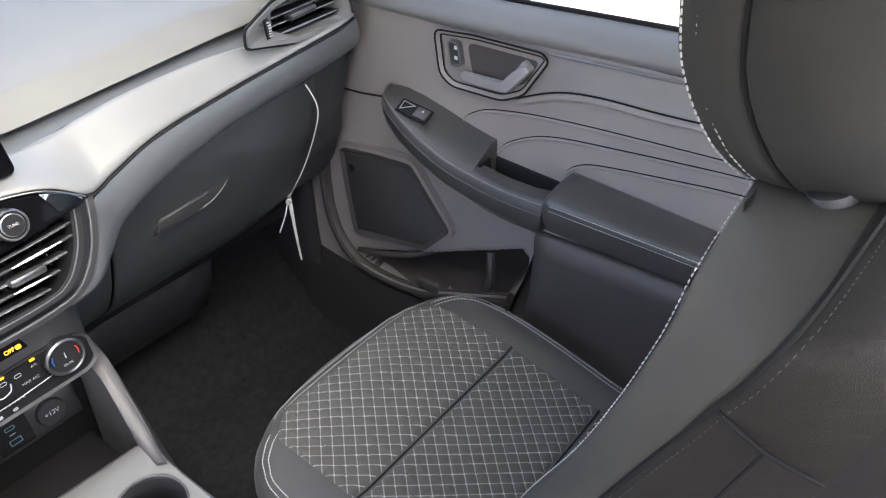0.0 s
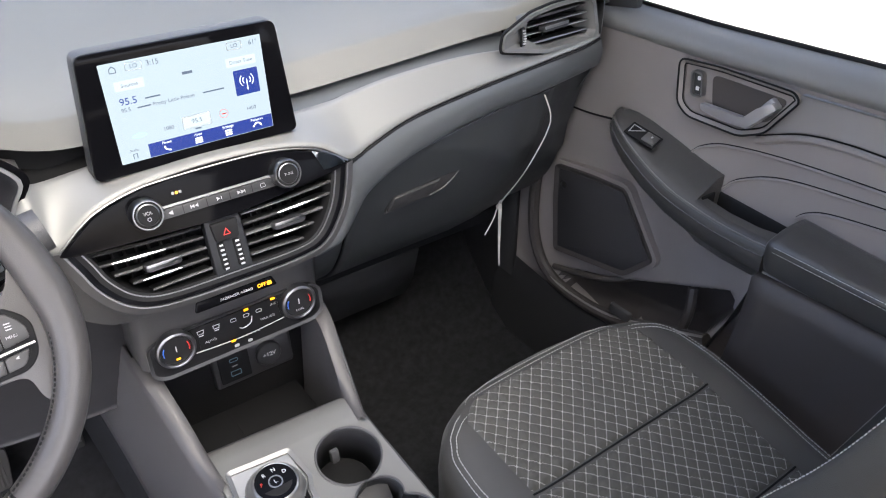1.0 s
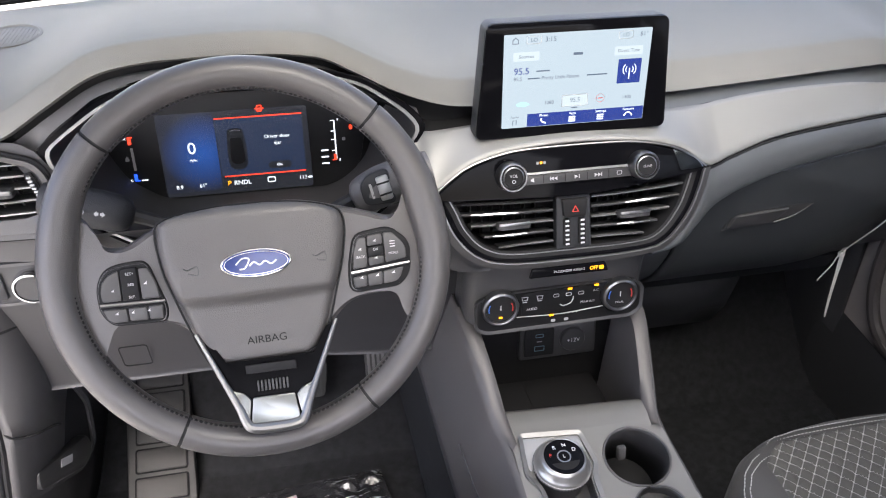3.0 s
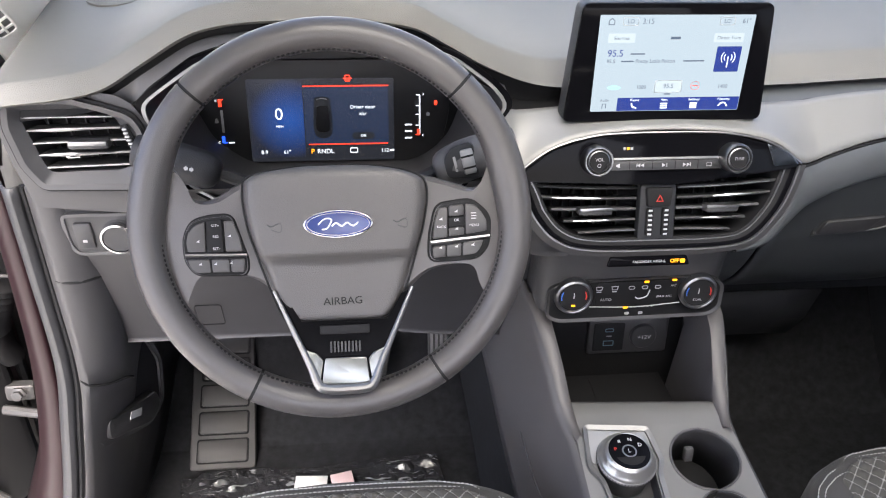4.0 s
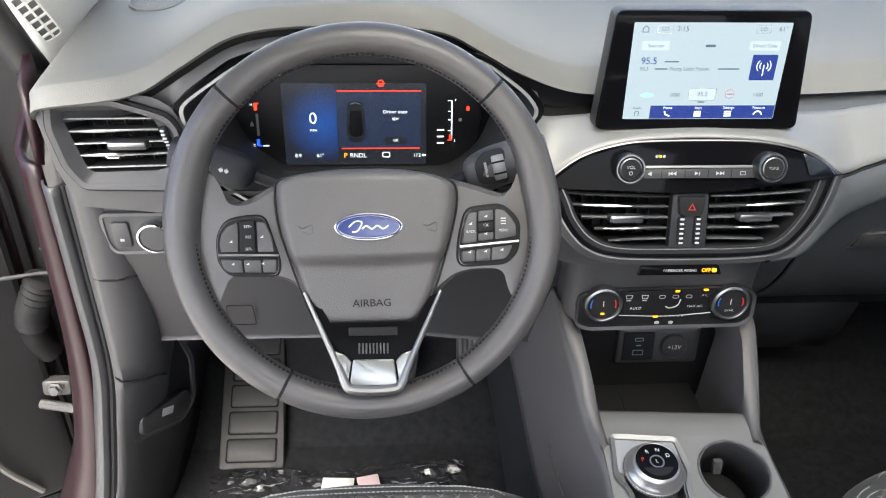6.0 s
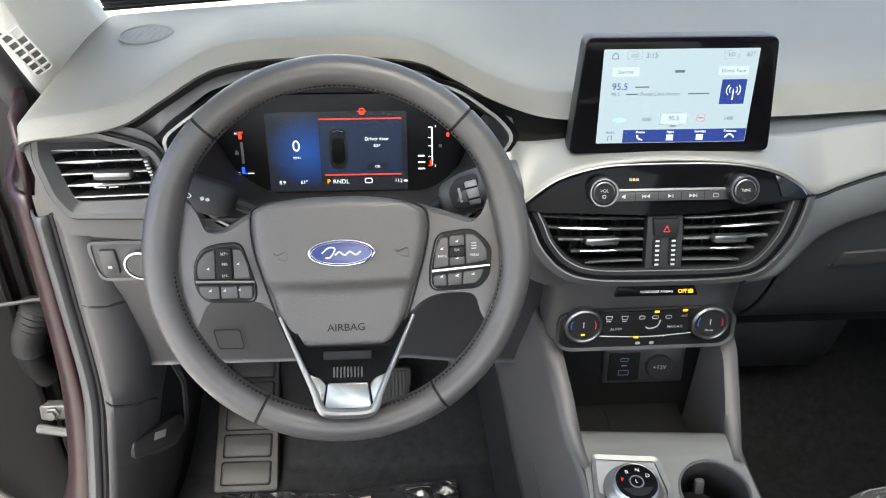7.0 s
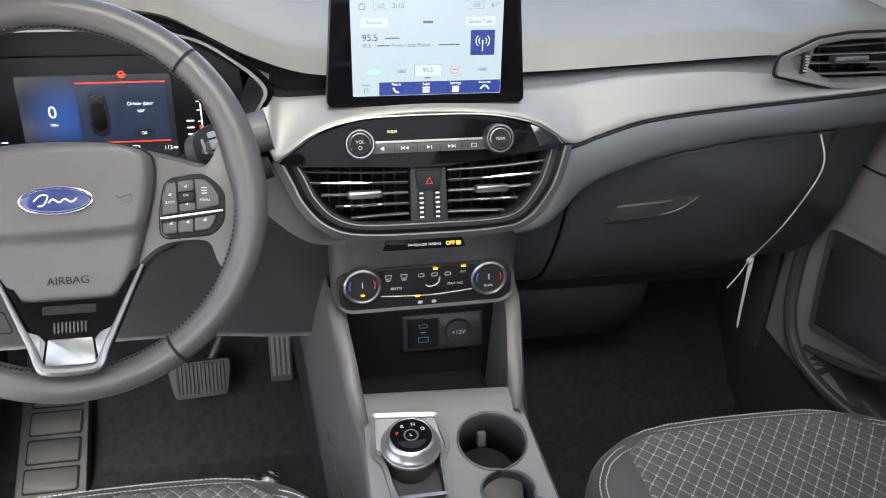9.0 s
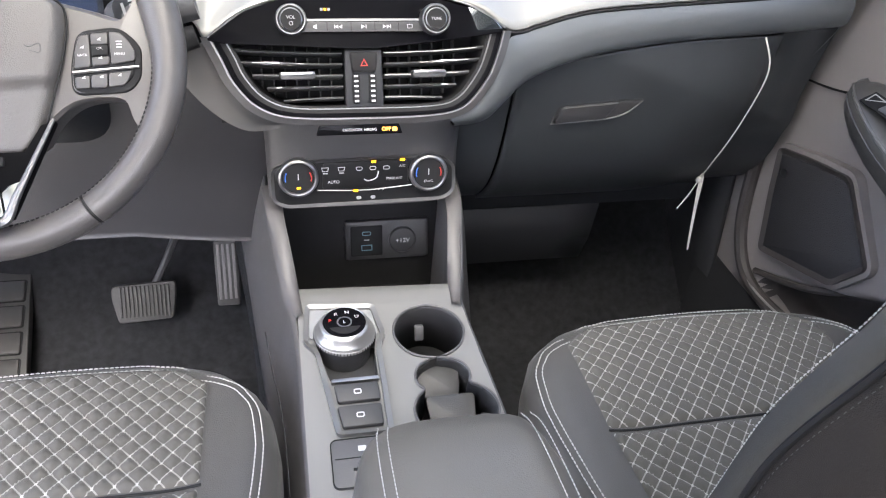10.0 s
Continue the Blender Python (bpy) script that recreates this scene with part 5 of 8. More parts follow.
def stack_body():
    rows = []
    for s, (y, z, hw) in enumerate([(0.058, 0.918, 0.128), (0.058, 0.905, 0.125), (0.060, 0.885, 0.122), (0.065, 0.86, 0.121), (0.067, 0.83, 0.121), (0.0660, 0.800, 0.121), (0.0665, 0.788, 0.120), (0.090, 0.780, 0.118)]):
        row = []
        for k in range(25):
            q = -1 + 2 * k / 24
            e = abs(q) ** 8
            row.append(Vector((q * hw, y + 0.006 * abs(q) ** 3 + 0.02 * e, z)))
        side_l = [Vector((-hw - 0.004, y + 0.30, z)), Vector((-hw - 0.002, y + 0.12, z)), Vector((-hw - 0.001, y + 0.05, z))]
        side_r = [Vector((hw + 0.001, y + 0.05, z)), Vector((hw + 0.002, y + 0.12, z)), Vector((hw + 0.004, y + 0.30, z))]
        rows.append(side_l + row + side_r)
    return grid(rows)


# stack and wing take the darker trim colour for the shade below the vents
part("stack_body", stack_body(), KICK, dash, "grey moulded centre stack", angle=50)
# left wing beside the vents, towards the wheel
la = [Vector((-a.x + 0.004, a.y, a.z)) for a in FA[:28]]
lb = smooth_line([(-0.105, 0.046, 0.902), (-0.145, 0.066, 0.895), (-0.19, 0.09, 0.92), (-0.23, 0.11, 0.97)], 9)
lb = lb + [lb[-1]] * (len(la) - len(lb)) if len(lb) < len(la) else lb[:len(la)]
part("stack_wing", grid(blend_rows(la, lb, 4, (0, 0.004, 0))), KICK, dash, angle=60)
# airbag lamp
part("airbag_lamp", plate(S.moved(-0.008, -0.099, 0.008), soft_corners([(-0.050, -0.0055), (0.050, -0.0055), (0.046, 0.006), (-0.046, 0.006)], 0.002), 0.003, -0.004, 0.001), BLACK_GLOSS, dash, "airbag warning lamp strip")
AL = S.moved(-0.008, -0.099, 0.0075)
words("PASSENGER AIRBAG", 0.0044, AL, 0.000, 0.0, KEY_MARK, dash, 0.0004)
words("OFF", 0.0062, AL, 0.031, 0.0, GLOW_AMBER, dash, 0.0004, bold=0.0002)
part("airbag_symbol", plate(AL, rrect(0.006, 0.005, 0.0012, 3, 0.0405, 0.0), 0.0003, 0.0003), GLOW_AMBER, dash)

clim = empty("climate_panel", (0, 0.06, 0.79), "dark climate control panel with two chrome-ringed dials", "climate control")
cp = soft_corners([(-0.116, 0.008), (-0.10, 0.015), (-0.06, 0.0185), (0.06, 0.0205), (0.10, 0.017), (0.114, 0.006), (0.115, -0.030), (0.10, -0.041), (-0.10, -0.043), (-0.116, -0.034)], 0.012)
part("frame", ring(C, cp, inset(cp, 0.004), 0.005, 0.0, lift=-0.002), DARK, clim)
part("face", plate(C, inset(cp, 0.003), 0.003, 0.0, 0.001), CLIMATE_FACE, clim, "gloss black face")
part("raised_face", plate(C, soft_corners([(-0.052, 0.0145), (0.052, 0.016), (0.054, -0.020), (-0.054, -0.020)], 0.004), 0.003, 0.002, 0.001), CLIMATE_FACE, clim)
for a, nm in ((-0.083, ""), (0.079, "DUAL")):
    kb = part("dial", lathe(C, [(0.0245, 0.002), (0.0245, 0.009), (0.0238, 0.0112), (0.0215, 0.0124), (0.0202, 0.0118), (0.0196, 0.0095)], 56, a, -0.002), SATIN_CHROME, clim, "chrome ringed dial")
    part("dial_face", lathe(C, [(0.0198, 0.006), (0.0198, 0.0098)], 40, a, -0.002), BLACK, kb)
    for s, mt in ((-1, BLUE_MARK), (1, RED_MARK)):
        arc = [C.at(a + s * 0.0158 * math.cos(t), -0.002 + 0.0158 * math.sin(t), 0.0102) for t in np.linspace(-0.25, 0.5, 7)]
        part("temperature_arc", tube(arc, 0.0008, 4), mt, kb)
    bar(C, a, 0.0, 0.0012, 0.008, KEY_MARK, kb, "pointer", 0.0099)
    if nm:
        words(nm, 0.0046, C, a, -0.0125, KEY_MARK, kb, 0.0102)
    else:
        bar(C, a, -0.0145, 0.005, 0.0028, GLOW_AMBER, kb, "amber_light", 0.0099)
part("chrome_rule", tube(smooth_line([C.at(-0.060, -0.0205, 0.005), C.at(0, -0.0225, 0.0055), C.at(0.058, -0.0185, 0.005)], 8), 0.0007, 6), GREY_METAL, clim)
words("AUTO", 0.0052, C, -0.040, -0.0105, KEY_MARK, clim, 0.0054)
words("MAX A/C", 0.0050, C, 0.036, -0.0085, KEY_MARK, clim, 0.0054)
words("A/C", 0.0048, C, 0.046, 0.0075, KEY_MARK, clim, 0.0054)
for a in (-0.050, -0.030):
    part("demist_symbol", ring(C, [(a - 0.0045, 0.009), (a + 0.0045, 0.009), (a + 0.0035, 0.0035), (a - 0.0035, 0.0035)], [(a - 0.0036, 0.0082), (a + 0.0036, 0.0082), (a + 0.0028, 0.0042), (a - 0.0028, 0.0042)], 0.0003, 0.0051), KEY_MARK, clim, smooth=False)
    bar(C, a, 0.0012, 0.006, 0.0012, KEY_MARK, clim, "symbol_bar", 0.0051)
for a in (-0.008, 0.009, 0.026):
    part("airflow_symbol", ring(C, rrect(0.008, 0.005, 0.002, 3, a, 0.006), rrect(0.0066, 0.0036, 0.0014, 3, a, 0.006), 0.0003, 0.0051), KEY_MARK, clim)
part("seat_symbol", tube(smooth_line([C.at(0.016, 0.002, 0.0054), C.at(0.013, -0.007, 0.0054), C.at(0.003, -0.0105, 0.0054), C.at(-0.002, -0.008, 0.0054)], 5), 0.0008, 5), KEY_MARK, clim)
for a, b in ((0.010, 0.0145), (0.046, 0.0158), (-0.013, -0.0228)):
    bar(C, a, b, 0.006, 0.0032, GLOW_AMBER, clim, "amber_light", 0.0058)
for k in range(6):
    bar(C, -0.006 + 0.0055 * k, -0.0222, 0.0022, 0.0014, DIM_MARK, clim, "fan_step", 0.0062)
for a in (-0.009, 0.009):
    part("fan_symbol", plate(C, rrect(0.0062, 0.0042, 0.0018, 3, a, -0.0335), 0.0003, 0.0032), DIM_MARK, clim)


# ---- glovebox ----
gl = empty("glovebox", (0.4, 0.2, 0.68), "dark glovebox door with a slim pull handle", "glovebox")
GP = [(0.118, 0.984), (0.124, 0.960), (0.138, 0.915), (0.153, 0.870), (0.175, 0.815), (0.207, 0.760), (0.250, 0.715), (0.285, 0.690)]
gp = [(p.y, p.z) for p in smooth_line([(0, y, z) for y, z in GP], 5)]


def glove_point(x, j):
    """A point of the glovebox face; j counts down the profile. The upper edge follows the fascia."""
    y, z = gp[j]
    edge = min(FB, key=lambda p: abs(p.x - x))
    s = j / (len(gp) - 1)
    ztop = edge.z - 0.008
    z2 = ztop + (0.690 - ztop) * (0.984 - z) / (0.984 - 0.690)
    turn = float(np.interp(x, [0.46, 0.52, 0.58, 0.70], [0, 0.35, 1.0, 1.4]))
    swell = float(np.interp(z2, [0.66, 0.71, 0.80, 0.87, 0.93, 0.98], [0.012, 0.022, 0.035, 0.028, 0.014, 0.0]))
    return Vector((x, max(edge.y + 0.016, y) + turn * swell, z2))


def glove_rows(x0, x1, n, off=0.0, j0=0, j1=None):
    return [[glove_point(x0 + (x1 - x0) * k / n, j) + Vector((0, off, 0)) for k in range(n + 1)] for j in range(j0, (j1 or len(gp)))]


part("door", grid(glove_rows(0.203, 0.598, 26)), GLOVE, gl, "dark grained glovebox door", solid=0.006, angle=60)
HG = Plane((0.325, 0.1425, 0.8775), (0, -0.27, 1), (1, 0.02, 0))
ph = soft_corners([(-0.053, 0.0145), (0.037, 0.0205), (0.074, 0.0205), (0.060, 0.0050), (0.032, -0.0095), (-0.061, -0.0170)], 0.006)
hd = part("handle_recess", ring(HG, ph, inset(ph, 0.003), 0.004, 0.0), DARK, gl)
part("recess_back", plate(HG, inset(ph, 0.002), 0.002, 0.0), BLACK, hd)
part("handle", plate(HG, soft_corners([(-0.049, 0.0120), (0.034, 0.0175), (0.018, -0.0085), (-0.056, -0.0130)], 0.005), 0.008, 0.0, 0.003), DARK, gl, "slim pull handle")
part("scoop", plate(HG, soft_corners([(0.018, -0.0085), (0.036, 0.0175), (0.070, 0.0190), (0.057, 0.0055), (0.032, -0.0080)][::-1], 0.003), 0.003, 0.001, 0.001), VENT_FRAME, gl, "lighter finger scoop")
part("handle_scoop", tube(smooth_line([HG.at(0.070, 0.018, 0.003), HG.at(0.050, -0.001, 0.004), HG.at(0.02, -0.0105, 0.004), HG.at(-0.06, -0.0165, 0.003)], 6), [0.0012] * 6 + [0.0014] * 6 + [0.0012] * 7, 6), CONSOLE, gl, "pale scoop edge")
# dash beside and below the glovebox
part("stack_flank", grid([[Vector((x, glove_point(x, j).y - 0.002, glove_point(x, j).z)) for x in np.linspace(0.118, 0.199, 6)] for j in range(len(gp))]), GLOVE, dash, angle=60)
part("right_flank", grid([[glove_point(x, j) for x in np.linspace(0.602, 0.70, 8)] for j in range(len(gp))]), GLOVE, dash, angle=60)
XU = np.linspace(0.115, 0.60, 6)
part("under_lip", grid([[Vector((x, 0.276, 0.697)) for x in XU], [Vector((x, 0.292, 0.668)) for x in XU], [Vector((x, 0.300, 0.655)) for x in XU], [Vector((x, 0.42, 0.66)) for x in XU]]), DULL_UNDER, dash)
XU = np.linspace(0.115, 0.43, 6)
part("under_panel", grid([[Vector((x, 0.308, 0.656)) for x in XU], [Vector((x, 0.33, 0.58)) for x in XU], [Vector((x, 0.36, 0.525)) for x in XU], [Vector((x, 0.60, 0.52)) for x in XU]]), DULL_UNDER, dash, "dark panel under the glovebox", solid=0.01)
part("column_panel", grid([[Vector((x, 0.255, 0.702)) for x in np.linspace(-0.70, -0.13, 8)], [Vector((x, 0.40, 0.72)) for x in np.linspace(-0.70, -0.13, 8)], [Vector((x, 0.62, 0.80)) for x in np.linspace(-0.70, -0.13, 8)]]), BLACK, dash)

# white zip tie left hanging at the glovebox
zt = empty("zip_tie", (0.59, 0.27, 0.575), "white nylon zip tie knotted at the glovebox corner", "zip tie")
part("strap", tube(smooth_line([(0.558, 0.130, 0.981), (0.571, 0.126, 0.945), (0.576, 0.139, 0.903), (0.581, 0.190, 0.810), (0.587, 0.256, 0.716), (0.574, 0.258, 0.686), (0.558, 0.262, 0.655)], 8), 0.0013, 6, flat=0.6), ZIP, zt)
part("tail", tube(smooth_line([(0.591, 0.260, 0.725), (0.589, 0.257, 0.68), (0.589, 0.255, 0.62), (0.589, 0.252, 0.577)], 6), [0.002, 0.003, 0.004, 0.004, 0.004, 0.0038, 0.0035, 0.003, 0.003, 0.0028, 0.0027, 0.0026, 0.0025, 0.0024, 0.0023, 0.0022, 0.002, 0.0018, 0.001], 6, flat=0.4), ZIP, zt, "flat tail")
part("knot", lathe(Plane((0.584, 0.256, 0.711), (0, 0, 1)), [(0.003, -0.004), (0.006, -0.001), (0.006, 0.003), (0.003, 0.006)], 10), ZIP, zt, "knotted head")


# ---- centre console ----
con = empty("center_console", (0, -0.2, FLOOR), "grey centre console with cup holders and padded armrest", "center console")
TZ = 0.712
# the console's top falls towards the rear; across and along the slope from its front fold
CT = Plane((0, -0.05, TZ), (0, 1, 0.25))


def slope_z(y):
    return TZ + 0.25 * min(0.0, y + 0.05)


def hole_line(step=64):
    """The merged outline of the three cup wells, as (x, y) round the well."""
    wells = [(0.0535, -0.0482, 0.0415, 0.96), (0.0580, -0.1140, 0.0310, 0.80), (0.0655, -0.1595, 0.0460, 0.80)]
    ys = np.linspace(-0.0085, -0.1960, step)
    left, right = [], []
    for y in ys:
        xs = [(cx - math.sqrt(r * r - ((y - cy) / k) ** 2), cx + math.sqrt(r * r - ((y - cy) / k) ** 2)) for cx, cy, r, k in wells if abs(y - cy) < r * k]
        left.append((min(a for a, b in xs) if xs else 0.056, y))
        right.append((max(b for a, b in xs) if xs else 0.056, y))
    return right + left[::-1]


SELECTOR_WELL = soft_corners([(-0.0790, -0.048), (-0.0085, -0.048), (-0.0125, -0.068), (-0.0130, -0.108), (-0.0655, -0.108), (-0.0745, -0.068)], 0.004)


def console_top():
    bm = bmesh.new()
    outer = [(-0.0955, 0.0), (0.101, 0.0), (0.1026, -0.0381), (0.1101, -0.1187), (0.1183, -0.2055), (0.1271, -0.35), (-0.095, -0.35), (-0.0952, -0.2055)]
    loops = []
    for o in (outer, hole_line(), SELECTOR_WELL):
        vs = [bm.verts.new(CT.at(a, b)) for a, b in o]
        loops.append([bm.edges.new((vs[i], vs[(i + 1) % len(vs)])) for i in range(len(vs))])
    bmesh.ops.triangle_fill(bm, use_beauty=True, use_dissolve=False, edges=loops[0] + loops[1] + loops[2])
    return bm


part("top", console_top(), CONSOLE, con, "smooth grey console top", smooth=False, solid=0.004)
part("top_front", grid([[Vector((x, y, z)) for x, y in zip(np.linspace(-0.0955, 0.101, 12), np.linspace(y0, y1, 12))] for y0, y1, z in ((-0.05, -0.05, TZ), (-0.03, -0.035, TZ + 0.003), (-0.010, -0.020, TZ + 0.003), (-0.002, -0.014, TZ - 0.001))]), CONSOLE, con, angle=60)
hl = hole_line()
cw = part("cup_well", grid([[CT.at(a, b, 0.0005) for a, b in hl], [CT.at(a, b, -0.004) for a, b in inset(hl, 0.0015)], [CT.at(0.056 + (a - 0.056) * 0.93, b, -0.075) for a, b in hl]], True), DARK, con, "deep black cup wells", solid=0.001)
part("well_floor", plate(CT, [(0.0, -0.21), (0.115, -0.21), (0.115, 0.0), (0.0, 0.0)], 0.002, -0.078), BLACK, cw)
part("well_rim", tube([CT.at(a, b, 0.0012) for a, b in hl], 0.0016, 6, True), PLASTIC, cw)
for a, b, w in ((0.0560, -0.1050, 0.026), (0.0640, -0.1500, 0.028)):
    sp = Plane(CT.at(a, b, -0.006), (0, 1, 0.62))
    part("well_divider", plate(sp, soft_corners([(-w * 0.85, -0.024), (w * 0.85, -0.024), (w, 0.016), (-w, 0.016)], 0.006), 0.004, -0.016, 0.001), DARK, cw, "grey rubber divider")
part("grip_fin", box(Plane((0.0475, -0.066, 0.678), (0, 0.15, 1)), 0.011, 0.020, 0.006, 0, 0, 0, 0.002), PLASTIC, cw, "small grip fin")
part("grip_fin", box(Plane(CT.at(0.0960, -0.168, -0.018), (0.3, 0.6, 1), (1, 0, -0.3)), 0.012, 0.020, 0.006, 0, 0, 0, 0.002), PLASTIC, cw)
# outer sides
def flank(side):
    s = side
    top = smooth_line([(s * 0.128, 0.16, 0.80), (s * 0.124, 0.08, 0.79), (s * 0.116, 0.03, 0.762), (s * 0.108, -0.015, 0.728), (s * 0.100, -0.055, 0.711), (s * (0.102 + 0.006 * s), -0.15, slope_z(-0.15)), (s * (0.111 + 0.015 * s), -0.35, slope_z(-0.35)), (s * (0.111 + 0.015 * s), -0.62, slope_z(-0.40))], 6)
    bot = smooth_line([(s * 0.20, 0.46, 0.52), (s * 0.175, 0.30, 0.42), (s * 0.16, 0.15, 0.34), (s * 0.145, 0.0, 0.30), (s * 0.135, -0.1, 0.30), (s * 0.125, -0.2, 0.30), (s * 0.12, -0.38, 0.30), (s * 0.12, -0.62, 0.30)], 6)
    band = blend_rows(top, bot, 20, (s * 0.014, 0, 0.0))
    # door light painted in: paler colour on the driver's side, dark on the other
    part("side_panel", grid(band[:11]), CONSOLE_LIT if s < 0 else DARK, con, "smooth moulded side panel", angle=60, solid=0.003 * -s)
    part("side_joint", tube([p + Vector((s * 0.0005, 0, 0)) for p in band[6][14:]], 0.0012, 6), DARK, con)
    part("tunnel_carpet", grid([[p + Vector((-s * 0.003, 0, 0)) for p in r] for r in band[10:]]), CARPET, con, "black carpet on the tunnel", angle=60)
    # buttress that runs from the stack down to the console top
    inner = smooth_line([(s * 0.106, 0.12, 0.795), (s * 0.104, 0.06, 0.782), (s * 0.098, 0.02, 0.755), (s * 0.093, -0.012, 0.727), (s * 0.090, -0.04, 0.7135), (s * 0.089, -0.06, 0.713)], 6)
    outer = [p for p in top[:31]]
    outer = smooth_line([(s * 0.130, 0.12, 0.795), (s * 0.126, 0.07, 0.787), (s * 0.117, 0.03, 0.763), (s * 0.109, -0.012, 0.731), (s * 0.102, -0.045, 0.7145), (s * 0.098, -0.07, 0.7125)], 6)
    low = smooth_line([(s * 0.100, 0.13, 0.60), (s * 0.098, 0.06, 0.60), (s * 0.093, 0.02, 0.60), (s * 0.090, -0.012, 0.60), (s * 0.089, -0.03, 0.60), (s * 0.089, -0.035, 0.60)], 6)
    rows = [low, [p.lerp(q, 0.9) for p, q in zip(low, inner)], inner, [p.lerp(q, 0.25) + Vector((0, 0, 0.003)) for p, q in zip(inner, outer)], [p.lerp(q, 0.75) + Vector((0, 0, 0.003)) for p, q in zip(inner, outer)], outer]
    part("buttress", grid(rows), CONSOLE_LIT, con, "sloping buttress beside the tray", angle=55)


flank(-1)
flank(1)
# open tray under the stack
part("tray_floor", grid([[Vector((-0.095, -0.01, 0.64)), Vector((0.095, -0.01, 0.64))], [Vector((-0.098, 0.0, 0.625)), Vector((0.098, 0.0, 0.625))], [Vector((-0.10, 0.05, 0.612)), Vector((0.10, 0.05, 0.612))], [Vector((-0.10, 0.17, 0.61)), Vector((0.10, 0.17, 0.61))]]), BLACK, con, "dark rubber tray floor")
part("tray_front", grid([[Vector((-0.093, -0.002, 0.711)), Vector((0.093, -0.014, 0.711))], [Vector((-0.093, 0.006, 0.705)), Vector((0.094, -0.006, 0.705))], [Vector((-0.095, 0.008, 0.62)), Vector((0.095, 0.0, 0.62))]]), PLASTIC, con)
part("tray_seam", box(Plane((-0.012, 0.09, 0.6115), (0, 1, 0)), 0.002, 0.12, 0.001, 0, 0, 0, 0.0004), BLACK, con)
part("tray_back", box(Plane((0, 0.172, 0.70), (0, 0.1, 1)), 0.25, 0.22, 0.004, 0, 0, 0, 0.001), BLACK, con)
UP_ = Plane((0.040, 0.165, 0.685), (0, 0.12, 1))
us = part("socket_panel", box(UP_, 0.122, 0.060, 0.008, 0, 0, 0, 0.004), DARK, con, "panel with charging port and power socket")
part("port_frame", box(UP_, 0.046, 0.046, 0.002, -0.030, 0, 0.008, 0.002), BLACK, us)
part("port_symbol", ring(UP_, rrect(0.013, 0.006, 0.002, 3, -0.030, 0.012), rrect(0.011, 0.004, 0.0015, 3, -0.030, 0.012), 0.0004, 0.0101), PORT_MARK, us, "dim teal outlined port")
part("port_symbol", ring(UP_, rrect(0.016, 0.009, 0.001, 3, -0.030, -0.010), rrect(0.0135, 0.0065, 0.001, 3, -0.030, -0.010), 0.0004, 0.0101), PORT_MARK, us, "dim teal outlined port")
bar(UP_, -0.030, 0.002, 0.008, 0.0016, DIM_MARK, us, c=0.0101)
part("power_socket", lathe(UP_, [(0.020, 0.007), (0.020, 0.011), (0.018, 0.0135), (0.016, 0.014)], 36, 0.022, 0.0), DARK, us, "round socket cover")
words("+12V", 0.0095, UP_, 0.022, 0.0, WHITE_MARK, us, 0.0144)


# ---- gear selector ----
gs = empty("gear_selector", (-0.045, -0.10, slope_z(-0.10)), "rotary gear selector on a satin metal plate", "gear selector")
fo = [(-0.086, 0.0031), (-0.0058, -0.0038), (0.0023, -0.0498), (-0.0052, -0.0656), (-0.0056, -0.1805), (-0.0643, -0.1805), (-0.0794, -0.0696), (-0.0918, -0.0538)]
fo = soft_corners(fo, 0.007)
part("surround", ring(CT, fo, inset(fo, 0.0055), 0.006, 0.0004, lift=-0.002), BRIGHT_PLATE, gs, "satin metal surround")
part("surround_plate", plate(CT, soft_corners([(-0.082, -0.001), (-0.010, -0.006), (-0.006, -0.047), (-0.084, -0.047)][::-1], 0.004), 0.0012, 0.0004), GREY_METAL, gs)
part("well", grid([[CT.at(a, b, 0.001) for a, b in SELECTOR_WELL], [CT.at(a, b, -0.024) for a, b in SELECTOR_WELL]], True), DARK, gs)
part("well_floor", plate(CT, SELECTOR_WELL, 0.001, -0.024), DARK, gs)
for pts in ([(-0.0625, -0.1170), (-0.0145, -0.1170), (-0.0145, -0.1400), (-0.0600, -0.1400)], [(-0.0612, -0.1450), (-0.0145, -0.1450), (-0.0150, -0.1715), (-0.0575, -0.1715)]):
    part("button", plate(CT, soft_corners(pts[::-1], 0.003), 0.005, 0.0012, 0.002), DARK, gs, "dark push button")
    yb = (pts[0][1] + pts[2][1]) / 2
    part("button_symbol", ring(CT, rrect(0.0085, 0.0065, 0.002, 3, -0.038, yb), rrect(0.0060, 0.0040, 0.0012, 3, -0.038, yb), 0.0004, 0.0063), KEY_MARK, gs)
part("cross_bar", box(CT, 0.052, 0.0045, 0.005, -0.0388, -0.1120, 0.0012, 0.0015), SATIN_CHROME, gs)
DP = Plane((-0.0445, -0.0954, 0.6908), (0, 1, 0.16))
part("body", lathe(DP, [(0.0285, -0.036), (0.0300, 0.004), (0.0330, 0.015)], 48), DARK, gs, "black dial skirt")
dl = part("dial", lathe(DP, [(0.0330, 0.014), (0.0345, 0.0155), (0.0345, 0.0205), (0.0325, 0.0240), (0.0300, 0.0265), (0.0288, 0.0315), (0.0266, 0.0346), (0.0248, 0.0354), (0.0240, 0.0345)], 56), DIAL_SILVER, gs, "knurled satin dial")
part("knurl", lathe(DP, [(0.0340, 0.0150), (0.0350, 0.0158), (0.0350, 0.0195), (0.0340, 0.0203)], 64), GREY_METAL, dl)
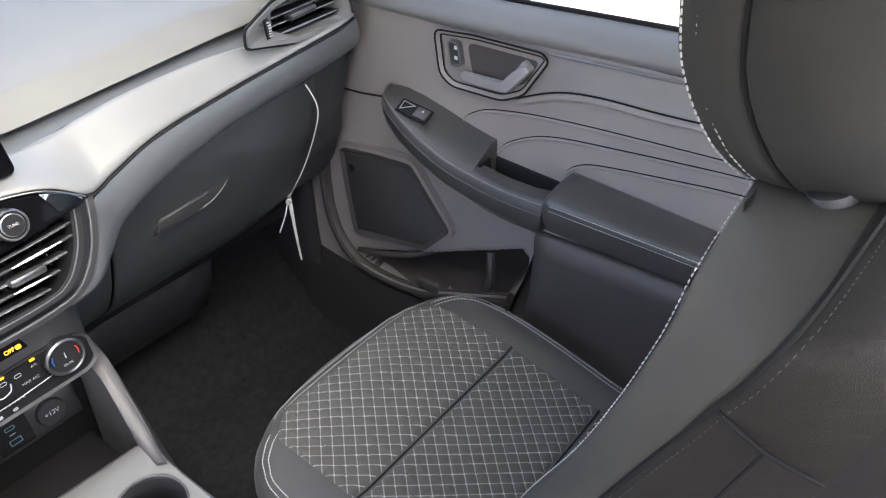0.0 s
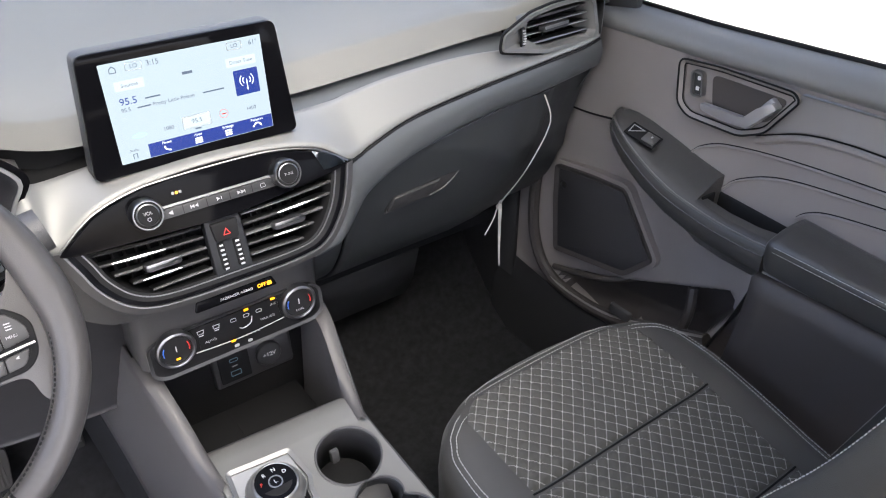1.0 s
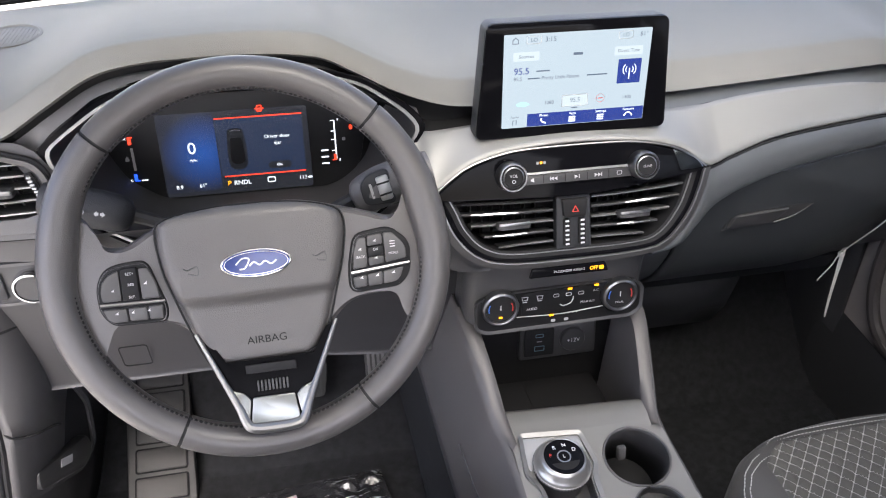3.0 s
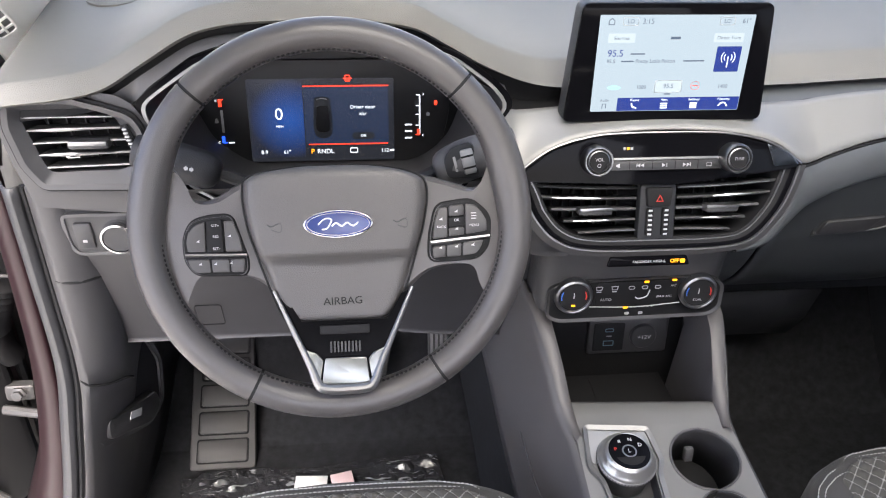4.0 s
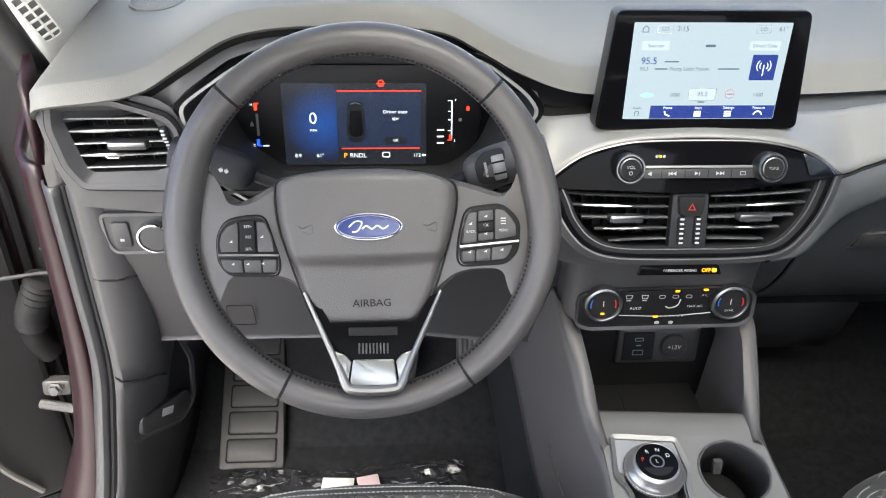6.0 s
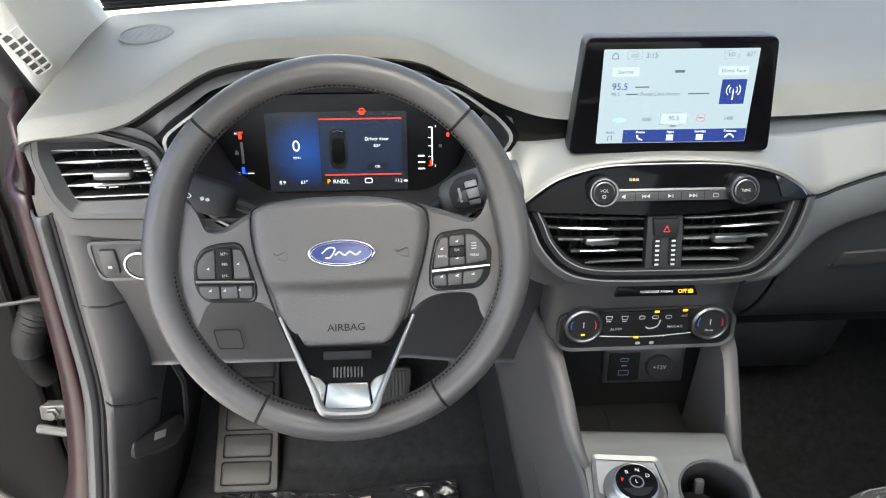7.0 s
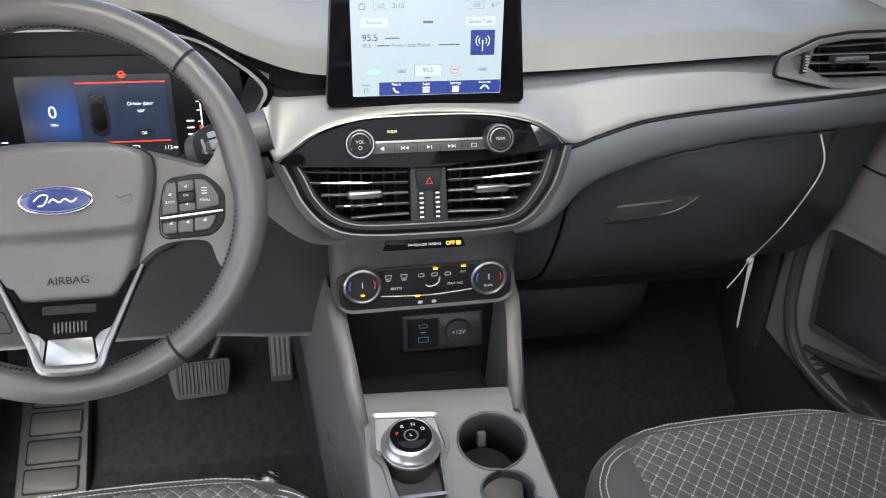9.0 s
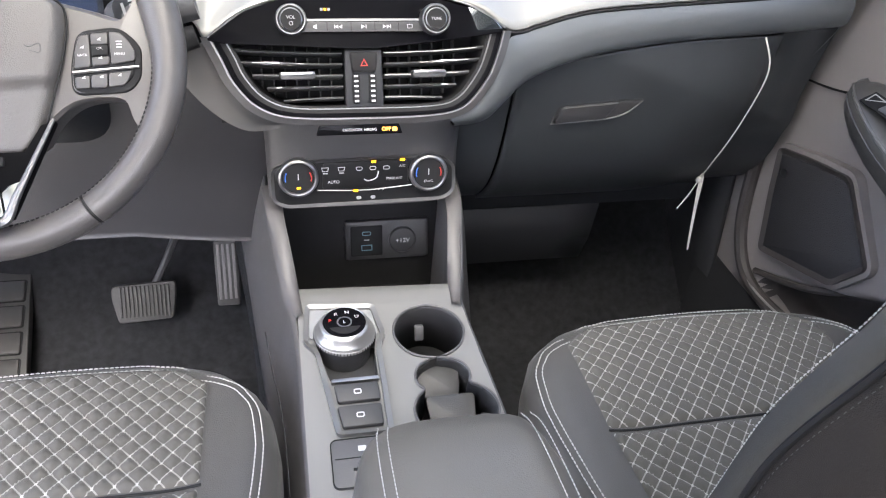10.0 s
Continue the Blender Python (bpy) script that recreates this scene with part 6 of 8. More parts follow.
for k in range(60):
    a = 2 * math.pi * k / 60
    part("knurl_tooth", tube([DP.at(0.0350 * math.cos(a), 0.0350 * math.sin(a), 0.0160), DP.at(0.0350 * math.cos(a), 0.0350 * math.sin(a), 0.0193)], 0.0006, 4), DARK, dl)
part("dial_top", lathe(DP, [(0.0244, 0.030), (0.0242, 0.0347), (0.0236, 0.0352)], 48), BLACK_GLOSS, dl, "gloss black dial top")
for s, ang in (("P", 166), ("R", 122), ("N", 76), ("D", 30)):
    words(s, 0.0068, DP, 0.0165 * math.cos(radians(ang)), 0.0165 * math.sin(radians(ang)) - 0.001, WHITE_MARK if s != "P" else RED_MARK, dl, 0.0357)
part("dial_hub", ring(DP, disc(0.0085, 28), disc(0.0070, 28), 0.0006, 0.0352), SATIN_CHROME, dl)
words("L", 0.0064, DP, 0, 0, WHITE_MARK, dl, 0.0357)
part("dial_lip", plate(DP, [(0.019 * math.cos(t), 0.019 * math.sin(t)) for t in np.linspace(radians(205), radians(335), 14)], 0.0006, 0.0352), BLACK, dl)

# parking switch behind the selector
pk = empty("parking_switch", (-0.038, -0.255, slope_z(-0.255)), "dark parking brake and auto hold switch plate", "switch")
part("plate", plate(CT, rrect(0.0670, 0.0560, 0.007, 4, -0.0390, -0.2110), 0.002, 0.0004, 0.0008), PLASTIC, pk)
part("gap", ring(CT, rrect(0.0670, 0.0560, 0.007, 4, -0.0390, -0.2110), rrect(0.0645, 0.0535, 0.006, 4, -0.0390, -0.2110), 0.0006, 0.0022), BLACK, pk)
part("slot", box(CT, 0.026, 0.003, 0.001, -0.0385, -0.2190, 0.002, 0.0006), BLACK, pk)
bar(CT, -0.0405, -0.1960, 0.008, 0.006, KEY_MARK, pk, c=0.0025)
part("joint", box(CT, 0.060, 0.0010, 0.0006, -0.0385, -0.2060, 0.0022, 0.0003), BLACK, pk)

# padded armrest
ar = empty("armrest", (0.03, -0.5, TZ), "padded black vinyl console armrest with pale stitching", "armrest")


def arm_row(y, hw, z, n=20):
    row = []
    for k in range(n + 1):
        a = math.pi * k / n
        c, s = math.cos(a), math.sin(a)
        row.append(Vector((0.029 + hw * math.copysign(abs(c) ** 0.45, c), y, TZ - 0.066 + (z + 0.068) * s ** 0.5)))
    return row


rows = [arm_row(-0.312, 0.050, -0.040), arm_row(-0.310, 0.056, 0.006), arm_row(-0.309, 0.064, 0.03), arm_row(-0.316, 0.078, 0.05), arm_row(-0.329, 0.086, 0.061), arm_row(-0.352, 0.091, 0.068)] + [arm_row(y, 0.095, 0.073) for y in np.linspace(-0.385, -0.62, 8)]
part("cushion", grid(rows), ARM_VINYL, ar, "soft padded top", angle=80)
for s in (-1, 1):
    for d in (0.062, 0.071):
        line = smooth_line([(0.029 + s * d * 0.93, -0.338, TZ + 0.0680), (0.029 + s * d, -0.39, TZ + 0.0755), (0.029 + s * d, -0.62, TZ + 0.0755)], 8)
        part("stitching", stitches(line, 0.0032, 0.0012, 0.0006, lift=(0, 0, 0.0002)), THREAD, ar, "pale grey stitching")


# ---- steering wheel ----
TILT_W = radians(25.2)
W = Plane((-0.362, -0.1079, 1.0325), (0, math.sin(TILT_W), math.cos(TILT_W)), (1, 0.026, 0))
# the rim lies behind the airbag cover's face
WR = Plane((-0.3675, -0.0799, 1.0296), (0, math.sin(TILT_W), math.cos(TILT_W)), (1, 0.026, 0))
sw = empty("steering_wheel", (-0.361, -0.09, 1.03), "three-spoke black leather steering wheel with a blue oval badge", "steering wheel")
RR = 0.1713


def rim_arc(a0, a1, n, grow=0.0):
    """Leather between two clock angles (degrees from three o'clock, counter-clockwise); thicker at the thumb rests."""
    loops = []
    bm = bmesh.new()
    for k in range(n + 1):
        a = radians(a0 + (a1 - a0) * k / n)
        deg = math.degrees(a) % 360
        thumb = math.exp(-((min(abs(deg - 12), abs(deg - 372)) / 14) ** 2)) + math.exp(-(((deg - 168) / 14) ** 2))
        c = (math.cos(a), math.sin(a))
        loop = []
        for j in range(20):
            t = 2 * math.pi * j / 20
            rad = 0.0154 + grow + 0.004 * thumb * max(0, -math.cos(t))
            r = RR + rad * math.cos(t) - 0.001 * thumb
            loop.append(bm.verts.new(WR.at(r * c[0], r * c[1], (0.0172 + grow + 0.001 * thumb) * math.sin(t))))
        loops.append(loop)
    for p, q in zip(loops, loops[1:]):
        for j in range(20):
            bm.faces.new((p[j], p[(j + 1) % 20], q[(j + 1) % 20], q[j]))
    bm.faces.new(list(reversed(loops[0])))
    bm.faces.new(loops[-1])
    return bm


SEAMS = (45.6, 135.5, 241.7, 302.5)
for a0, a1 in ((46.1, 135.0), (136.0, 241.2), (242.2, 302.0), (303.0, 405.1)):
    part("rim", rim_arc(a0, a1, 34), LEATHER, sw, "black leather rim")
for s in SEAMS:
    part("rim_seam", rim_arc(s - 0.55, s + 0.55, 2, -0.0012), BLACK, sw, "tight leather seam")
inner = []
for k in range(181):
    a = radians(2 * k)
    r = RR - 0.0142
    inner.append(WR.at(r * math.cos(a), r * math.sin(a), 0.0062))
part("rim_stitching", stitches(inner, 0.0030, 0.0016, 0.0014, lift=(0, 0, 0)), BLACK, sw, "dark cross stitching")

carrier = [(-0.158, 0.062), (-0.146, 0.052), (-0.138, 0.035), (-0.118, 0.034), (-0.089, 0.049), (-0.045, 0.060), (0.0, 0.0615), (0.042, 0.060), (0.082, 0.050), (0.106, 0.043), (0.130, 0.036), (0.142, 0.046), (0.152, 0.062), (0.160, 0.0),
           (0.152, -0.072), (0.139, -0.060), (0.132, -0.040), (0.112, -0.036), (0.085, -0.040), (0.064, -0.056), (0.046, -0.080), (0.0, -0.084), (-0.046, -0.080), (-0.064, -0.056), (-0.085, -0.040), (-0.112, -0.037), (-0.138, -0.038), (-0.149, -0.056), (-0.158, -0.072), (-0.166, 0.0)]
part("spoke_carrier", plate(W, rounded(carrier, 4), 0.030, -0.056, 0.010), LEATHER, sw, "grey moulded spokes")


def outline_x(pts, v):
    """Left and right limits of a closed outline at height v."""
    xs = []
    for i in range(len(pts)):
        (x0, y0), (x1, y1) = pts[i], pts[(i + 1) % len(pts)]
        if (y0 - v) * (y1 - v) <= 0 and abs(y1 - y0) > 1e-9:
            xs.append(x0 + (x1 - x0) * (v - y0) / (y1 - y0))
    return (min(xs), max(xs)) if xs else None


def airbag():
    o = rounded([(-0.0876, 0.042), (-0.0805, 0.0546), (-0.045, 0.061), (-0.004, 0.0627), (0.040, 0.0600), (0.0736, 0.0512), (0.0813, 0.0364), (0.078, 0.010), (0.0699, -0.0188), (0.0531, -0.0666), (0.0341, -0.0833), (-0.004, -0.0865), (-0.0473, -0.0825), (-0.060, -0.070), (-0.0783, -0.015), (-0.0855, 0.012)], 6)
    rows = []
    vs = -0.0119 + 0.0743 * np.cos(np.linspace(0, math.pi, 60))
    for v in vs:
        l, r = outline_x(o, v)
        row = []
        for k in range(41):
            q = -1 + 2 * k / 40
            x = (l + r) / 2 + q * (r - l) / 2
            ed = min((1 - abs(q)) * (r - l) / 2, 0.0634 - v, v + 0.0872)
            e = min(1.0, ed / 0.012)
            h = -0.026 + 0.014 * math.sqrt(max(0, 1 - (1 - e) ** 2))
            s = min(1, max(0, (-0.0150 - v - 0.004 * (1 - q * q)) / 0.011))
            h -= 0.006 * s * s * (3 - 2 * s)
            h += 0.003 * (1 - q * q) * (v > -0.02)
            row.append(W.at(x, v, h))
        rows.append(row)
    ab = part("airbag_cover", grid(rows), HUB, sw, "grained grey airbag cover", angle=80)
    part("cover_gap", tube([W.at(a, b, -0.0215) for a, b in o], 0.0010, 6, True), BLACK, ab)
    B = W.moved(-0.002, 0.0097, -0.0095)
    part("badge_rim", plate(B, disc(0.0315, 48, 0, 0, 0.0130), 0.0035, 0.0, 0.0012), CHROME, ab, "chrome oval rim")
    part("badge", plate(B, disc(0.0300, 48, 0, 0, 0.0117), 0.0042, 0.0, 0.0008), BLUE_BADGE, ab, "blue enamel oval badge")
    part("badge_line", ring(B, disc(0.0284, 48, 0, 0, 0.0104), disc(0.0279, 48, 0, 0, 0.0099), 0.0003, 0.0042), CHROME, ab)
    part("badge_mark", tube(smooth_line([B.at(-0.018, 0.000, 0.0046), B.at(-0.012, 0.0050, 0.0046), B.at(-0.006, 0.0040, 0.0046), B.at(-0.010, -0.0035, 0.0046), B.at(-0.015, -0.0045, 0.0046)], 5), 0.0007, 5), PALE_MARK, ab, "pale script stroke")
    part("badge_mark", tube(smooth_line([B.at(-0.006, -0.002, 0.0046), B.at(-0.002, 0.001, 0.0046), B.at(0.003, -0.002, 0.0046), B.at(0.008, 0.001, 0.0046), B.at(0.013, -0.002, 0.0046), B.at(0.018, 0.001, 0.0046)], 5), 0.0008, 5), PALE_MARK, ab)
    words("AIRBAG", 0.0100, W, -0.0010, -0.0635, BLACK, ab, -0.0172, squeeze=1.05)
    for s in (-1, 1):
        part("horn_symbol", tube(smooth_line([W.at(s * 0.057 - 0.009, 0.011, -0.0105), W.at(s * 0.057 - 0.005, 0.009, -0.0103), W.at(s * 0.057 + 0.003, 0.012, -0.0105), W.at(s * 0.057 + 0.003, 0.004, -0.0105), W.at(s * 0.057 - 0.005, 0.006, -0.0103)], 4), 0.0006, 4), DARK, ab)


airbag()


def pod(pl, outline, rule, splits, blocks, labels, low_splits):
    o = soft_corners(outline, 0.008)
    p = part("button_pod", plate(pl, inset(o, -0.0025), 0.013, -0.0245, 0.003), BLACK, sw, "pod of dark thumb buttons")
    part("pod_edge", tube([pl.at(a, b, -0.0125) for a, b in o], 0.0011, 6, True), PLASTIC, p, "raised grey edge")
    c = inset(o, 0.0035)
    part("pod_face", plate(pl, c, 0.002, -0.0122, 0.001), BLACK, p)
    (a0, b0), (a1, b1) = rule
    part("chrome_rule", tube([pl.at(a0, b0, -0.0095), pl.at(a1, b1, -0.0095)], [0.0018, 0.0014], 6), SATIN_CHROME, p, "bright rule")
    for pts in splits:
        part("key", plate(pl, soft_corners(pts, 0.002), 0.003, -0.0105, 0.0012), VENT_FRAME, p)
    for pts in blocks:
        part("raised_key", plate(pl, soft_corners(pts, 0.002), 0.0045, -0.0105, 0.0014), BLACK, p, "raised black key")
    for s, a, b, sz in labels:
        words(s, sz * 0.82, pl, a, b, KEY_MARK, p, -0.0057)
    for a, b in low_splits:
        part("key_symbol", plate(pl, rounded([(a - 0.0019, b - 0.0006), (a - 0.0004, b + 0.0002), (a + 0.0016, b + 0.0014), (a + 0.0009, b - 0.0002), (a + 0.0016, b - 0.0012), (a - 0.0006, b - 0.0009)], 2), 0.0003, -0.0073), KEY_MARK, p)


PL, PR = W.moved(-0.0171, -0.0011, -0.011), W.moved(-0.0028, -0.0044, -0.011)
PL.u, PL.v = PL.u * 0.863, PL.v * 0.968
PR.v = PR.v * 1.05
pod(PL, [(-0.136, 0.0165), (-0.120, 0.0205), (-0.095, 0.0215), (-0.086, -0.006), (-0.0805, -0.022), (-0.082, -0.0345), (-0.134, -0.0330), (-0.144, -0.020), (-0.1445, 0.002)], ((-0.1435, -0.014), (-0.08, -0.0158)),
    [[(-0.1405, -0.0110), (-0.1218, -0.0114), (-0.1214, 0.0171), (-0.1322, 0.0136), (-0.1391, 0.0065), (-0.1415, -0.0022)], [(-0.1017, -0.0119), (-0.0840, -0.0123), (-0.0864, 0.0022), (-0.0928, 0.0166), (-0.1022, 0.0171)], [(-0.1415, -0.0180), (-0.1184, -0.0189), (-0.1179, -0.0311), (-0.1322, -0.0311), (-0.1381, -0.0267)], [(-0.1169, -0.0189), (-0.0987, -0.0193), (-0.0982, -0.0316), (-0.1164, -0.0311)], [(-0.0972, -0.0193), (-0.0825, -0.0193), (-0.0830, -0.0320), (-0.0968, -0.0316)]],
    [[(-0.1204, -0.0114), (-0.1031, -0.0119), (-0.1036, 0.0188), (-0.1199, 0.0184)]],
    [("SET+", -0.1105, 0.013, 0.0042), ("RES", -0.1105, 0.003, 0.0042), ("SET-", -0.1105, -0.0085, 0.0042)], [(-0.129, -0.001), (-0.0965, 0.003), (-0.128, -0.0225), (-0.1125, -0.0228), (-0.0965, -0.0225)])
pod(PR, [(0.093, 0.025), (0.126, 0.0285), (0.139, 0.017), (0.1425, 0.010), (0.141, -0.012), (0.131, -0.023), (0.085, -0.0245), (0.086, -0.002)], ((0.0859, -0.008), (0.142, -0.0039)),
    [[(0.0876, -0.0051), (0.1018, -0.0035), (0.1023, 0.0235), (0.0945, 0.0227), (0.0902, 0.0123)], [(0.1031, 0.0148), (0.1178, 0.0156), (0.1178, 0.0252), (0.1036, 0.0243)], [(0.1031, -0.0031), (0.1178, -0.0018), (0.1178, 0.0052), (0.1031, 0.0044)], [(0.1191, -0.0018), (0.1394, 0.0011), (0.1394, 0.0102), (0.1351, 0.0177), (0.1282, 0.0248), (0.1191, 0.0256)], [(0.0872, -0.0122), (0.1001, -0.0109), (0.0997, -0.0213), (0.0876, -0.0217)], [(0.1010, -0.0109), (0.1152, -0.0093), (0.1144, -0.0209), (0.1006, -0.0213)], [(0.1161, -0.0093), (0.1360, -0.0072), (0.1325, -0.0155), (0.1282, -0.0197), (0.1152, -0.0209)]],
    [[(0.1031, 0.0052), (0.1178, 0.0061), (0.1178, 0.0148), (0.1031, 0.0140)]],
    [("OK", 0.1105, 0.0115, 0.0042), ("BACK", 0.0960, 0.0060, 0.0040), ("MENU", 0.1270, 0.0065, 0.0040)], [(0.096, 0.013), (0.1105, 0.0195), (0.1105, 0.0040), (0.095, -0.0125), (0.110, -0.0120), (0.1255, -0.0110)])
for k in range(3):
    bar(PR, 0.127, 0.0125 + 0.0024 * k, 0.005, 0.0008, KEY_MARK, sw, "menu_line", -0.0073)

# lower spoke: black face with bright inserts and a chrome V that laps over the rim
WL = Plane(W.at(0, -0.055, -0.017), W.at(0, -0.055, -0.017) - Vector((-0.3585, -0.168, 0.9005)))
lf = part("lower_face", plate(WL, [(-0.064, 0.002), (-0.055, -0.002), (-0.041, -0.026), (0.041, -0.026), (0.055, -0.002), (0.064, 0.002), (0.026, -0.084), (-0.026, -0.084)][::-1], 0.014, -0.016, 0.002), SPOKE_FACE, sw, "gloss black lower spoke face")
part("face_tab", box(WL, 0.046, 0.008, 0.003, 0, -0.0345, -0.002, 0.001), BLACK, lf)
for k in range(9):
    part("face_rib", box(WL, 0.0017, 0.010, 0.002, -0.0132 + 0.0033 * k, -0.0505, -0.002, 0.0006), DARK, lf)
part("lower_plate", plate(WL, soft_corners([(-0.0190, -0.0605), (0.0190, -0.0605), (0.0225, -0.0845), (-0.0225, -0.0845)][::-1], 0.002), 0.004, -0.003, 0.001), MIRROR_TRIM, sw, "bright lower plate")
for s in (-1, 1):
    tri_ = soft_corners([(s * 0.0370, -0.0520), (s * 0.0262, -0.0560), (s * 0.0206, -0.0625), (s * 0.0240, -0.0835), (s * 0.0275, -0.0845)], 0.0015)
    part("bright_insert", plate(WL, tri_ if s > 0 else tri_[::-1], 0.004, -0.003, 0.001), MIRROR_TRIM, sw, "bright insert")
vee = smooth_line([WL.at(-0.0640, 0.003, -0.002), WL.at(-0.0455, -0.038, 0.0), WL.at(-0.0320, -0.068, 0.001), WL.at(-0.0270, -0.0815, 0.001), WL.at(-0.0205, -0.0880, 0.001), WL.at(0.0, -0.0895, 0.001),
                   WL.at(0.0205, -0.0880, 0.001), WL.at(0.0270, -0.0815, 0.001), WL.at(0.0320, -0.068, 0.001), WL.at(0.0455, -0.038, 0.0), WL.at(0.0640, 0.003, -0.002)], 6)
part("chrome_vee", tube(vee, [0.0019 + 0.0031 * math.sin(math.pi * k / (len(vee) - 1)) ** 1.2 for k in range(len(vee))], 10), SATIN_CHROME, sw, "satin chrome V edge")

# ---- steering column ----
sc = empty("steering_column", (-0.361, 0.05, 0.95), "dark column shroud with two stalks", "steering column")


def shroud():
    rows = []
    for s in range(7):
        t = s / 6
        y = -0.045 + 0.225 * t
        zc = 0.995 - 0.105 * t
        hw, hh = 0.058 + 0.012 * t, 0.045 + 0.012 * t
        rows.append([Vector((-0.361 + hw * math.copysign(abs(math.cos(a)) ** 0.6, math.cos(a)), y, zc + hh * math.copysign(abs(math.sin(a)) ** 0.6, math.sin(a)))) for a in np.linspace(0, 2 * math.pi, 32, endpoint=False)])
    bm = grid(rows, True)
    bm.verts.ensure_lookup_table()
    bm.faces.new([bm.verts[k] for k in range(32)])
    return bm


part("shroud", shroud(), DULL_UNDER, sc, "dark plastic shroud", angle=60)
part("shroud_gap", tube(smooth_line([(-0.47, 0.10, 0.950), (-0.42, 0.10, 0.978), (-0.36, 0.10, 0.984), (-0.30, 0.10, 0.978), (-0.25, 0.10, 0.950)], 6), 0.004, 6), BLACK, sc)
part("gaiter", grid([[Vector((-0.505, 0.16, 0.935)), Vector((-0.44, 0.165, 0.952)), Vector((-0.361, 0.165, 0.956)), Vector((-0.28, 0.165, 0.952)), Vector((-0.225, 0.16, 0.935))], [Vector((-0.50, 0.10, 0.945)), Vector((-0.44, 0.095, 0.970)), Vector((-0.361, 0.09, 0.985)), Vector((-0.28, 0.095, 0.970)), Vector((-0.235, 0.10, 0.945))]]), DULL_UNDER, sc, "dark folded cover")
SL = Plane((-0.530, 0.053, 1.030), (0.28, 0.30, 1), (1, 0.0, -0.28))
ls = part("indicator_stalk", tube(smooth_line([(-0.578, 0.060, 1.043), (-0.545, 0.056, 1.034), (-0.515, 0.053, 1.025), (-0.492, 0.051, 1.018)], 4), [0.017, 0.0185, 0.0195, 0.020, 0.0205, 0.021, 0.021, 0.021, 0.0205, 0.020, 0.0185, 0.0155, 0.009], 18), DULL_UNDER, sc, "dark indicator stalk with a rounded end")
part("stalk_arm", tube(smooth_line([(-0.500, 0.058, 1.018), (-0.465, 0.062, 1.000), (-0.420, 0.068, 0.975)], 5), 0.0075, 10), DULL_UNDER, ls)
part("symbol_lamp", ring(SL, rounded([(-0.0125, 0.0), (-0.009, 0.003), (-0.0055, 0.0), (-0.009, -0.003)], 3), rounded([(-0.0112, 0.0), (-0.009, 0.0019), (-0.0068, 0.0), (-0.009, -0.0019)], 3), 0.0004, 0.0215), KEY_MARK, ls)
for sx in (-1, 1):
    c = 0.0085
    arrow = [(c + sx * 0.0008, 0.0014), (c + sx * 0.0026, 0.0014), (c + sx * 0.0026, 0.0030), (c + sx * 0.0054, 0.0), (c + sx * 0.0026, -0.0030), (c + sx * 0.0026, -0.0014), (c + sx * 0.0008, -0.0014)]
    part("turn_arrow", plate(SL, arrow if sx < 0 else arrow[::-1], 0.0004, 0.0212), KEY_MARK, ls, smooth=False)
rs = part("wiper_stalk", tube(smooth_line([(-0.264, 0.027, 1.026), (-0.246, 0.027, 1.034), (-0.222, 0.028, 1.043), (-0.180, 0.031, 1.052)], 4), [0.010, 0.016, 0.0190, 0.0205, 0.0215, 0.022, 0.0225, 0.0225, 0.0225, 0.0225, 0.022, 0.0215, 0.021], 18), PLASTIC, sc, "grey wiper stalk with a dark face")
part("stalk_arm", tube(smooth_line([(-0.256, 0.034, 1.026), (-0.285, 0.046, 1.005), (-0.320, 0.060, 0.975)], 5), 0.0085, 10), DULL_UNDER, rs)
SR = Plane((-0.234, 0.028, 1.041), (-0.2, 0.30, 1), (1, 0, 0.25))
part("stalk_face", plate(SR, soft_corners([(-0.022, -0.014), (0.012, -0.020), (0.012, 0.020), (-0.012, 0.018), (-0.022, 0.008)], 0.008), 0.005, 0.016, 0.003), DULL_UNDER, rs, "dark stalk face")
part("stalk_wheel", box(SR, 0.013, 0.026, 0.005, 0.003, 0.0, 0.020, 0.002), GREY_METAL, rs, "ribbed adjuster")
for k in range(2):
    bar(SR, 0.003, -0.006 + 0.012 * k, 0.013, 0.0020, BLACK, rs, "adjuster_rib", 0.0252)
part("stalk_symbol", plate(SR, rrect(0.0028, 0.016, 0.0010, 3, -0.0105, 0.0), 0.0004, 0.0212), DIM_MARK, rs)
part("end_knob", tube(smooth_line([(-0.212, 0.010, 1.010), (-0.203, 0.010, 1.012), (-0.180, 0.012, 1.018)], 3), [0.007, 0.010, 0.0115, 0.012, 0.012, 0.012, 0.0115], 14), BLACK, rs, "small dark knob")


# ---- seats ----
def ramp(x, pts):
    return float(np.interp(x, [p[0] for p in pts], [p[1] for p in pts]))


HW = [(-0.62, 0.188), (-0.50, 0.200), (-0.44, 0.210), (-0.38, 0.219), (-0.32, 0.228), (-0.25, 0.236), (-0.21, 0.238), (-0.165, 0.233), (-0.13, 0.216), (-0.105, 0.192), (-0.088, 0.166), (-0.076, 0.134), (-0.068, 0.098), (-0.061, 0.05)]
ZT = [(-0.62, 0.640), (-0.40, 0.648), (-0.25, 0.664), (-0.15, 0.672), (-0.10, 0.672), (-0.08, 0.668), (-0.061, 0.655)]


def cushion_z(x, y):
    """Height of the cushion's top; x from its middle."""
    z = ramp(y, ZT)
    a = abs(x)
    z += 0.011 * max(0.0, 1 - (a / 0.19) ** 2) * ramp(y, [(-0.30, 0), (-0.15, 1)])
    return z + 0.009 * math.exp(-(((a - 0.195) / 0.035) ** 2)) * (1 if y < -0.12 else max(0, (-0.06 - y) / 0.06))


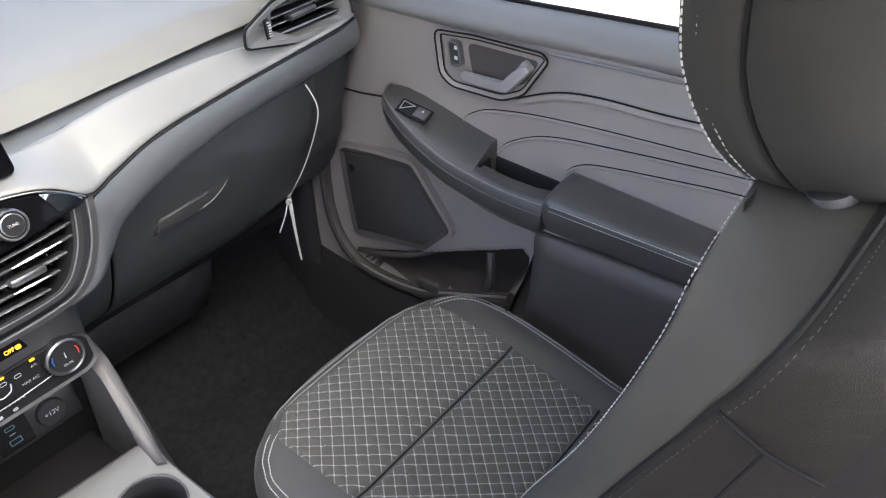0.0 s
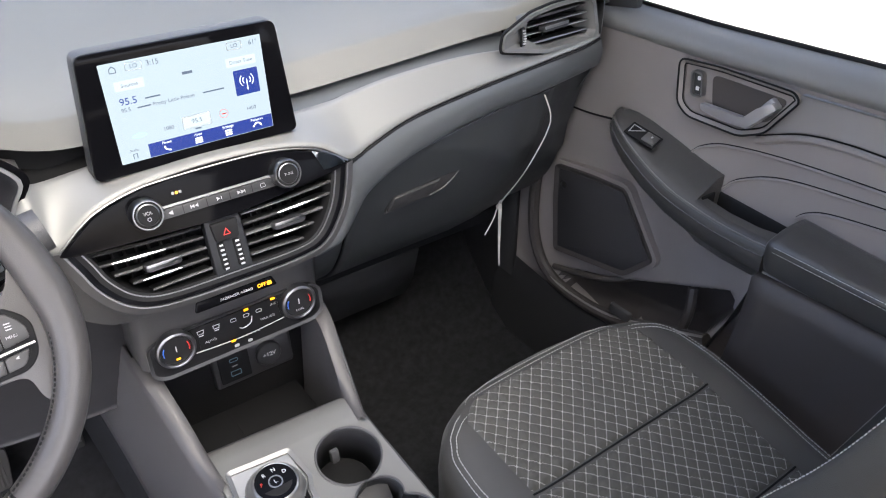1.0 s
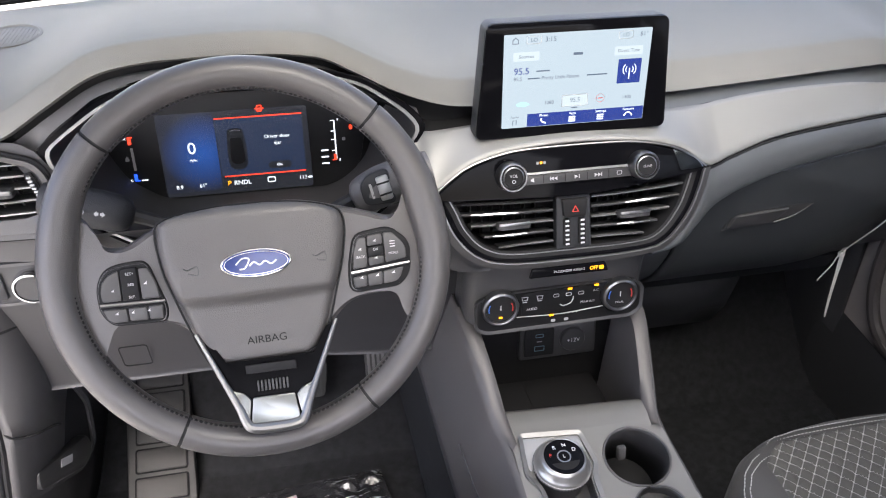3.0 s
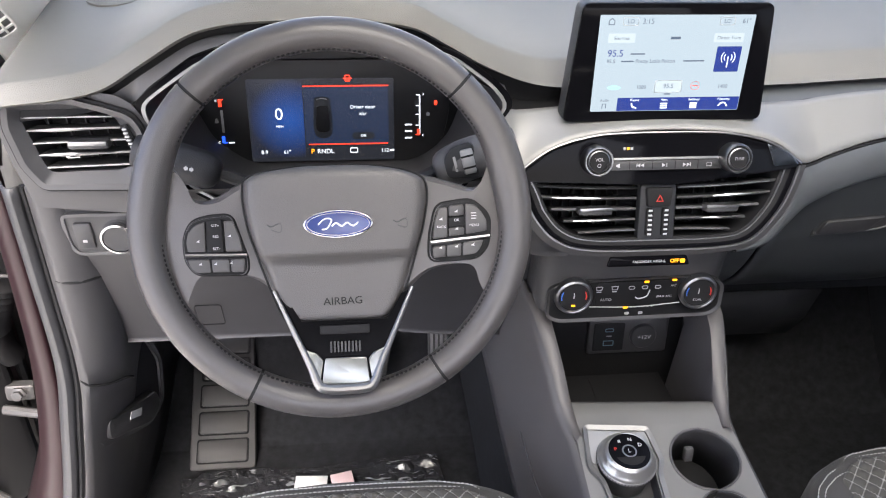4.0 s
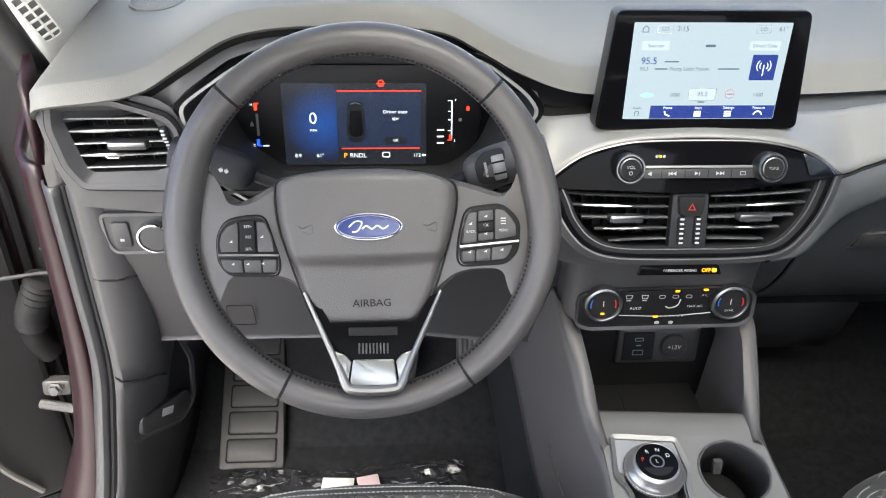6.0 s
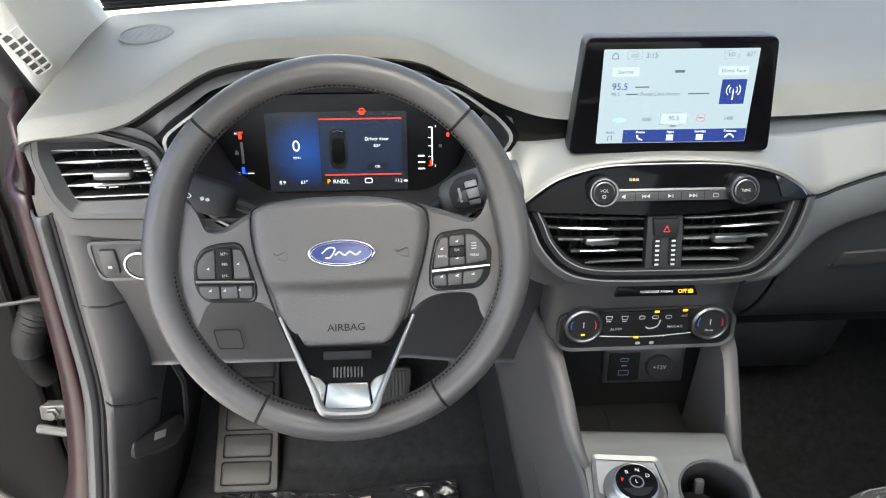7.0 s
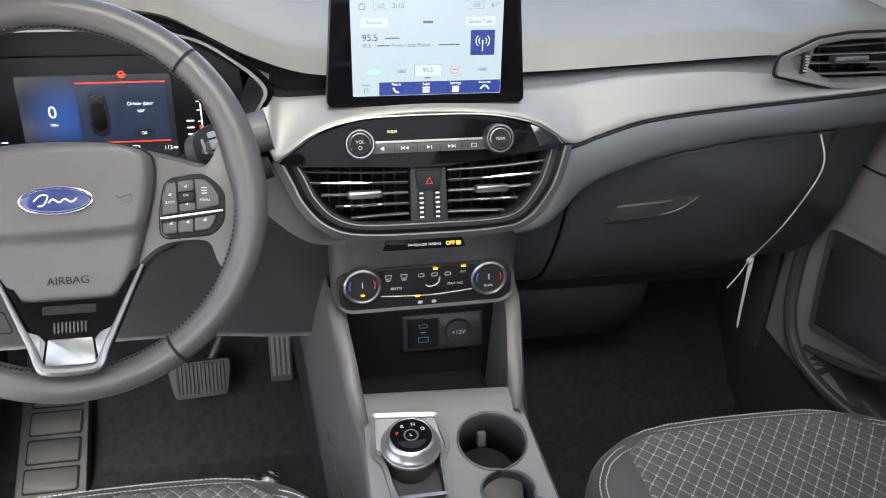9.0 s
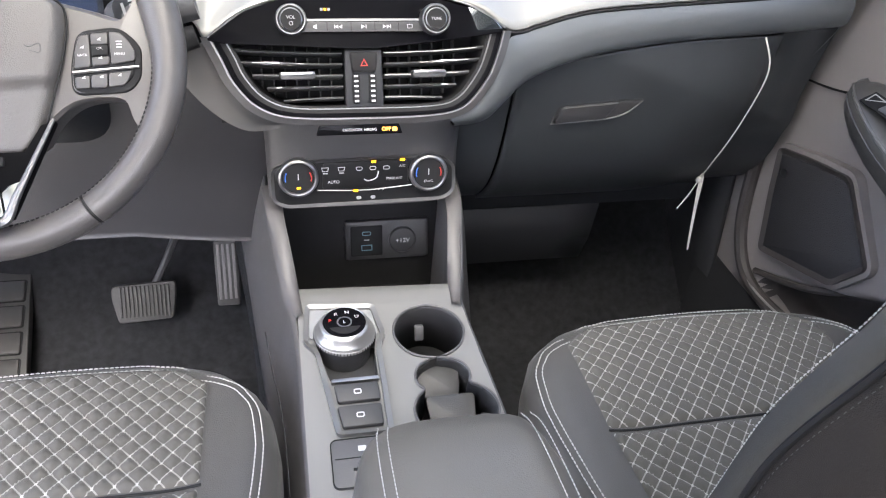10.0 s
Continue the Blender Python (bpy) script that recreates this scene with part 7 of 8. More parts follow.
def cushion(cx, seat):
    ys = list(np.linspace(-0.62, -0.24, 14)) + list(np.linspace(-0.22, -0.09, 14)) + [-0.082, -0.075, -0.069, -0.064, -0.061]
    rows = []
    for y in ys:
        hw = ramp(y, HW)
        lo = hw + (0.03 if y < -0.3 else 0.004)
        nose = max(0, (y + 0.12) / 0.06)
        row = [Vector((cx - lo, y, 0.40)), Vector((cx - lo, y, 0.50)), Vector((cx - lo + 0.002, y, 0.58)), Vector((cx - hw - 0.003, y, 0.635))]
        for k in range(29):
            q = -1 + 2 * k / 28
            x = q * hw
            ed = (1 - abs(q)) * hw
            drop = 0.014 * max(0, 1 - ed / 0.014) ** 2
            row.append(Vector((cx + x, y, cushion_z(x, y) - drop)))
        row += [Vector((cx + hw + 0.003, y, 0.635)), Vector((cx + lo - 0.002, y, 0.58)), Vector((cx + lo, y, 0.50)), Vector((cx + lo, y, 0.40))]
        rows.append(row)
    last = rows[-1]
    rows.append([p + Vector((0, 0.006, -0.008)) for p in last])
    rows.append([Vector((cx + (p.x - cx) * 1.0, -0.053, min(p.z, 0.61))) for p in last])
    rows.append([Vector((cx + (p.x - cx) * 1.3, -0.06, min(p.z, 0.54))) for p in last])
    rows.append([Vector((cx + (p.x - cx) * 1.5, -0.075, 0.44)) for p in last])
    part("cushion", grid(rows), VINYL, seat, "charcoal cloth cushion", angle=75)
    # double rows of stitches round the front edge
    for d in (0.013, 0.0205):
        line = []
        ys2 = list(np.linspace(-0.60, -0.16, 40)) + list(np.linspace(-0.158, -0.085, 24))
        for y in ys2:
            hw = ramp(y, HW) - d
            line.append(Vector((cx - hw, y - d * max(0, (y + 0.16) / 0.08), cushion_z(-hw, y) + 0.0004 - 0.014 * max(0, 1 - d / 0.014) ** 2)))
        y0 = line[-1].y
        left = line[-1].x - cx
        arc = []
        for k in range(1, 30):
            x = left + (-2 * left) * k / 30
            y = -0.064 - d * 0.85 - 0.35 * max(0, abs(x) - 0.075) ** 1.35
            y = min(y, -0.064 - d)
            arc.append(Vector((cx + x, max(y, y0) if abs(x) > 0.12 else y, cushion_z(x, -0.085) - 0.001)))
        mir = [Vector((2 * cx - p.x, p.y, p.z)) for p in reversed(line)]
        full = smooth_line((line + arc + mir)[::2], 3)
        part("stitching", stitches(full, 0.0040, 0.0014, 0.0009), THREAD, seat, "pale double stitching")
    # three quilted panels
    for j, (y0, y1) in enumerate(((-0.088, -0.256), (-0.260, -0.412), (-0.416, -0.60))):
        ny, nx = int(abs(y1 - y0) / 0.0028), 118
        bm = bmesh.new()
        uv = bm.loops.layers.uv.new("UVMap")
        vs = []
        for i in range(ny + 1):
            y = y0 + (y1 - y0) * i / ny
            half = min(0.168, ramp(y, HW) - 0.042) if y > -0.13 else ramp(y, [(-0.6, 0.136), (-0.45, 0.149), (-0.35, 0.159), (-0.25, 0.167), (-0.13, 0.168)])
            row = []
            for k in range(nx + 1):
                q = -1 + 2 * k / nx
                x = q * half
                e = min(1, min(i, ny - i) * 0.0028 / 0.012, (1 - abs(q)) * half / 0.008)
                a = abs((x / QW + y / QH) % 1 - 0.5)
                b = abs((x / QW - y / QH) % 1 - 0.5)
                puff = 0.0044 * (1 - (2 * max(a, b)) ** 4)
                z = cushion_z(x, y) - 0.0035 + (0.0052 + puff) * math.sqrt(max(0, 1 - (1 - e) ** 2))
                row.append((bm.verts.new((cx + x, y, z)), (x, y)))
            vs.append(row)
        for i in range(ny):
            for k in range(nx):
                f = bm.faces.new((vs[i][k][0], vs[i][k + 1][0], vs[i + 1][k + 1][0], vs[i + 1][k][0]))
                for lp, c in zip(f.loops, (vs[i][k][1], vs[i][k + 1][1], vs[i + 1][k + 1][1], vs[i + 1][k][1])):
                    lp[uv].uv = c
        part("quilted_panel", bm, QUILT, seat, "quilted cloth with a pale lattice", angle=80)
    for y in (-0.258, -0.414):
        half = 0.167 if y > -0.3 else 0.152
        part("panel_seam", tube([(cx + x, y, cushion_z(x, y) + 0.0002) for x in np.linspace(-half, half, 24)], 0.0015, 6), BLACK, seat, "dark sewn groove")
    part("base", box(Plane((cx, -0.36, FLOOR + 0.0), (0, 1, 0)), 0.36, 0.46, 0.12, 0, 0, 0, 0.02), BLACK, seat, "black seat base")


def backrest(cx, seat):
    def yf(z):
        return ramp(z, [(0.6, -0.420), (0.842, -0.490), (0.894, -0.504), (0.927, -0.515), (0.958, -0.529), (0.985, -0.542), (1.008, -0.5535), (1.057, -0.574), (1.10, -0.588), (1.144, -0.602), (1.183, -0.614), (1.21, -0.622)])

    def seam_depth(z):
        return ramp(z, [(0.6, 0.030), (0.88, 0.030), (0.95, 0.031), (1.015, 0.031), (1.06, 0.032), (1.10, 0.037), (1.14, 0.043), (1.17, 0.053), (1.204, 0.064)])

    def lead_back(z):
        return ramp(z, [(0.6, 0.002), (1.11, 0.002), (1.15, 0.0), (1.17, -0.005), (1.19, -0.010), (1.204, -0.013)])
    rows = []
    zs = list(np.linspace(0.60, 1.08, 15)) + [1.11, 1.14, 1.16, 1.172, 1.182, 1.190, 1.197, 1.204]
    edge, seam2 = [], []
    for z in zs:
        hw = ramp(z, [(0.6, 0.20), (0.75, 0.209), (0.9, 0.211), (1.05, 0.209), (1.11, 0.205), (1.15, 0.192), (1.17, 0.178), (1.18, 0.162), (1.188, 0.140), (1.196, 0.120), (1.204, 0.10)])
        th = ramp(z, [(0.6, 0.14), (1.0, 0.13), (1.15, 0.125), (1.19, 0.120), (1.204, 0.112)])
        sd = seam_depth(z)
        pull = lead_back(z)
        cav = ramp(z, [(0.6, 0.03), (1.0, 0.034), (1.15, 0.012), (1.204, 0.0)])
        hs = ramp(z, [(0.6, 0.205), (0.9, 0.221), (1.17, 0.221), (1.19, 0.217), (1.204, 0.203)])
        half = [(0.0, -cav), (0.06, -cav), (0.12, -cav * 0.9), (0.62 * hw, -cav * 0.72), (0.80 * hw, -cav * 0.2), (hw - 0.010, 0.004), (hw, 0.0), (hw + 0.2 * (hs - hw) + 0.004, -0.012), (hs + 0.004, -sd + 0.006), (hs + 0.0005, -sd), (hs + 0.002, -sd - 0.006), (hs - 0.005, -sd - 0.026), (hs - 0.03, -th + 0.008), (0.5 * hw, -th), (0.0, -th)]
        loop = [Vector((cx - a, yf(z) + b - pull, z)) for a, b in half]
        loop += [Vector((cx + a, yf(z) + b - pull, z)) for a, b in reversed(half[1:-1])]
        edge.append(Vector((cx - hw + 0.003, yf(z) + 0.0035 - pull, z)))
        seam2.append(Vector((cx - hs - 0.0022, yf(z) - sd - pull, z)))
        rows.append(loop)
    bm = grid(rows, True)
    bm.verts.ensure_lookup_table()
    n = len(rows[0])
    top = [bm.verts[len(rows) * n - n + k] for k in range(n)]
    bm.faces.new(top[:10] + top[n - 9:])
    bm.faces.new(top[9:n - 8]).material_index = 1
    for k, fc in enumerate(list(bm.faces)[:-2]):
        if 9 <= k % n < n - 9:
            fc.material_index = 1
    part("backrest", bm, FABRIC, seat, "charcoal cloth backrest", angle=70).data.materials.append(FLANK)
    for s in (0, 1):
        f = (lambda p: p) if s == 0 else (lambda p: Vector((2 * cx - p.x, p.y, p.z)))
        ed = smooth_line([f(p) for p in edge], 4)
        part("stitching", stitches([p + Vector((0.003 if s == 0 else -0.003, 0.0012, 0)) for p in ed], 0.0026, 0.0016, 0.00055, lift=(0, 0.0004, 0)), THREAD, seat, "pale edge stitching")
        sm = smooth_line([f(p) for p in seam2 + [Vector((cx - 0.165, -0.674, 1.2055)), Vector((cx - 0.08, -0.677, 1.2055)), Vector((cx, -0.678, 1.2055))]], 4)
        part("side_seam", tube(sm, 0.0024, 6), BLACK, seat, "dark piped seam")
        part("seam_stitching", stitches([p + Vector((-0.0005 if s == 0 else 0.0005, -0.007, 0)) for p in sm], 0.003, 0.003, 0.00035), KICK, seat)
    # cross seam on the bolster's flank
    k = 16
    part("flank_seam", tube(smooth_line([seam2[k], seam2[k] + Vector((0.004, -0.03, -0.018)), seam2[k] + Vector((0.02, -0.06, -0.038))], 5), 0.0018, 6), BLACK, seat)
    part("flank_seam", tube(smooth_line([seam2[k] + Vector((0.004, -0.030, -0.018)), seam2[k] + Vector((0.002, -0.018, -0.055)), seam2[k] + Vector((0.0, -0.004, -0.10))], 5), 0.0014, 6), BLACK, seat)
    # headrest
    hr = []
    lead, back2 = [], []
    for z, hw in ((1.168, 0.030), (1.173, 0.043), (1.181, 0.057), (1.196, 0.080), (1.210, 0.096), (1.228, 0.110), (1.250, 0.120), (1.270, 0.126), (1.290, 0.132), (1.322, 0.142), (1.36, 0.146), (1.395, 0.144), (1.42, 0.136), (1.436, 0.118), (1.443, 0.09)):
        y0 = -0.548 - 0.05 * max(0, (1.29 - z) / 0.11) ** 1.5 - 0.02 * max(0, z - 1.38) / 0.06
        th = 0.115 * min(1.0, 0.45 + hw / 0.2)
        half = [(0.0, 0.008), (0.5 * hw, 0.006), (0.82 * hw, 0.002), (0.95 * hw, -0.006), (hw, -0.018), (hw + 0.001, -0.030), (hw, -0.041), (hw - 0.006, -0.044), (hw, -0.048), (hw - 0.012, -0.085), (0.7 * hw, -th), (0, -th - 0.005)]
        loop = [Vector((cx - a, y0 + b, z)) for a, b in half] + [Vector((cx + a, y0 + b, z)) for a, b in reversed(half[1:-1])]
        lead.append(Vector((cx - hw * 0.985 - 0.001, y0 - 0.010, z)))
        back2.append(Vector((cx - hw + 0.004, y0 - 0.044, z)))
        hr.append(loop)
    bm = grid(hr, True)
    bm.verts.ensure_lookup_table()
    n = len(hr[0])
    bm.faces.new([bm.verts[k] for k in range(n)][::-1])
    bm.faces.new([bm.verts[(len(hr) - 1) * n + k] for k in range(n)])
    h = part("headrest", bm, HEADREST, seat, "padded cloth headrest", angle=75)
    for s in (0, 1):
        f = (lambda p: p) if s == 0 else (lambda p: Vector((2 * cx - p.x, p.y, p.z)))
        ln = smooth_line([f(p) for p in lead], 4)
        for off in (0.0, -0.009):
            part("stitching", stitches([p + Vector((0, off, 0)) for p in ln], 0.0036, 0.0020, 0.0008, lift=(0, 0, 0)), THREAD, h, "pale double stitching")
        part("headrest_seam", tube(smooth_line([f(p) for p in back2], 4), 0.002, 6), BLACK, h)
    for s in (-1, 1):
        g = Plane((cx + s * 0.074, -0.647, 1.194), (0, 1, -0.2))
        gd = part("post_guide", plate(g, disc(0.026, 28, 0, 0, 0.016), 0.016, 0.0, 0.006), DARK, seat, "black post guide with a release button")
        part("release_button", box(g, 0.012, 0.018, 0.01, s * -0.022, -0.004, 0.006, 0.003), PLASTIC, gd)
        part("post", tube([g.at(0, 0, 0.0), Vector((cx + s * 0.07, -0.625, 1.28))], 0.006, 12), CHROME, seat, "chrome headrest post")


ps = empty("passenger_seat", (0.385, -0.36, FLOOR), "charcoal passenger seat with quilted cushion and pale stitching", "car seat", "front seats")
cushion(0.385, ps)
backrest(0.385, ps)
ds = empty("driver_seat", (-0.362, -0.36, FLOOR), "charcoal driver's seat cushion with quilted cloth", "car seat", "front seats")
cushion(-0.362, ds)
ds.location.y -= 0.009


# ---- passenger door ----
pd = empty("passenger_door", (0.76, -0.2, 0.2), "closed passenger door with grey trim, armrest and speaker", "car door")


POCKET = [(0.225, 0.540), (0.08, 0.590), (-0.03, 0.640), (-0.09, 0.668), (-0.16, 0.70), (-0.175, 0.66), (-0.13, 0.585), (-0.05, 0.543), (0.08, 0.516), (0.20, 0.508)]


def pocket_depth(y, z):
    """Distance from the rim of the door pocket, above zero inside it."""
    inside, near = False, 9.0
    for (y0, z0), (y1, z1) in zip(POCKET, POCKET[1:] + POCKET[:1]):
        if (z0 > z) != (z1 > z) and y < (y1 - y0) * (z - z0) / (z1 - z0) + y0:
            inside = not inside
        dy, dz = y1 - y0, z1 - z0
        t = min(1.0, max(0.0, ((y - y0) * dy + (z - z0) * dz) / (dy * dy + dz * dz)))
        near = min(near, math.hypot(y - y0 - t * dy, z - z0 - t * dz))
    return near if inside else -near


def skin_x(y, z):
    """How far out the door's inner skin lies."""
    x = 0.735 + 0.012 * max(0, (z - 1.06) / 0.05) ** 2 - 0.012 * max(0, (0.86 - z) / 0.3)
    x -= 0.010 * max(0, (y - 0.15) / 0.15)
    # hollow of the door pocket
    return x + 0.055 * min(1.0, max(0.0, pocket_depth(y, z) / 0.016))


def skin(y0, y1, z0, z1, ny, nz, off=0.0):
    return [[Vector((skin_x(y, z) - off, y, z)) for y in np.linspace(y0, y1, ny)] for z in np.linspace(z0, z1, nz)]


bm = grid(skin(0.36, -1.02, 0.30, 1.056, 170, 110))
for f in bm.faces:
    m = f.calc_center_median()
    f.material_index = 1 if pocket_depth(m.y, m.z) > 0.002 else 0
part("skin", bm, DOOR_SKIN, pd, "warm grey grained trim", angle=70).data.materials.append(DOOR_LOW)
# upper sill with a rounded inner edge
rows = []
for dx, z in ((0.0, 1.044), (-0.006, 1.050), (-0.008, 1.057), (-0.004, 1.066), (0.006, 1.074), (0.022, 1.079), (0.050, 1.082), (0.056, 1.070)):
    rows.append([Vector((skin_x(y, 1.05) + dx + 0.0005, y, z + 0.035 * max(0, -y))) for y in np.linspace(0.36, -0.80, 40)])
part("sill", grid(rows), DOOR_TOP, pd, "smooth grey window sill", angle=60)
part("window_seal", tube([(0.785, y, 1.082 + 0.035 * max(0, -y)) for y in np.linspace(0.30, -0.80, 24)], 0.005, 8), BLACK, pd, "black window seal")
part("outer_skin", box(Plane((0.86, -0.22, 0.15), (0, 0, 1), (0, 1, 0)), 1.16, 0.90, 0.02, 0, 0.45, 0, 0.01), PAINT, pd, "burgundy painted outer skin")

# satin wave band behind the handle
wt = smooth_line([(-0.190, 1.046, 0), (-0.30, 1.050, 0), (-0.45, 1.053, 0), (-0.80, 1.058, 0)], 12)
wl = smooth_line([(-0.135, 0.966, 0), (-0.20, 0.992, 0), (-0.265, 1.002, 0), (-0.36, 1.004, 0), (-0.50, 1.010, 0), (-0.80, 1.022, 0)], 8)
wl = [wl[min(len(wl) - 1, round(k * (len(wl) - 1) / (len(wt) - 1)))] for k in range(len(wt))]
rows = []
for s, off in ((0, 0.0), (0.03, 0.006), (0.12, 0.007), (0.5, 0.003), (0.88, 0.006), (0.97, 0.006), (1, 0.0)):
    rows.append([Vector((skin_x(a.x, 1.0) - off, a.x + (b.x - a.x) * s, a.y + (b.y - a.y) * s)) for a, b in zip(wt, wl)])
part("wave_band", grid(rows), DOOR_WAVE, pd, "satin brown-grey wave band", angle=60)
part("bright_line", tube([(skin_x(p.x, 1.0) - 0.0075, p.x, p.y - 0.0005) for p in wt], 0.0016, 6), SATIN_CHROME, pd, "thin bright line")
# black tube drawn as the shadow line under the band
part("wave_shadow", tube([(skin_x(p.x, 1.0) - 0.003, p.x, p.y - 0.002) for p in wl], 0.0012, 6), BLACK, pd)
part("wave_lip", tube([(skin_x(p.x, 1.0) + 0.002, p.x, p.y - 0.0095) for p in wl], 0.0072, 10), DOOR_SKIN, pd, "rounded lip under the band")

# handle pod
DPL = Plane((0.733, 0, 0), (0, 0, 1), (0, 1, 0))
if DPL.n.x > 0:
    DPL = Plane((0.733, 0, 0), (0, 0, 1), (0, -1, 0))
YS = DPL.u.y


def yz(pts):
    q = [(a * YS, b) for a, b in pts]
    return q if YS > 0 else q[::-1]


po = yz(soft_corners([(0.012, 1.040), (0.004, 0.972), (-0.018, 0.957), (-0.112, 0.958), (-0.150, 0.976), (-0.190, 1.036), (-0.180, 1.046), (-0.06, 1.046)], 0.012))
pod_ = part("handle_pod", ring(DPL, po, inset(po, 0.006), 0.010, 0.0, lift=-0.004), DOOR_SKIN, pd, "dark handle surround")
part("pod_back", plate(DPL, inset(po, 0.005), 0.002, 0.0), DOOR_SKIN, pod_)
part("pod_line", tube([DPL.at(a, b, 0.0105) for a, b in inset(po, -0.001)], 0.0016, 6, True), BLACK, pod_)
part("pod_line", tube([DPL.at(a, b, 0.006) for a, b in inset(po, 0.0065)], 0.0012, 6, True), BLACK, pod_)
# thin darker plate: shading of the finger hollow given as colour
hp = yz(soft_corners([(-0.045, 1.030), (-0.055, 0.980), (-0.105, 0.976), (-0.150, 0.990), (-0.172, 1.030)], 0.012))
part("handle_recess", plate(DPL, hp, 0.0015, 0.0018), DOOR_LOW, pod_, "flat plate darkened as the shade of a finger recess")
lv = yz(soft_corners([(-0.042, 0.988), (-0.044, 0.978), (-0.080, 0.974), (-0.128, 0.976), (-0.166, 1.018), (-0.158, 1.026), (-0.138, 1.012), (-0.118, 0.990)], 0.004))
part("lever", plate(DPL, lv, 0.010, 0.010, 0.004), LEVER_GREY, pod_, "satin grey release lever")
part("lever_root", plate(DPL, yz(soft_corners([(-0.118, 0.985), (-0.130, 0.978), (-0.166, 1.018), (-0.150, 1.030)], 0.006)), 0.010, 0.002, 0.003), LEVER_GREY, pod_)
lo_ = yz(soft_corners([(-0.012, 1.030), (-0.034, 1.030), (-0.040, 0.992), (-0.018, 0.990)], 0.008))
part("lock_ring", ring(DPL, lo_, inset(lo_, 0.0032), 0.010, 0.002), BRIGHT_PLATE, pod_, "chrome ringed lock switch")
part("lock_switch", plate(DPL, inset(lo_, 0.002), 0.005, 0.002, 0.001), DARK, pod_)
for z in (1.019, 1.003):
    part("lock_symbol", plate(DPL, rrect(0.006, 0.006, 0.001, 2, -0.026 * YS, z), 0.0004, 0.0071), WHITE_MARK, pod_)

# piping lines on the cloth insert
for pts in (((-0.030, 0.893), (-0.050, 0.912), (-0.097, 0.930), (-0.216, 0.946), (-0.448, 0.959), (-0.80, 0.975)), ((-0.100, 0.860), (-0.125, 0.885), (-0.19, 0.913), (-0.308, 0.928), (-0.505, 0.945), (-0.80, 0.960)), ((-0.225, 0.866), (-0.240, 0.880), (-0.277, 0.893), (-0.395, 0.909), (-0.493, 0.919), (-0.80, 0.938))):
    ln = smooth_line([(skin_x(y, z) - 0.001, y, z) for y, z in pts], 8)
    part("piping", tube(ln, 0.0024, 6), DOOR_SKIN, pd, "raised piped line")
    # thin black tube drawn as the shade along each piped line
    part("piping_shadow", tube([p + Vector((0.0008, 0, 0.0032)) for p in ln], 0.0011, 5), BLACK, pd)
part("upper_seam", tube(smooth_line([(0.728, 0.30, 0.885), (0.730, 0.20, 0.886), (0.731, 0.11, 0.898)], 5), 0.0018, 5), BLACK, pd)

# armrest: switch block, pull cup and pad
def arm_rows(stations):
    rows = []
    for y, xi, zi, zo, deep, xo in stations:
        rows.append([Vector((xo, y, zo)), Vector((xo - 0.02, y, zo + 0.001)), Vector((min(xi + 0.020, xo - 0.014), y, zi + 0.0145)), Vector((xi + 0.0075, y, zi + 0.0120)), Vector((xi + 0.0035, y, zi + 0.0075)), Vector((xi + 0.0005, y, zi - 0.004)), Vector((xi + 0.001, y, zi - deep * 0.7)), Vector((xi + 0.012, y, zi - deep)), Vector((xo, y, zi - deep - 0.03))])
    return rows


def capped(rows):
    bm = grid(rows)
    bm.verts.ensure_lookup_table()
    m = len(rows[0])
    bm.faces.new([bm.verts[k] for k in range(m)][::-1])
    bm.faces.new([bm.verts[(len(rows) - 1) * m + k] for k in range(m)])
    return bm


XO = 0.742
front = [(0.116, 0.722, 0.910, 0.914, 0.006, XO), (0.113, 0.705, 0.912, 0.920, 0.016, XO), (0.104, 0.690, 0.910, 0.922, 0.024, XO), (0.085, 0.679, 0.903, 0.923, 0.030, XO), (0.05, 0.668, 0.888, 0.918, 0.034, XO), (0.0, 0.660, 0.868, 0.906, 0.036, XO), (-0.05, 0.656, 0.852, 0.892, 0.037, XO), (-0.098, 0.654, 0.844, 0.882, 0.038, XO)]
part("switch_block", capped(arm_rows(front)), BLACK_TRIM, pd, "black sloping switch block", angle=60)
rail = [(-0.098, 0.654, 0.844, 0.858, 0.038, 0.694), (-0.15, 0.651, 0.840, 0.853, 0.038, 0.692), (-0.20, 0.649, 0.840, 0.853, 0.038, 0.692), (-0.236, 0.648, 0.842, 0.857, 0.038, 0.694)]
part("pull_rail", capped(arm_rows(rail)), BLACK_TRIM, pd, "pull cup rail", angle=60)
part("cup_floor", grid([[Vector((0.68, -0.09, 0.800)), Vector((0.745, -0.09, 0.800))], [Vector((0.68, -0.24, 0.800)), Vector((0.745, -0.24, 0.800))]]), BLACK, pd, "deep dark pull cup")
part("cup_side", grid([[Vector((0.730, y, 0.800)) for y in (-0.09, -0.24)], [Vector((0.732, -0.09, 0.851)), Vector((0.732, -0.24, 0.843))], [Vector((0.735, -0.09, 0.855)), Vector((0.735, -0.24, 0.847))], [Vector((0.748, -0.09, 0.861)), Vector((0.748, -0.24, 0.853))]]), BLACK, pd, "black outer wall of the cup")
part("cup_wall", box(Plane((0.698, -0.100, 0.832), (0, 0, 1)), 0.03, 0.060, 0.003, 0, 0, 0, 0.001), BLACK, pd)
part("rail_line", tube(smooth_line([(f[1] + 0.0008, f[0], f[2] - 0.003) for f in front[2:] + rail[1:]], 4), 0.0011, 5), PLASTIC, pd)
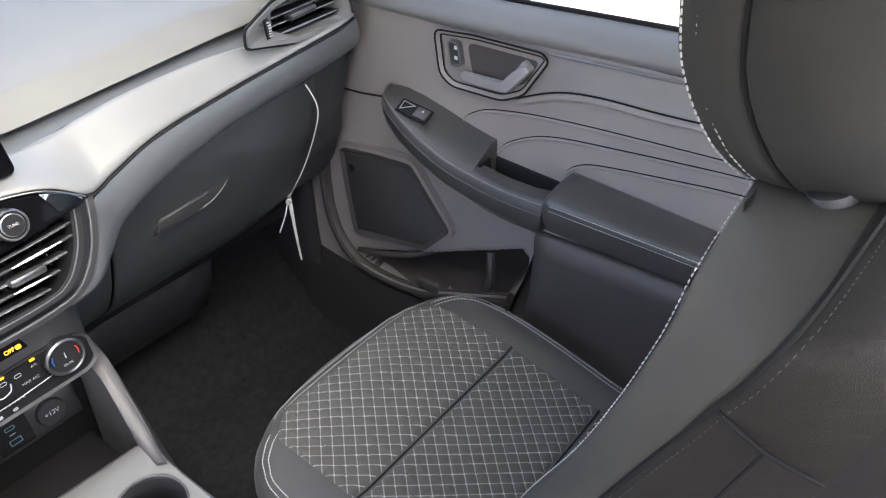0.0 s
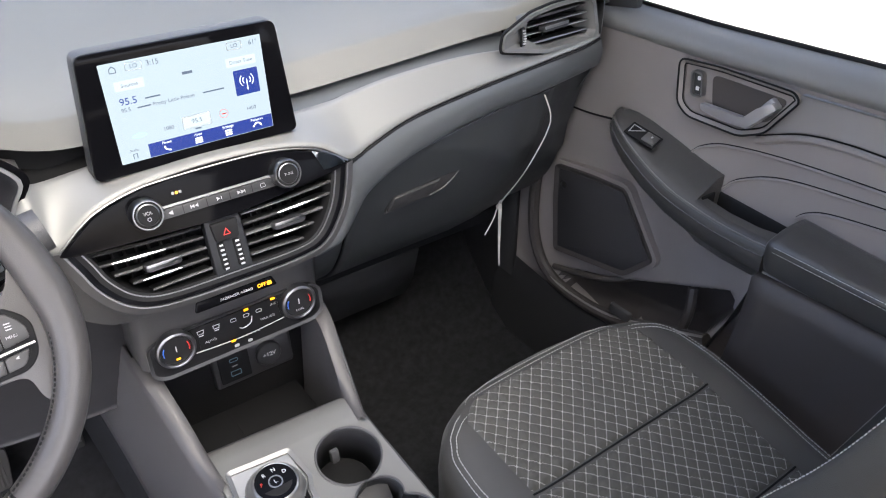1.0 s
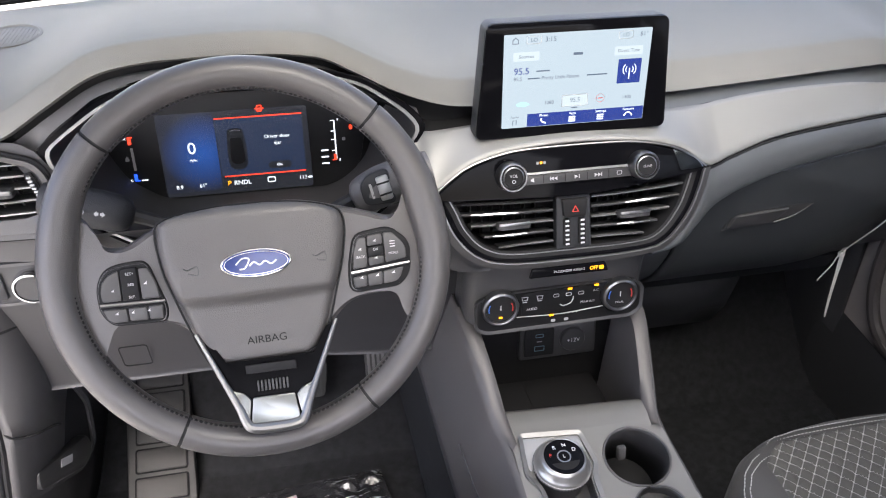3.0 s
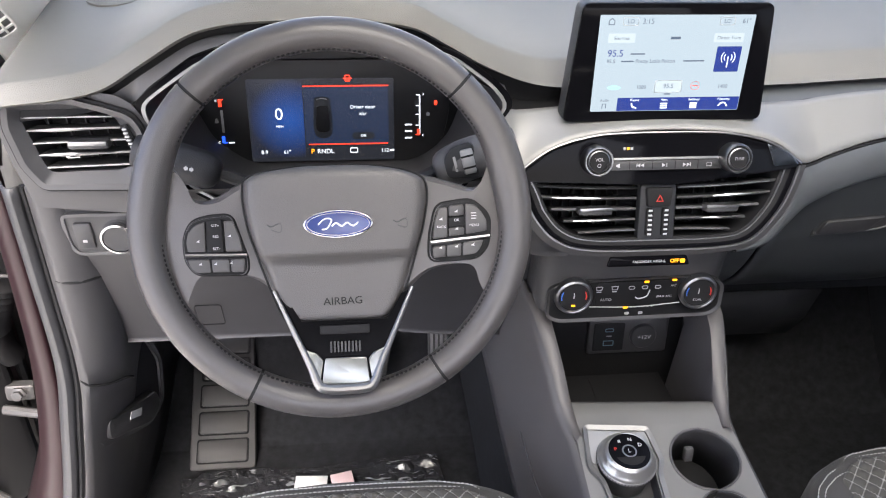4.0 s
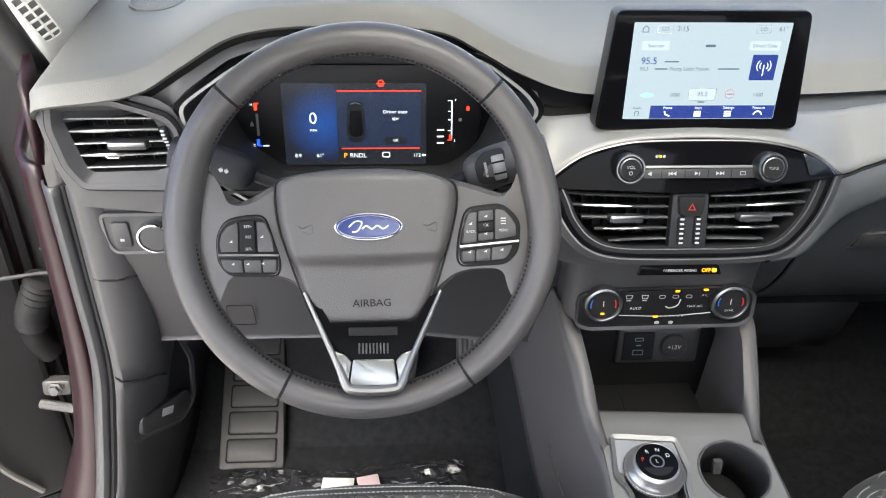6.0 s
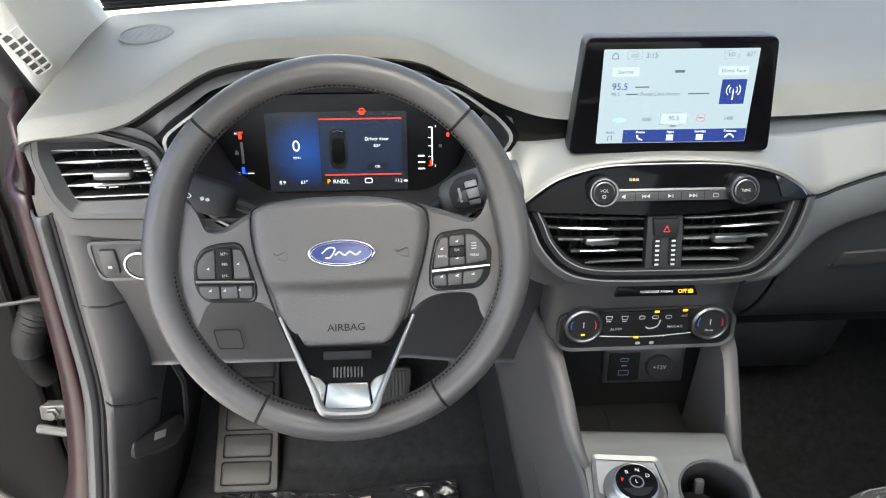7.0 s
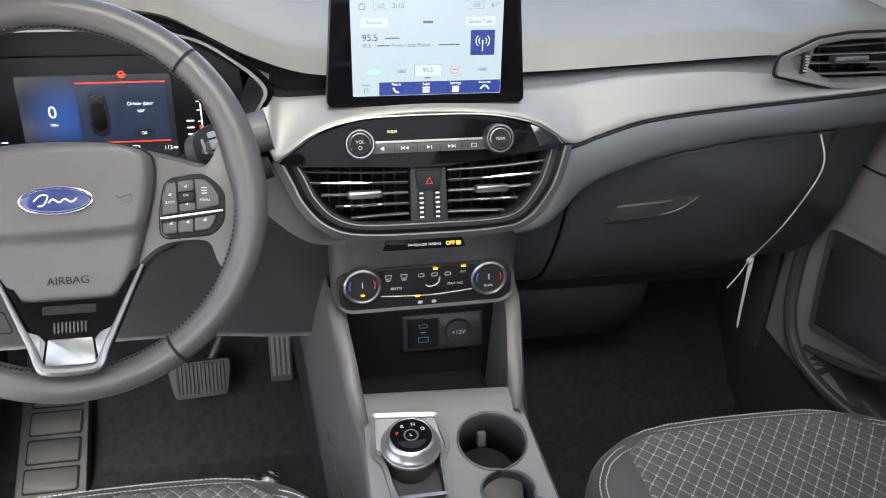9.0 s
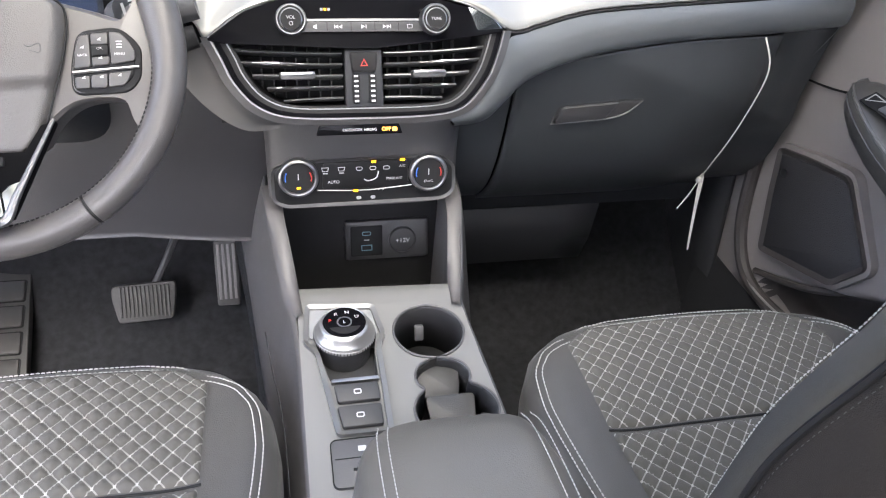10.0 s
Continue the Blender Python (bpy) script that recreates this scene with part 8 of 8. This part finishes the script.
# paler bead laid along the inner top edge as its highlight
part("rail_edge", tube(smooth_line([(f[1] + 0.0062, f[0], f[2] + 0.0105) for f in front[2:] + rail[1:]], 4), 0.0021, 8), RAIL_HIGHLIGHT, pd, "satin bead for the bevel's highlight")
pad = [(-0.234, 0.653, 0.858, 0.866, 0.040, 0.738), (-0.238, 0.648, 0.863, 0.871, 0.048, 0.738), (-0.248, 0.646, 0.864, 0.871, 0.050, 0.738)] + [(y, 0.6455, 0.8645, 0.867 + 0.070 * (y + 0.30), 0.051, 0.738) for y in np.linspace(-0.30, -0.56, 8)] + [(-0.80, 0.6455, 0.8645, 0.846, 0.051, 0.738)]


def pad_rows():
    rows = []
    for y, xi, zi, zo, deep, xo in pad:
        rows.append([Vector((xo, y, zo - 0.004))] + [Vector((xo - (xo - xi) * s, y, zo + (zi - zo) * s + 0.007 * math.sin(math.pi * s) ** 0.8)) for s in np.linspace(0.04, 0.96, 12)] + [Vector((xi + 0.001, y, zi - 0.0025)), Vector((xi, y, zi - 0.007)), Vector((xi + 0.002, y, zi - deep * 0.6)), Vector((xi + 0.010, y, zi - deep)), Vector((xo, y, zi - deep - 0.01))])
    return rows


part("arm_pad", capped(pad_rows()), BLACK_TRIM, pd, "padded black vinyl armrest", angle=60)
for dx, dz in ((0.0016, -0.0018), (-0.0004, -0.0085)):
    part("stitching", stitches([(0.6455 + dx, y, 0.8645 + dz) for y in np.linspace(-0.25, -0.80, 30)], 0.0050, 0.0012, 0.0006, lift=(-0.0004, 0, 0)), THREAD, pd, "pale stitching")
wsw = Plane((0.694, 0.036, 0.9105), (0, 1, 0.20), (1, 0, 0.45))
part("window_switch", box(wsw, 0.026, 0.060, 0.0022, 0, 0, -0.001, 0.001), BLACK, pd, "black window switch")
part("switch_rocker", box(wsw, 0.019, 0.024, 0.002, 0, -0.015, 0.001, 0.001), BLACK_TRIM, pd)
part("switch_symbol", ring(wsw, [(-0.009, 0.024), (0.009, 0.026), (0.008, 0.001)], [(-0.006, 0.0225), (0.0075, 0.0242), (0.0066, 0.0055)], 0.0004, 0.0014), DIM_MARK, pd, smooth=False)
part("switch_symbol", plate(wsw, rrect(0.004, 0.003, 0.001, 2, 0.003, -0.016), 0.0004, 0.0031), KEY_MARK, pd)

# lower panel under the armrest
lp = []
for s in np.linspace(0, 1, 14):
    lp.append([Vector((0.662 + 0.026 * s, -0.232 + 0.10 * s ** 1.6 - y1, 0.808 + 0.03 * y1 - 0.50 * s)) for y1 in np.linspace(0, 0.60, 24)])
part("lower_panel", grid(lp), DOOR_LOW, pd, "smooth lower door panel", angle=60, solid=0.02)
part("panel_edge", tube([(0.661, -0.234 - y, 0.8085 + 0.03 * y) for y in np.linspace(0, 0.56, 12)], 0.0022, 6), DOOR_WAVE, pd)
fe = smooth_line([(0.662, -0.232, 0.808), (0.672, -0.20, 0.70), (0.682, -0.16, 0.60), (0.69, -0.13, 0.50)], 6)
part("pocket_wall", grid(blend_rows(fe, [p + Vector((0.09, 0.01, 0)) for p in fe], 3)), DARK, pd)
part("reflector", box(Plane((0.672, -0.50, 0.775), (0, 0, 1), (0, -1, 0)), 0.03, 0.03, 0.003, 0, 0, 0, 0.003), RED_MARK, pd, "small red reflector")

# speaker and the ridge that frames it
sp_o = yz(soft_corners([(0.244, 0.770), (0.240, 0.690), (0.228, 0.583), (0.044, 0.619), (-0.013, 0.680), (0.072, 0.789), (0.150, 0.783)], 0.012))
SPK = Plane((0.716, 0, 0), (0, 0, 1), DPL.u)
skp = part("speaker", ring(SPK, sp_o, inset(sp_o, 0.010), 0.006, 0.0, lift=-0.004), DOOR_LOW, pd, "angular door speaker with cloth grille")
part("speaker_grille", plate(SPK, inset(sp_o, 0.009), 0.003, 0.0, 0.002), MESH_GRILLE, skp)
part("grille_stud", lathe(SPK.moved(0.2175 * YS, 0.734), [(0.007, 0.002), (0.007, 0.005), (0.004, 0.006)], 16), SATIN_CHROME, skp)
part("speaker_housing", plate(SPK, inset(sp_o, -0.008), 0.02, -0.02), DOOR_SKIN, pd)
rd = smooth_line([(0.722, 0.262, 0.792), (0.711, 0.284, 0.755), (0.708, 0.291, 0.69), (0.708, 0.284, 0.60), (0.708, 0.248, 0.535), (0.708, 0.18, 0.510), (0.708, 0.06, 0.517), (0.708, -0.06, 0.562), (0.708, -0.15, 0.60)], 8)
part("ridge", tube(rd, [min(0.012, 0.002 + 0.0012 * k) for k in range(len(rd))], 10), DOOR_LOW, pd, "raised ridge round the speaker")
part("ridge_edge", tube([p + Vector((-0.007, 0.004, 0.008)) for p in rd[2:]], 0.0025, 6), DOOR_WAVE, pd)
part("pocket_lip", tube(smooth_line([(skin_x(y, z - 0.03) if z > 0.6 else 0.716, y, z) for y, z in POCKET[:4]], 6), 0.006, 8), DOOR_LOW, pd)
part("pocket_rib", tube(smooth_line([(0.735, -0.088, 0.66), (0.722, -0.098, 0.62), (0.716, -0.092, 0.575), (0.716, -0.080, 0.545)], 6), 0.009, 8), DOOR_LOW, pd)
part("pocket_hook", box(Plane((0.705, 0.03, 0.548), (0, 0.2, 1), (0, -1, 0)), 0.05, 0.022, 0.008, 0, 0, 0, 0.004), PLASTIC, pd)
part("bottom_edge", grid([[Vector((0.705, y, 0.50 + 0.12 * max(0, y - 0.22))) for y in np.linspace(0.36, -0.1, 20)], [Vector((0.690, y + 0.02, 0.44)) for y in np.linspace(0.36, -0.1, 20)], [Vector((0.685, y + 0.03, 0.30)) for y in np.linspace(0.36, -0.1, 20)]]), DARK, pd, "dark lower edge", angle=60)
part("sail_panel", plate(Plane((0.752, 0, 0), (0, 0, 1), DPL.u), yz(soft_corners([(0.124, 1.085), (0.30, 1.06), (0.44, 1.08), (0.44, 1.12), (0.26, 1.24), (0.126, 1.25)], 0.006)), 0.012, 0.0, 0.004), DARK, pd, "black corner trim below the mirror")
part("window_glass", grid([[Vector((0.786, 0.30, 1.078)), Vector((0.786, -0.80, 1.105))], [Vector((0.70, 0.0, 1.42)), Vector((0.70, -0.80, 1.42))], [Vector((0.655, -0.12, 1.55)), Vector((0.655, -0.80, 1.55))]]), tinted_glass("side_glass", (0.62, 0.64, 0.63, 1)), pd, "clear window glass")

# footwell wall beyond the door
kr = grid([[Vector((0.705, y, z)) for y in np.linspace(0.33, 0.66, 6)] for z in np.linspace(0.28, 1.05, 8)])
tagged(part("wall_kick", kr, DARK, solid=0.01), "dark footwell side trim beyond the passenger door", "trim panel", kind="structure")
fw = grid([[Vector((x, 0.66, z)) for x in np.linspace(-0.86, 0.80, 8)] for z in np.linspace(0.25, 1.05, 8)])
tagged(part("wall_front", fw, BLACK, solid=0.01), "black bulkhead ahead of the footwells", "bulkhead", kind="structure")

cw_ = grid([[Vector((x, 0.56, 1.075)) for x in np.linspace(-0.80, 0.80, 9)], [Vector((x, 0.70, 1.045)) for x in np.linspace(-0.86, 0.86, 9)], [Vector((x, 0.86, 1.00)) for x in np.linspace(-0.9, 0.9, 9)]])
tagged(part("wall_cowl", cw_, BLACK, solid=0.01), "black cowl under the windscreen", "cowl", kind="structure")

# outside mirror
om = empty("side_mirror", (0.98, 0.20, 1.06), "black outside mirror beyond the passenger window", "wing mirror")
MP = Plane((1.01, 0.155, 1.125), (0, 0.05, 1), (1, -0.25, 0))
mo = soft_corners([(-0.10, -0.055), (0.09, -0.062), (0.11, 0.04), (0.06, 0.075), (-0.08, 0.07)], 0.03)
part("housing", plate(MP, mo, 0.07, -0.07, 0.02), BLACK_GLOSS, om, "black housing")
part("mirror_glass", plate(MP, inset(mo, 0.010), 0.003, 0.0, 0.001), CHROME, om, "mirror glass")
part("foot", tube([(0.93, 0.20, 1.11), (0.85, 0.27, 1.08), (0.78, 0.30, 1.09)], 0.02, 10), BLACK, om)
bar(MP, -0.02, -0.040, 0.09, 0.004, DIM_MARK, om, c=0.0036)


# ---- pedals and footwell ----
def ribs(pl, w, h, n, mat, parent, upright=True, depth=0.004, z=0.0):
    for k in range(n):
        if upright:
            part("rib", box(pl, w / n * 0.55, h, depth, -w / 2 + w * (k + 0.5) / n, 0, z, 0.001), mat, parent)


bp = empty("brake_pedal", (-0.358, 0.47, FLOOR + 0.13), "ribbed rubber brake pedal on a metal arm", "pedal")
BP = Plane((-0.358, 0.415, 0.450), (0, 0.42, 1))
part("pad", plate(BP, soft_corners([(-0.054, 0.030), (0.054, 0.034), (0.054, 0.012), (0.046, -0.034), (-0.046, -0.038), (-0.056, 0.008)], 0.008), 0.010, 0.0, 0.003), RUBBER, bp, "grey rubber pad")
ribs(BP, 0.088, 0.056, 13, RUBBER, bp, depth=0.004, z=0.009)
part("arm", tube(smooth_line([(-0.345, 0.43, 0.465), (-0.315, 0.45, 0.52), (-0.285, 0.43, 0.60), (-0.27, 0.40, 0.72)], 6), 0.007, 8), DARK, bp, "dark metal arm")
ap = empty("accelerator_pedal", (-0.212, 0.5, FLOOR + 0.15), "slim ribbed accelerator pedal", "pedal")
AP = Plane((-0.213, 0.425, 0.490), (0, 0.40, 1))
part("pad", plate(AP, soft_corners([(-0.021, 0.060), (0.021, 0.060), (0.020, -0.058), (-0.020, -0.058)], 0.005), 0.010, 0.0, 0.003), RUBBER, ap, "grey rubber pad")
for k in range(4):
    part("rib", box(AP, 0.005, 0.10, 0.004, -0.0135 + 0.009 * k, 0.004, 0.009, 0.001), PEDAL_RIB, ap)
part("stem", tube([AP.at(0, 0.05, 0.0), AP.at(0, 0.12, -0.03), AP.at(0, 0.2, -0.08)], 0.010, 8), BLACK, ap)
fr = empty("footrest", (-0.60, 0.37, FLOOR), "grey plastic footrest with five rectangular rubber pads", "footrest")
FR = Plane((-0.6085, 0.379, 0.384), (0, 0.80, 0.54))
part("plate", plate(FR, soft_corners([(-0.058, -0.118), (0.058, -0.118), (0.046, 0.16), (-0.064, 0.16)], 0.008), 0.02, -0.012, 0.004), RUBBER, fr)
for k in range(5):
    w = 0.086 - 0.0015 * k
    part("pad", plate(FR, rrect(w, 0.038, 0.004, 3, -0.001, -0.086 + 0.050 * k), 0.004, 0.008, 0.0015), RUBBER, fr, "rectangular rubber pad")
    part("pad_gap", ring(FR, rrect(w + 0.006, 0.044, 0.005, 3, -0.001, -0.086 + 0.050 * k), rrect(w, 0.038, 0.004, 3, -0.001, -0.086 + 0.050 * k), 0.0006, 0.0082), BLACK, fr)


def film():
    rows = []
    for i in range(91):
        y = 0.277 - 0.36 * i / 90
        row = []
        for k in range(121):
            x = -0.668 + 0.447 * k / 120
            edge = math.exp(-((0.272 - y) / 0.035) ** 2) * (0.3 + max(0, noise.noise((x * 9, 2.0, 5))) * 2.0 + math.exp(-((x + 0.245) / 0.03) ** 2) + math.exp(-((x + 0.60) / 0.05) ** 2))
            h = 0.005 * noise.noise((x * 9, y * 9, 3)) + 0.006 * abs(noise.noise((x * 20, y * 16, 7))) + 0.003 * abs(noise.noise((x * 55 + y * 30, y * 60, 1)))
            h += edge * (0.006 + 0.010 * abs(noise.noise((x * 34, y * 48, 9))))
            row.append(Vector((x + 0.006 * math.sin(y * 40), y + 0.003 * math.sin(x * 30) + 0.045 * (x + 0.22), FLOOR + 0.026 + h)))
        rows.append(row)
    return tagged(part("floor_mat", grid(rows), FILM, angle=20), "crumpled clear film over the driver's floor mat", "floor mat")


film()
for cx, cy, w, h, mt, rot in ((-0.4495, 0.2175, 0.055, 0.034, PAPER, 4), (-0.396, 0.224, 0.038, 0.028, PINK_PAPER, -12)):
    a = radians(rot)
    pp = Plane((cx, cy, FLOOR + 0.040), (math.sin(a), math.cos(a), 0.05), (math.cos(a), -math.sin(a), 0))
    ob = part("paper_slip", box(pp, w, h, 0.001, 0, 0, 0, 0.001), mt)
    tagged(ob, "small printed paper slip lying under the film" if mt is PAPER else "small pink paper slip lying under the film", "paper slip", "paper slips")


def lint():
    bm = bmesh.new()
    rnd = random.Random(11)
    for k in range(70):
        x = rnd.uniform(0.18, 0.62) if k % 2 else rnd.uniform(-0.55, -0.18)
        y = rnd.uniform(-0.02, 0.30)
        c = Vector((x, y, FLOOR + 0.004))
        r = rnd.uniform(0.0006, 0.0016)
        a = rnd.uniform(0, 6.28)
        d = Vector((math.cos(a), math.sin(a), 0))
        tube([c, c + d * r * 1.5 + Vector((0, 0, r)), c + d * r * 3], [r * 0.5, r, r * 0.4], 5, bm=bm)
    return tagged(part("lint", bm, PAPER), "pale specks of lint scattered on the black carpet", "lint", kind="stuff")


lint()
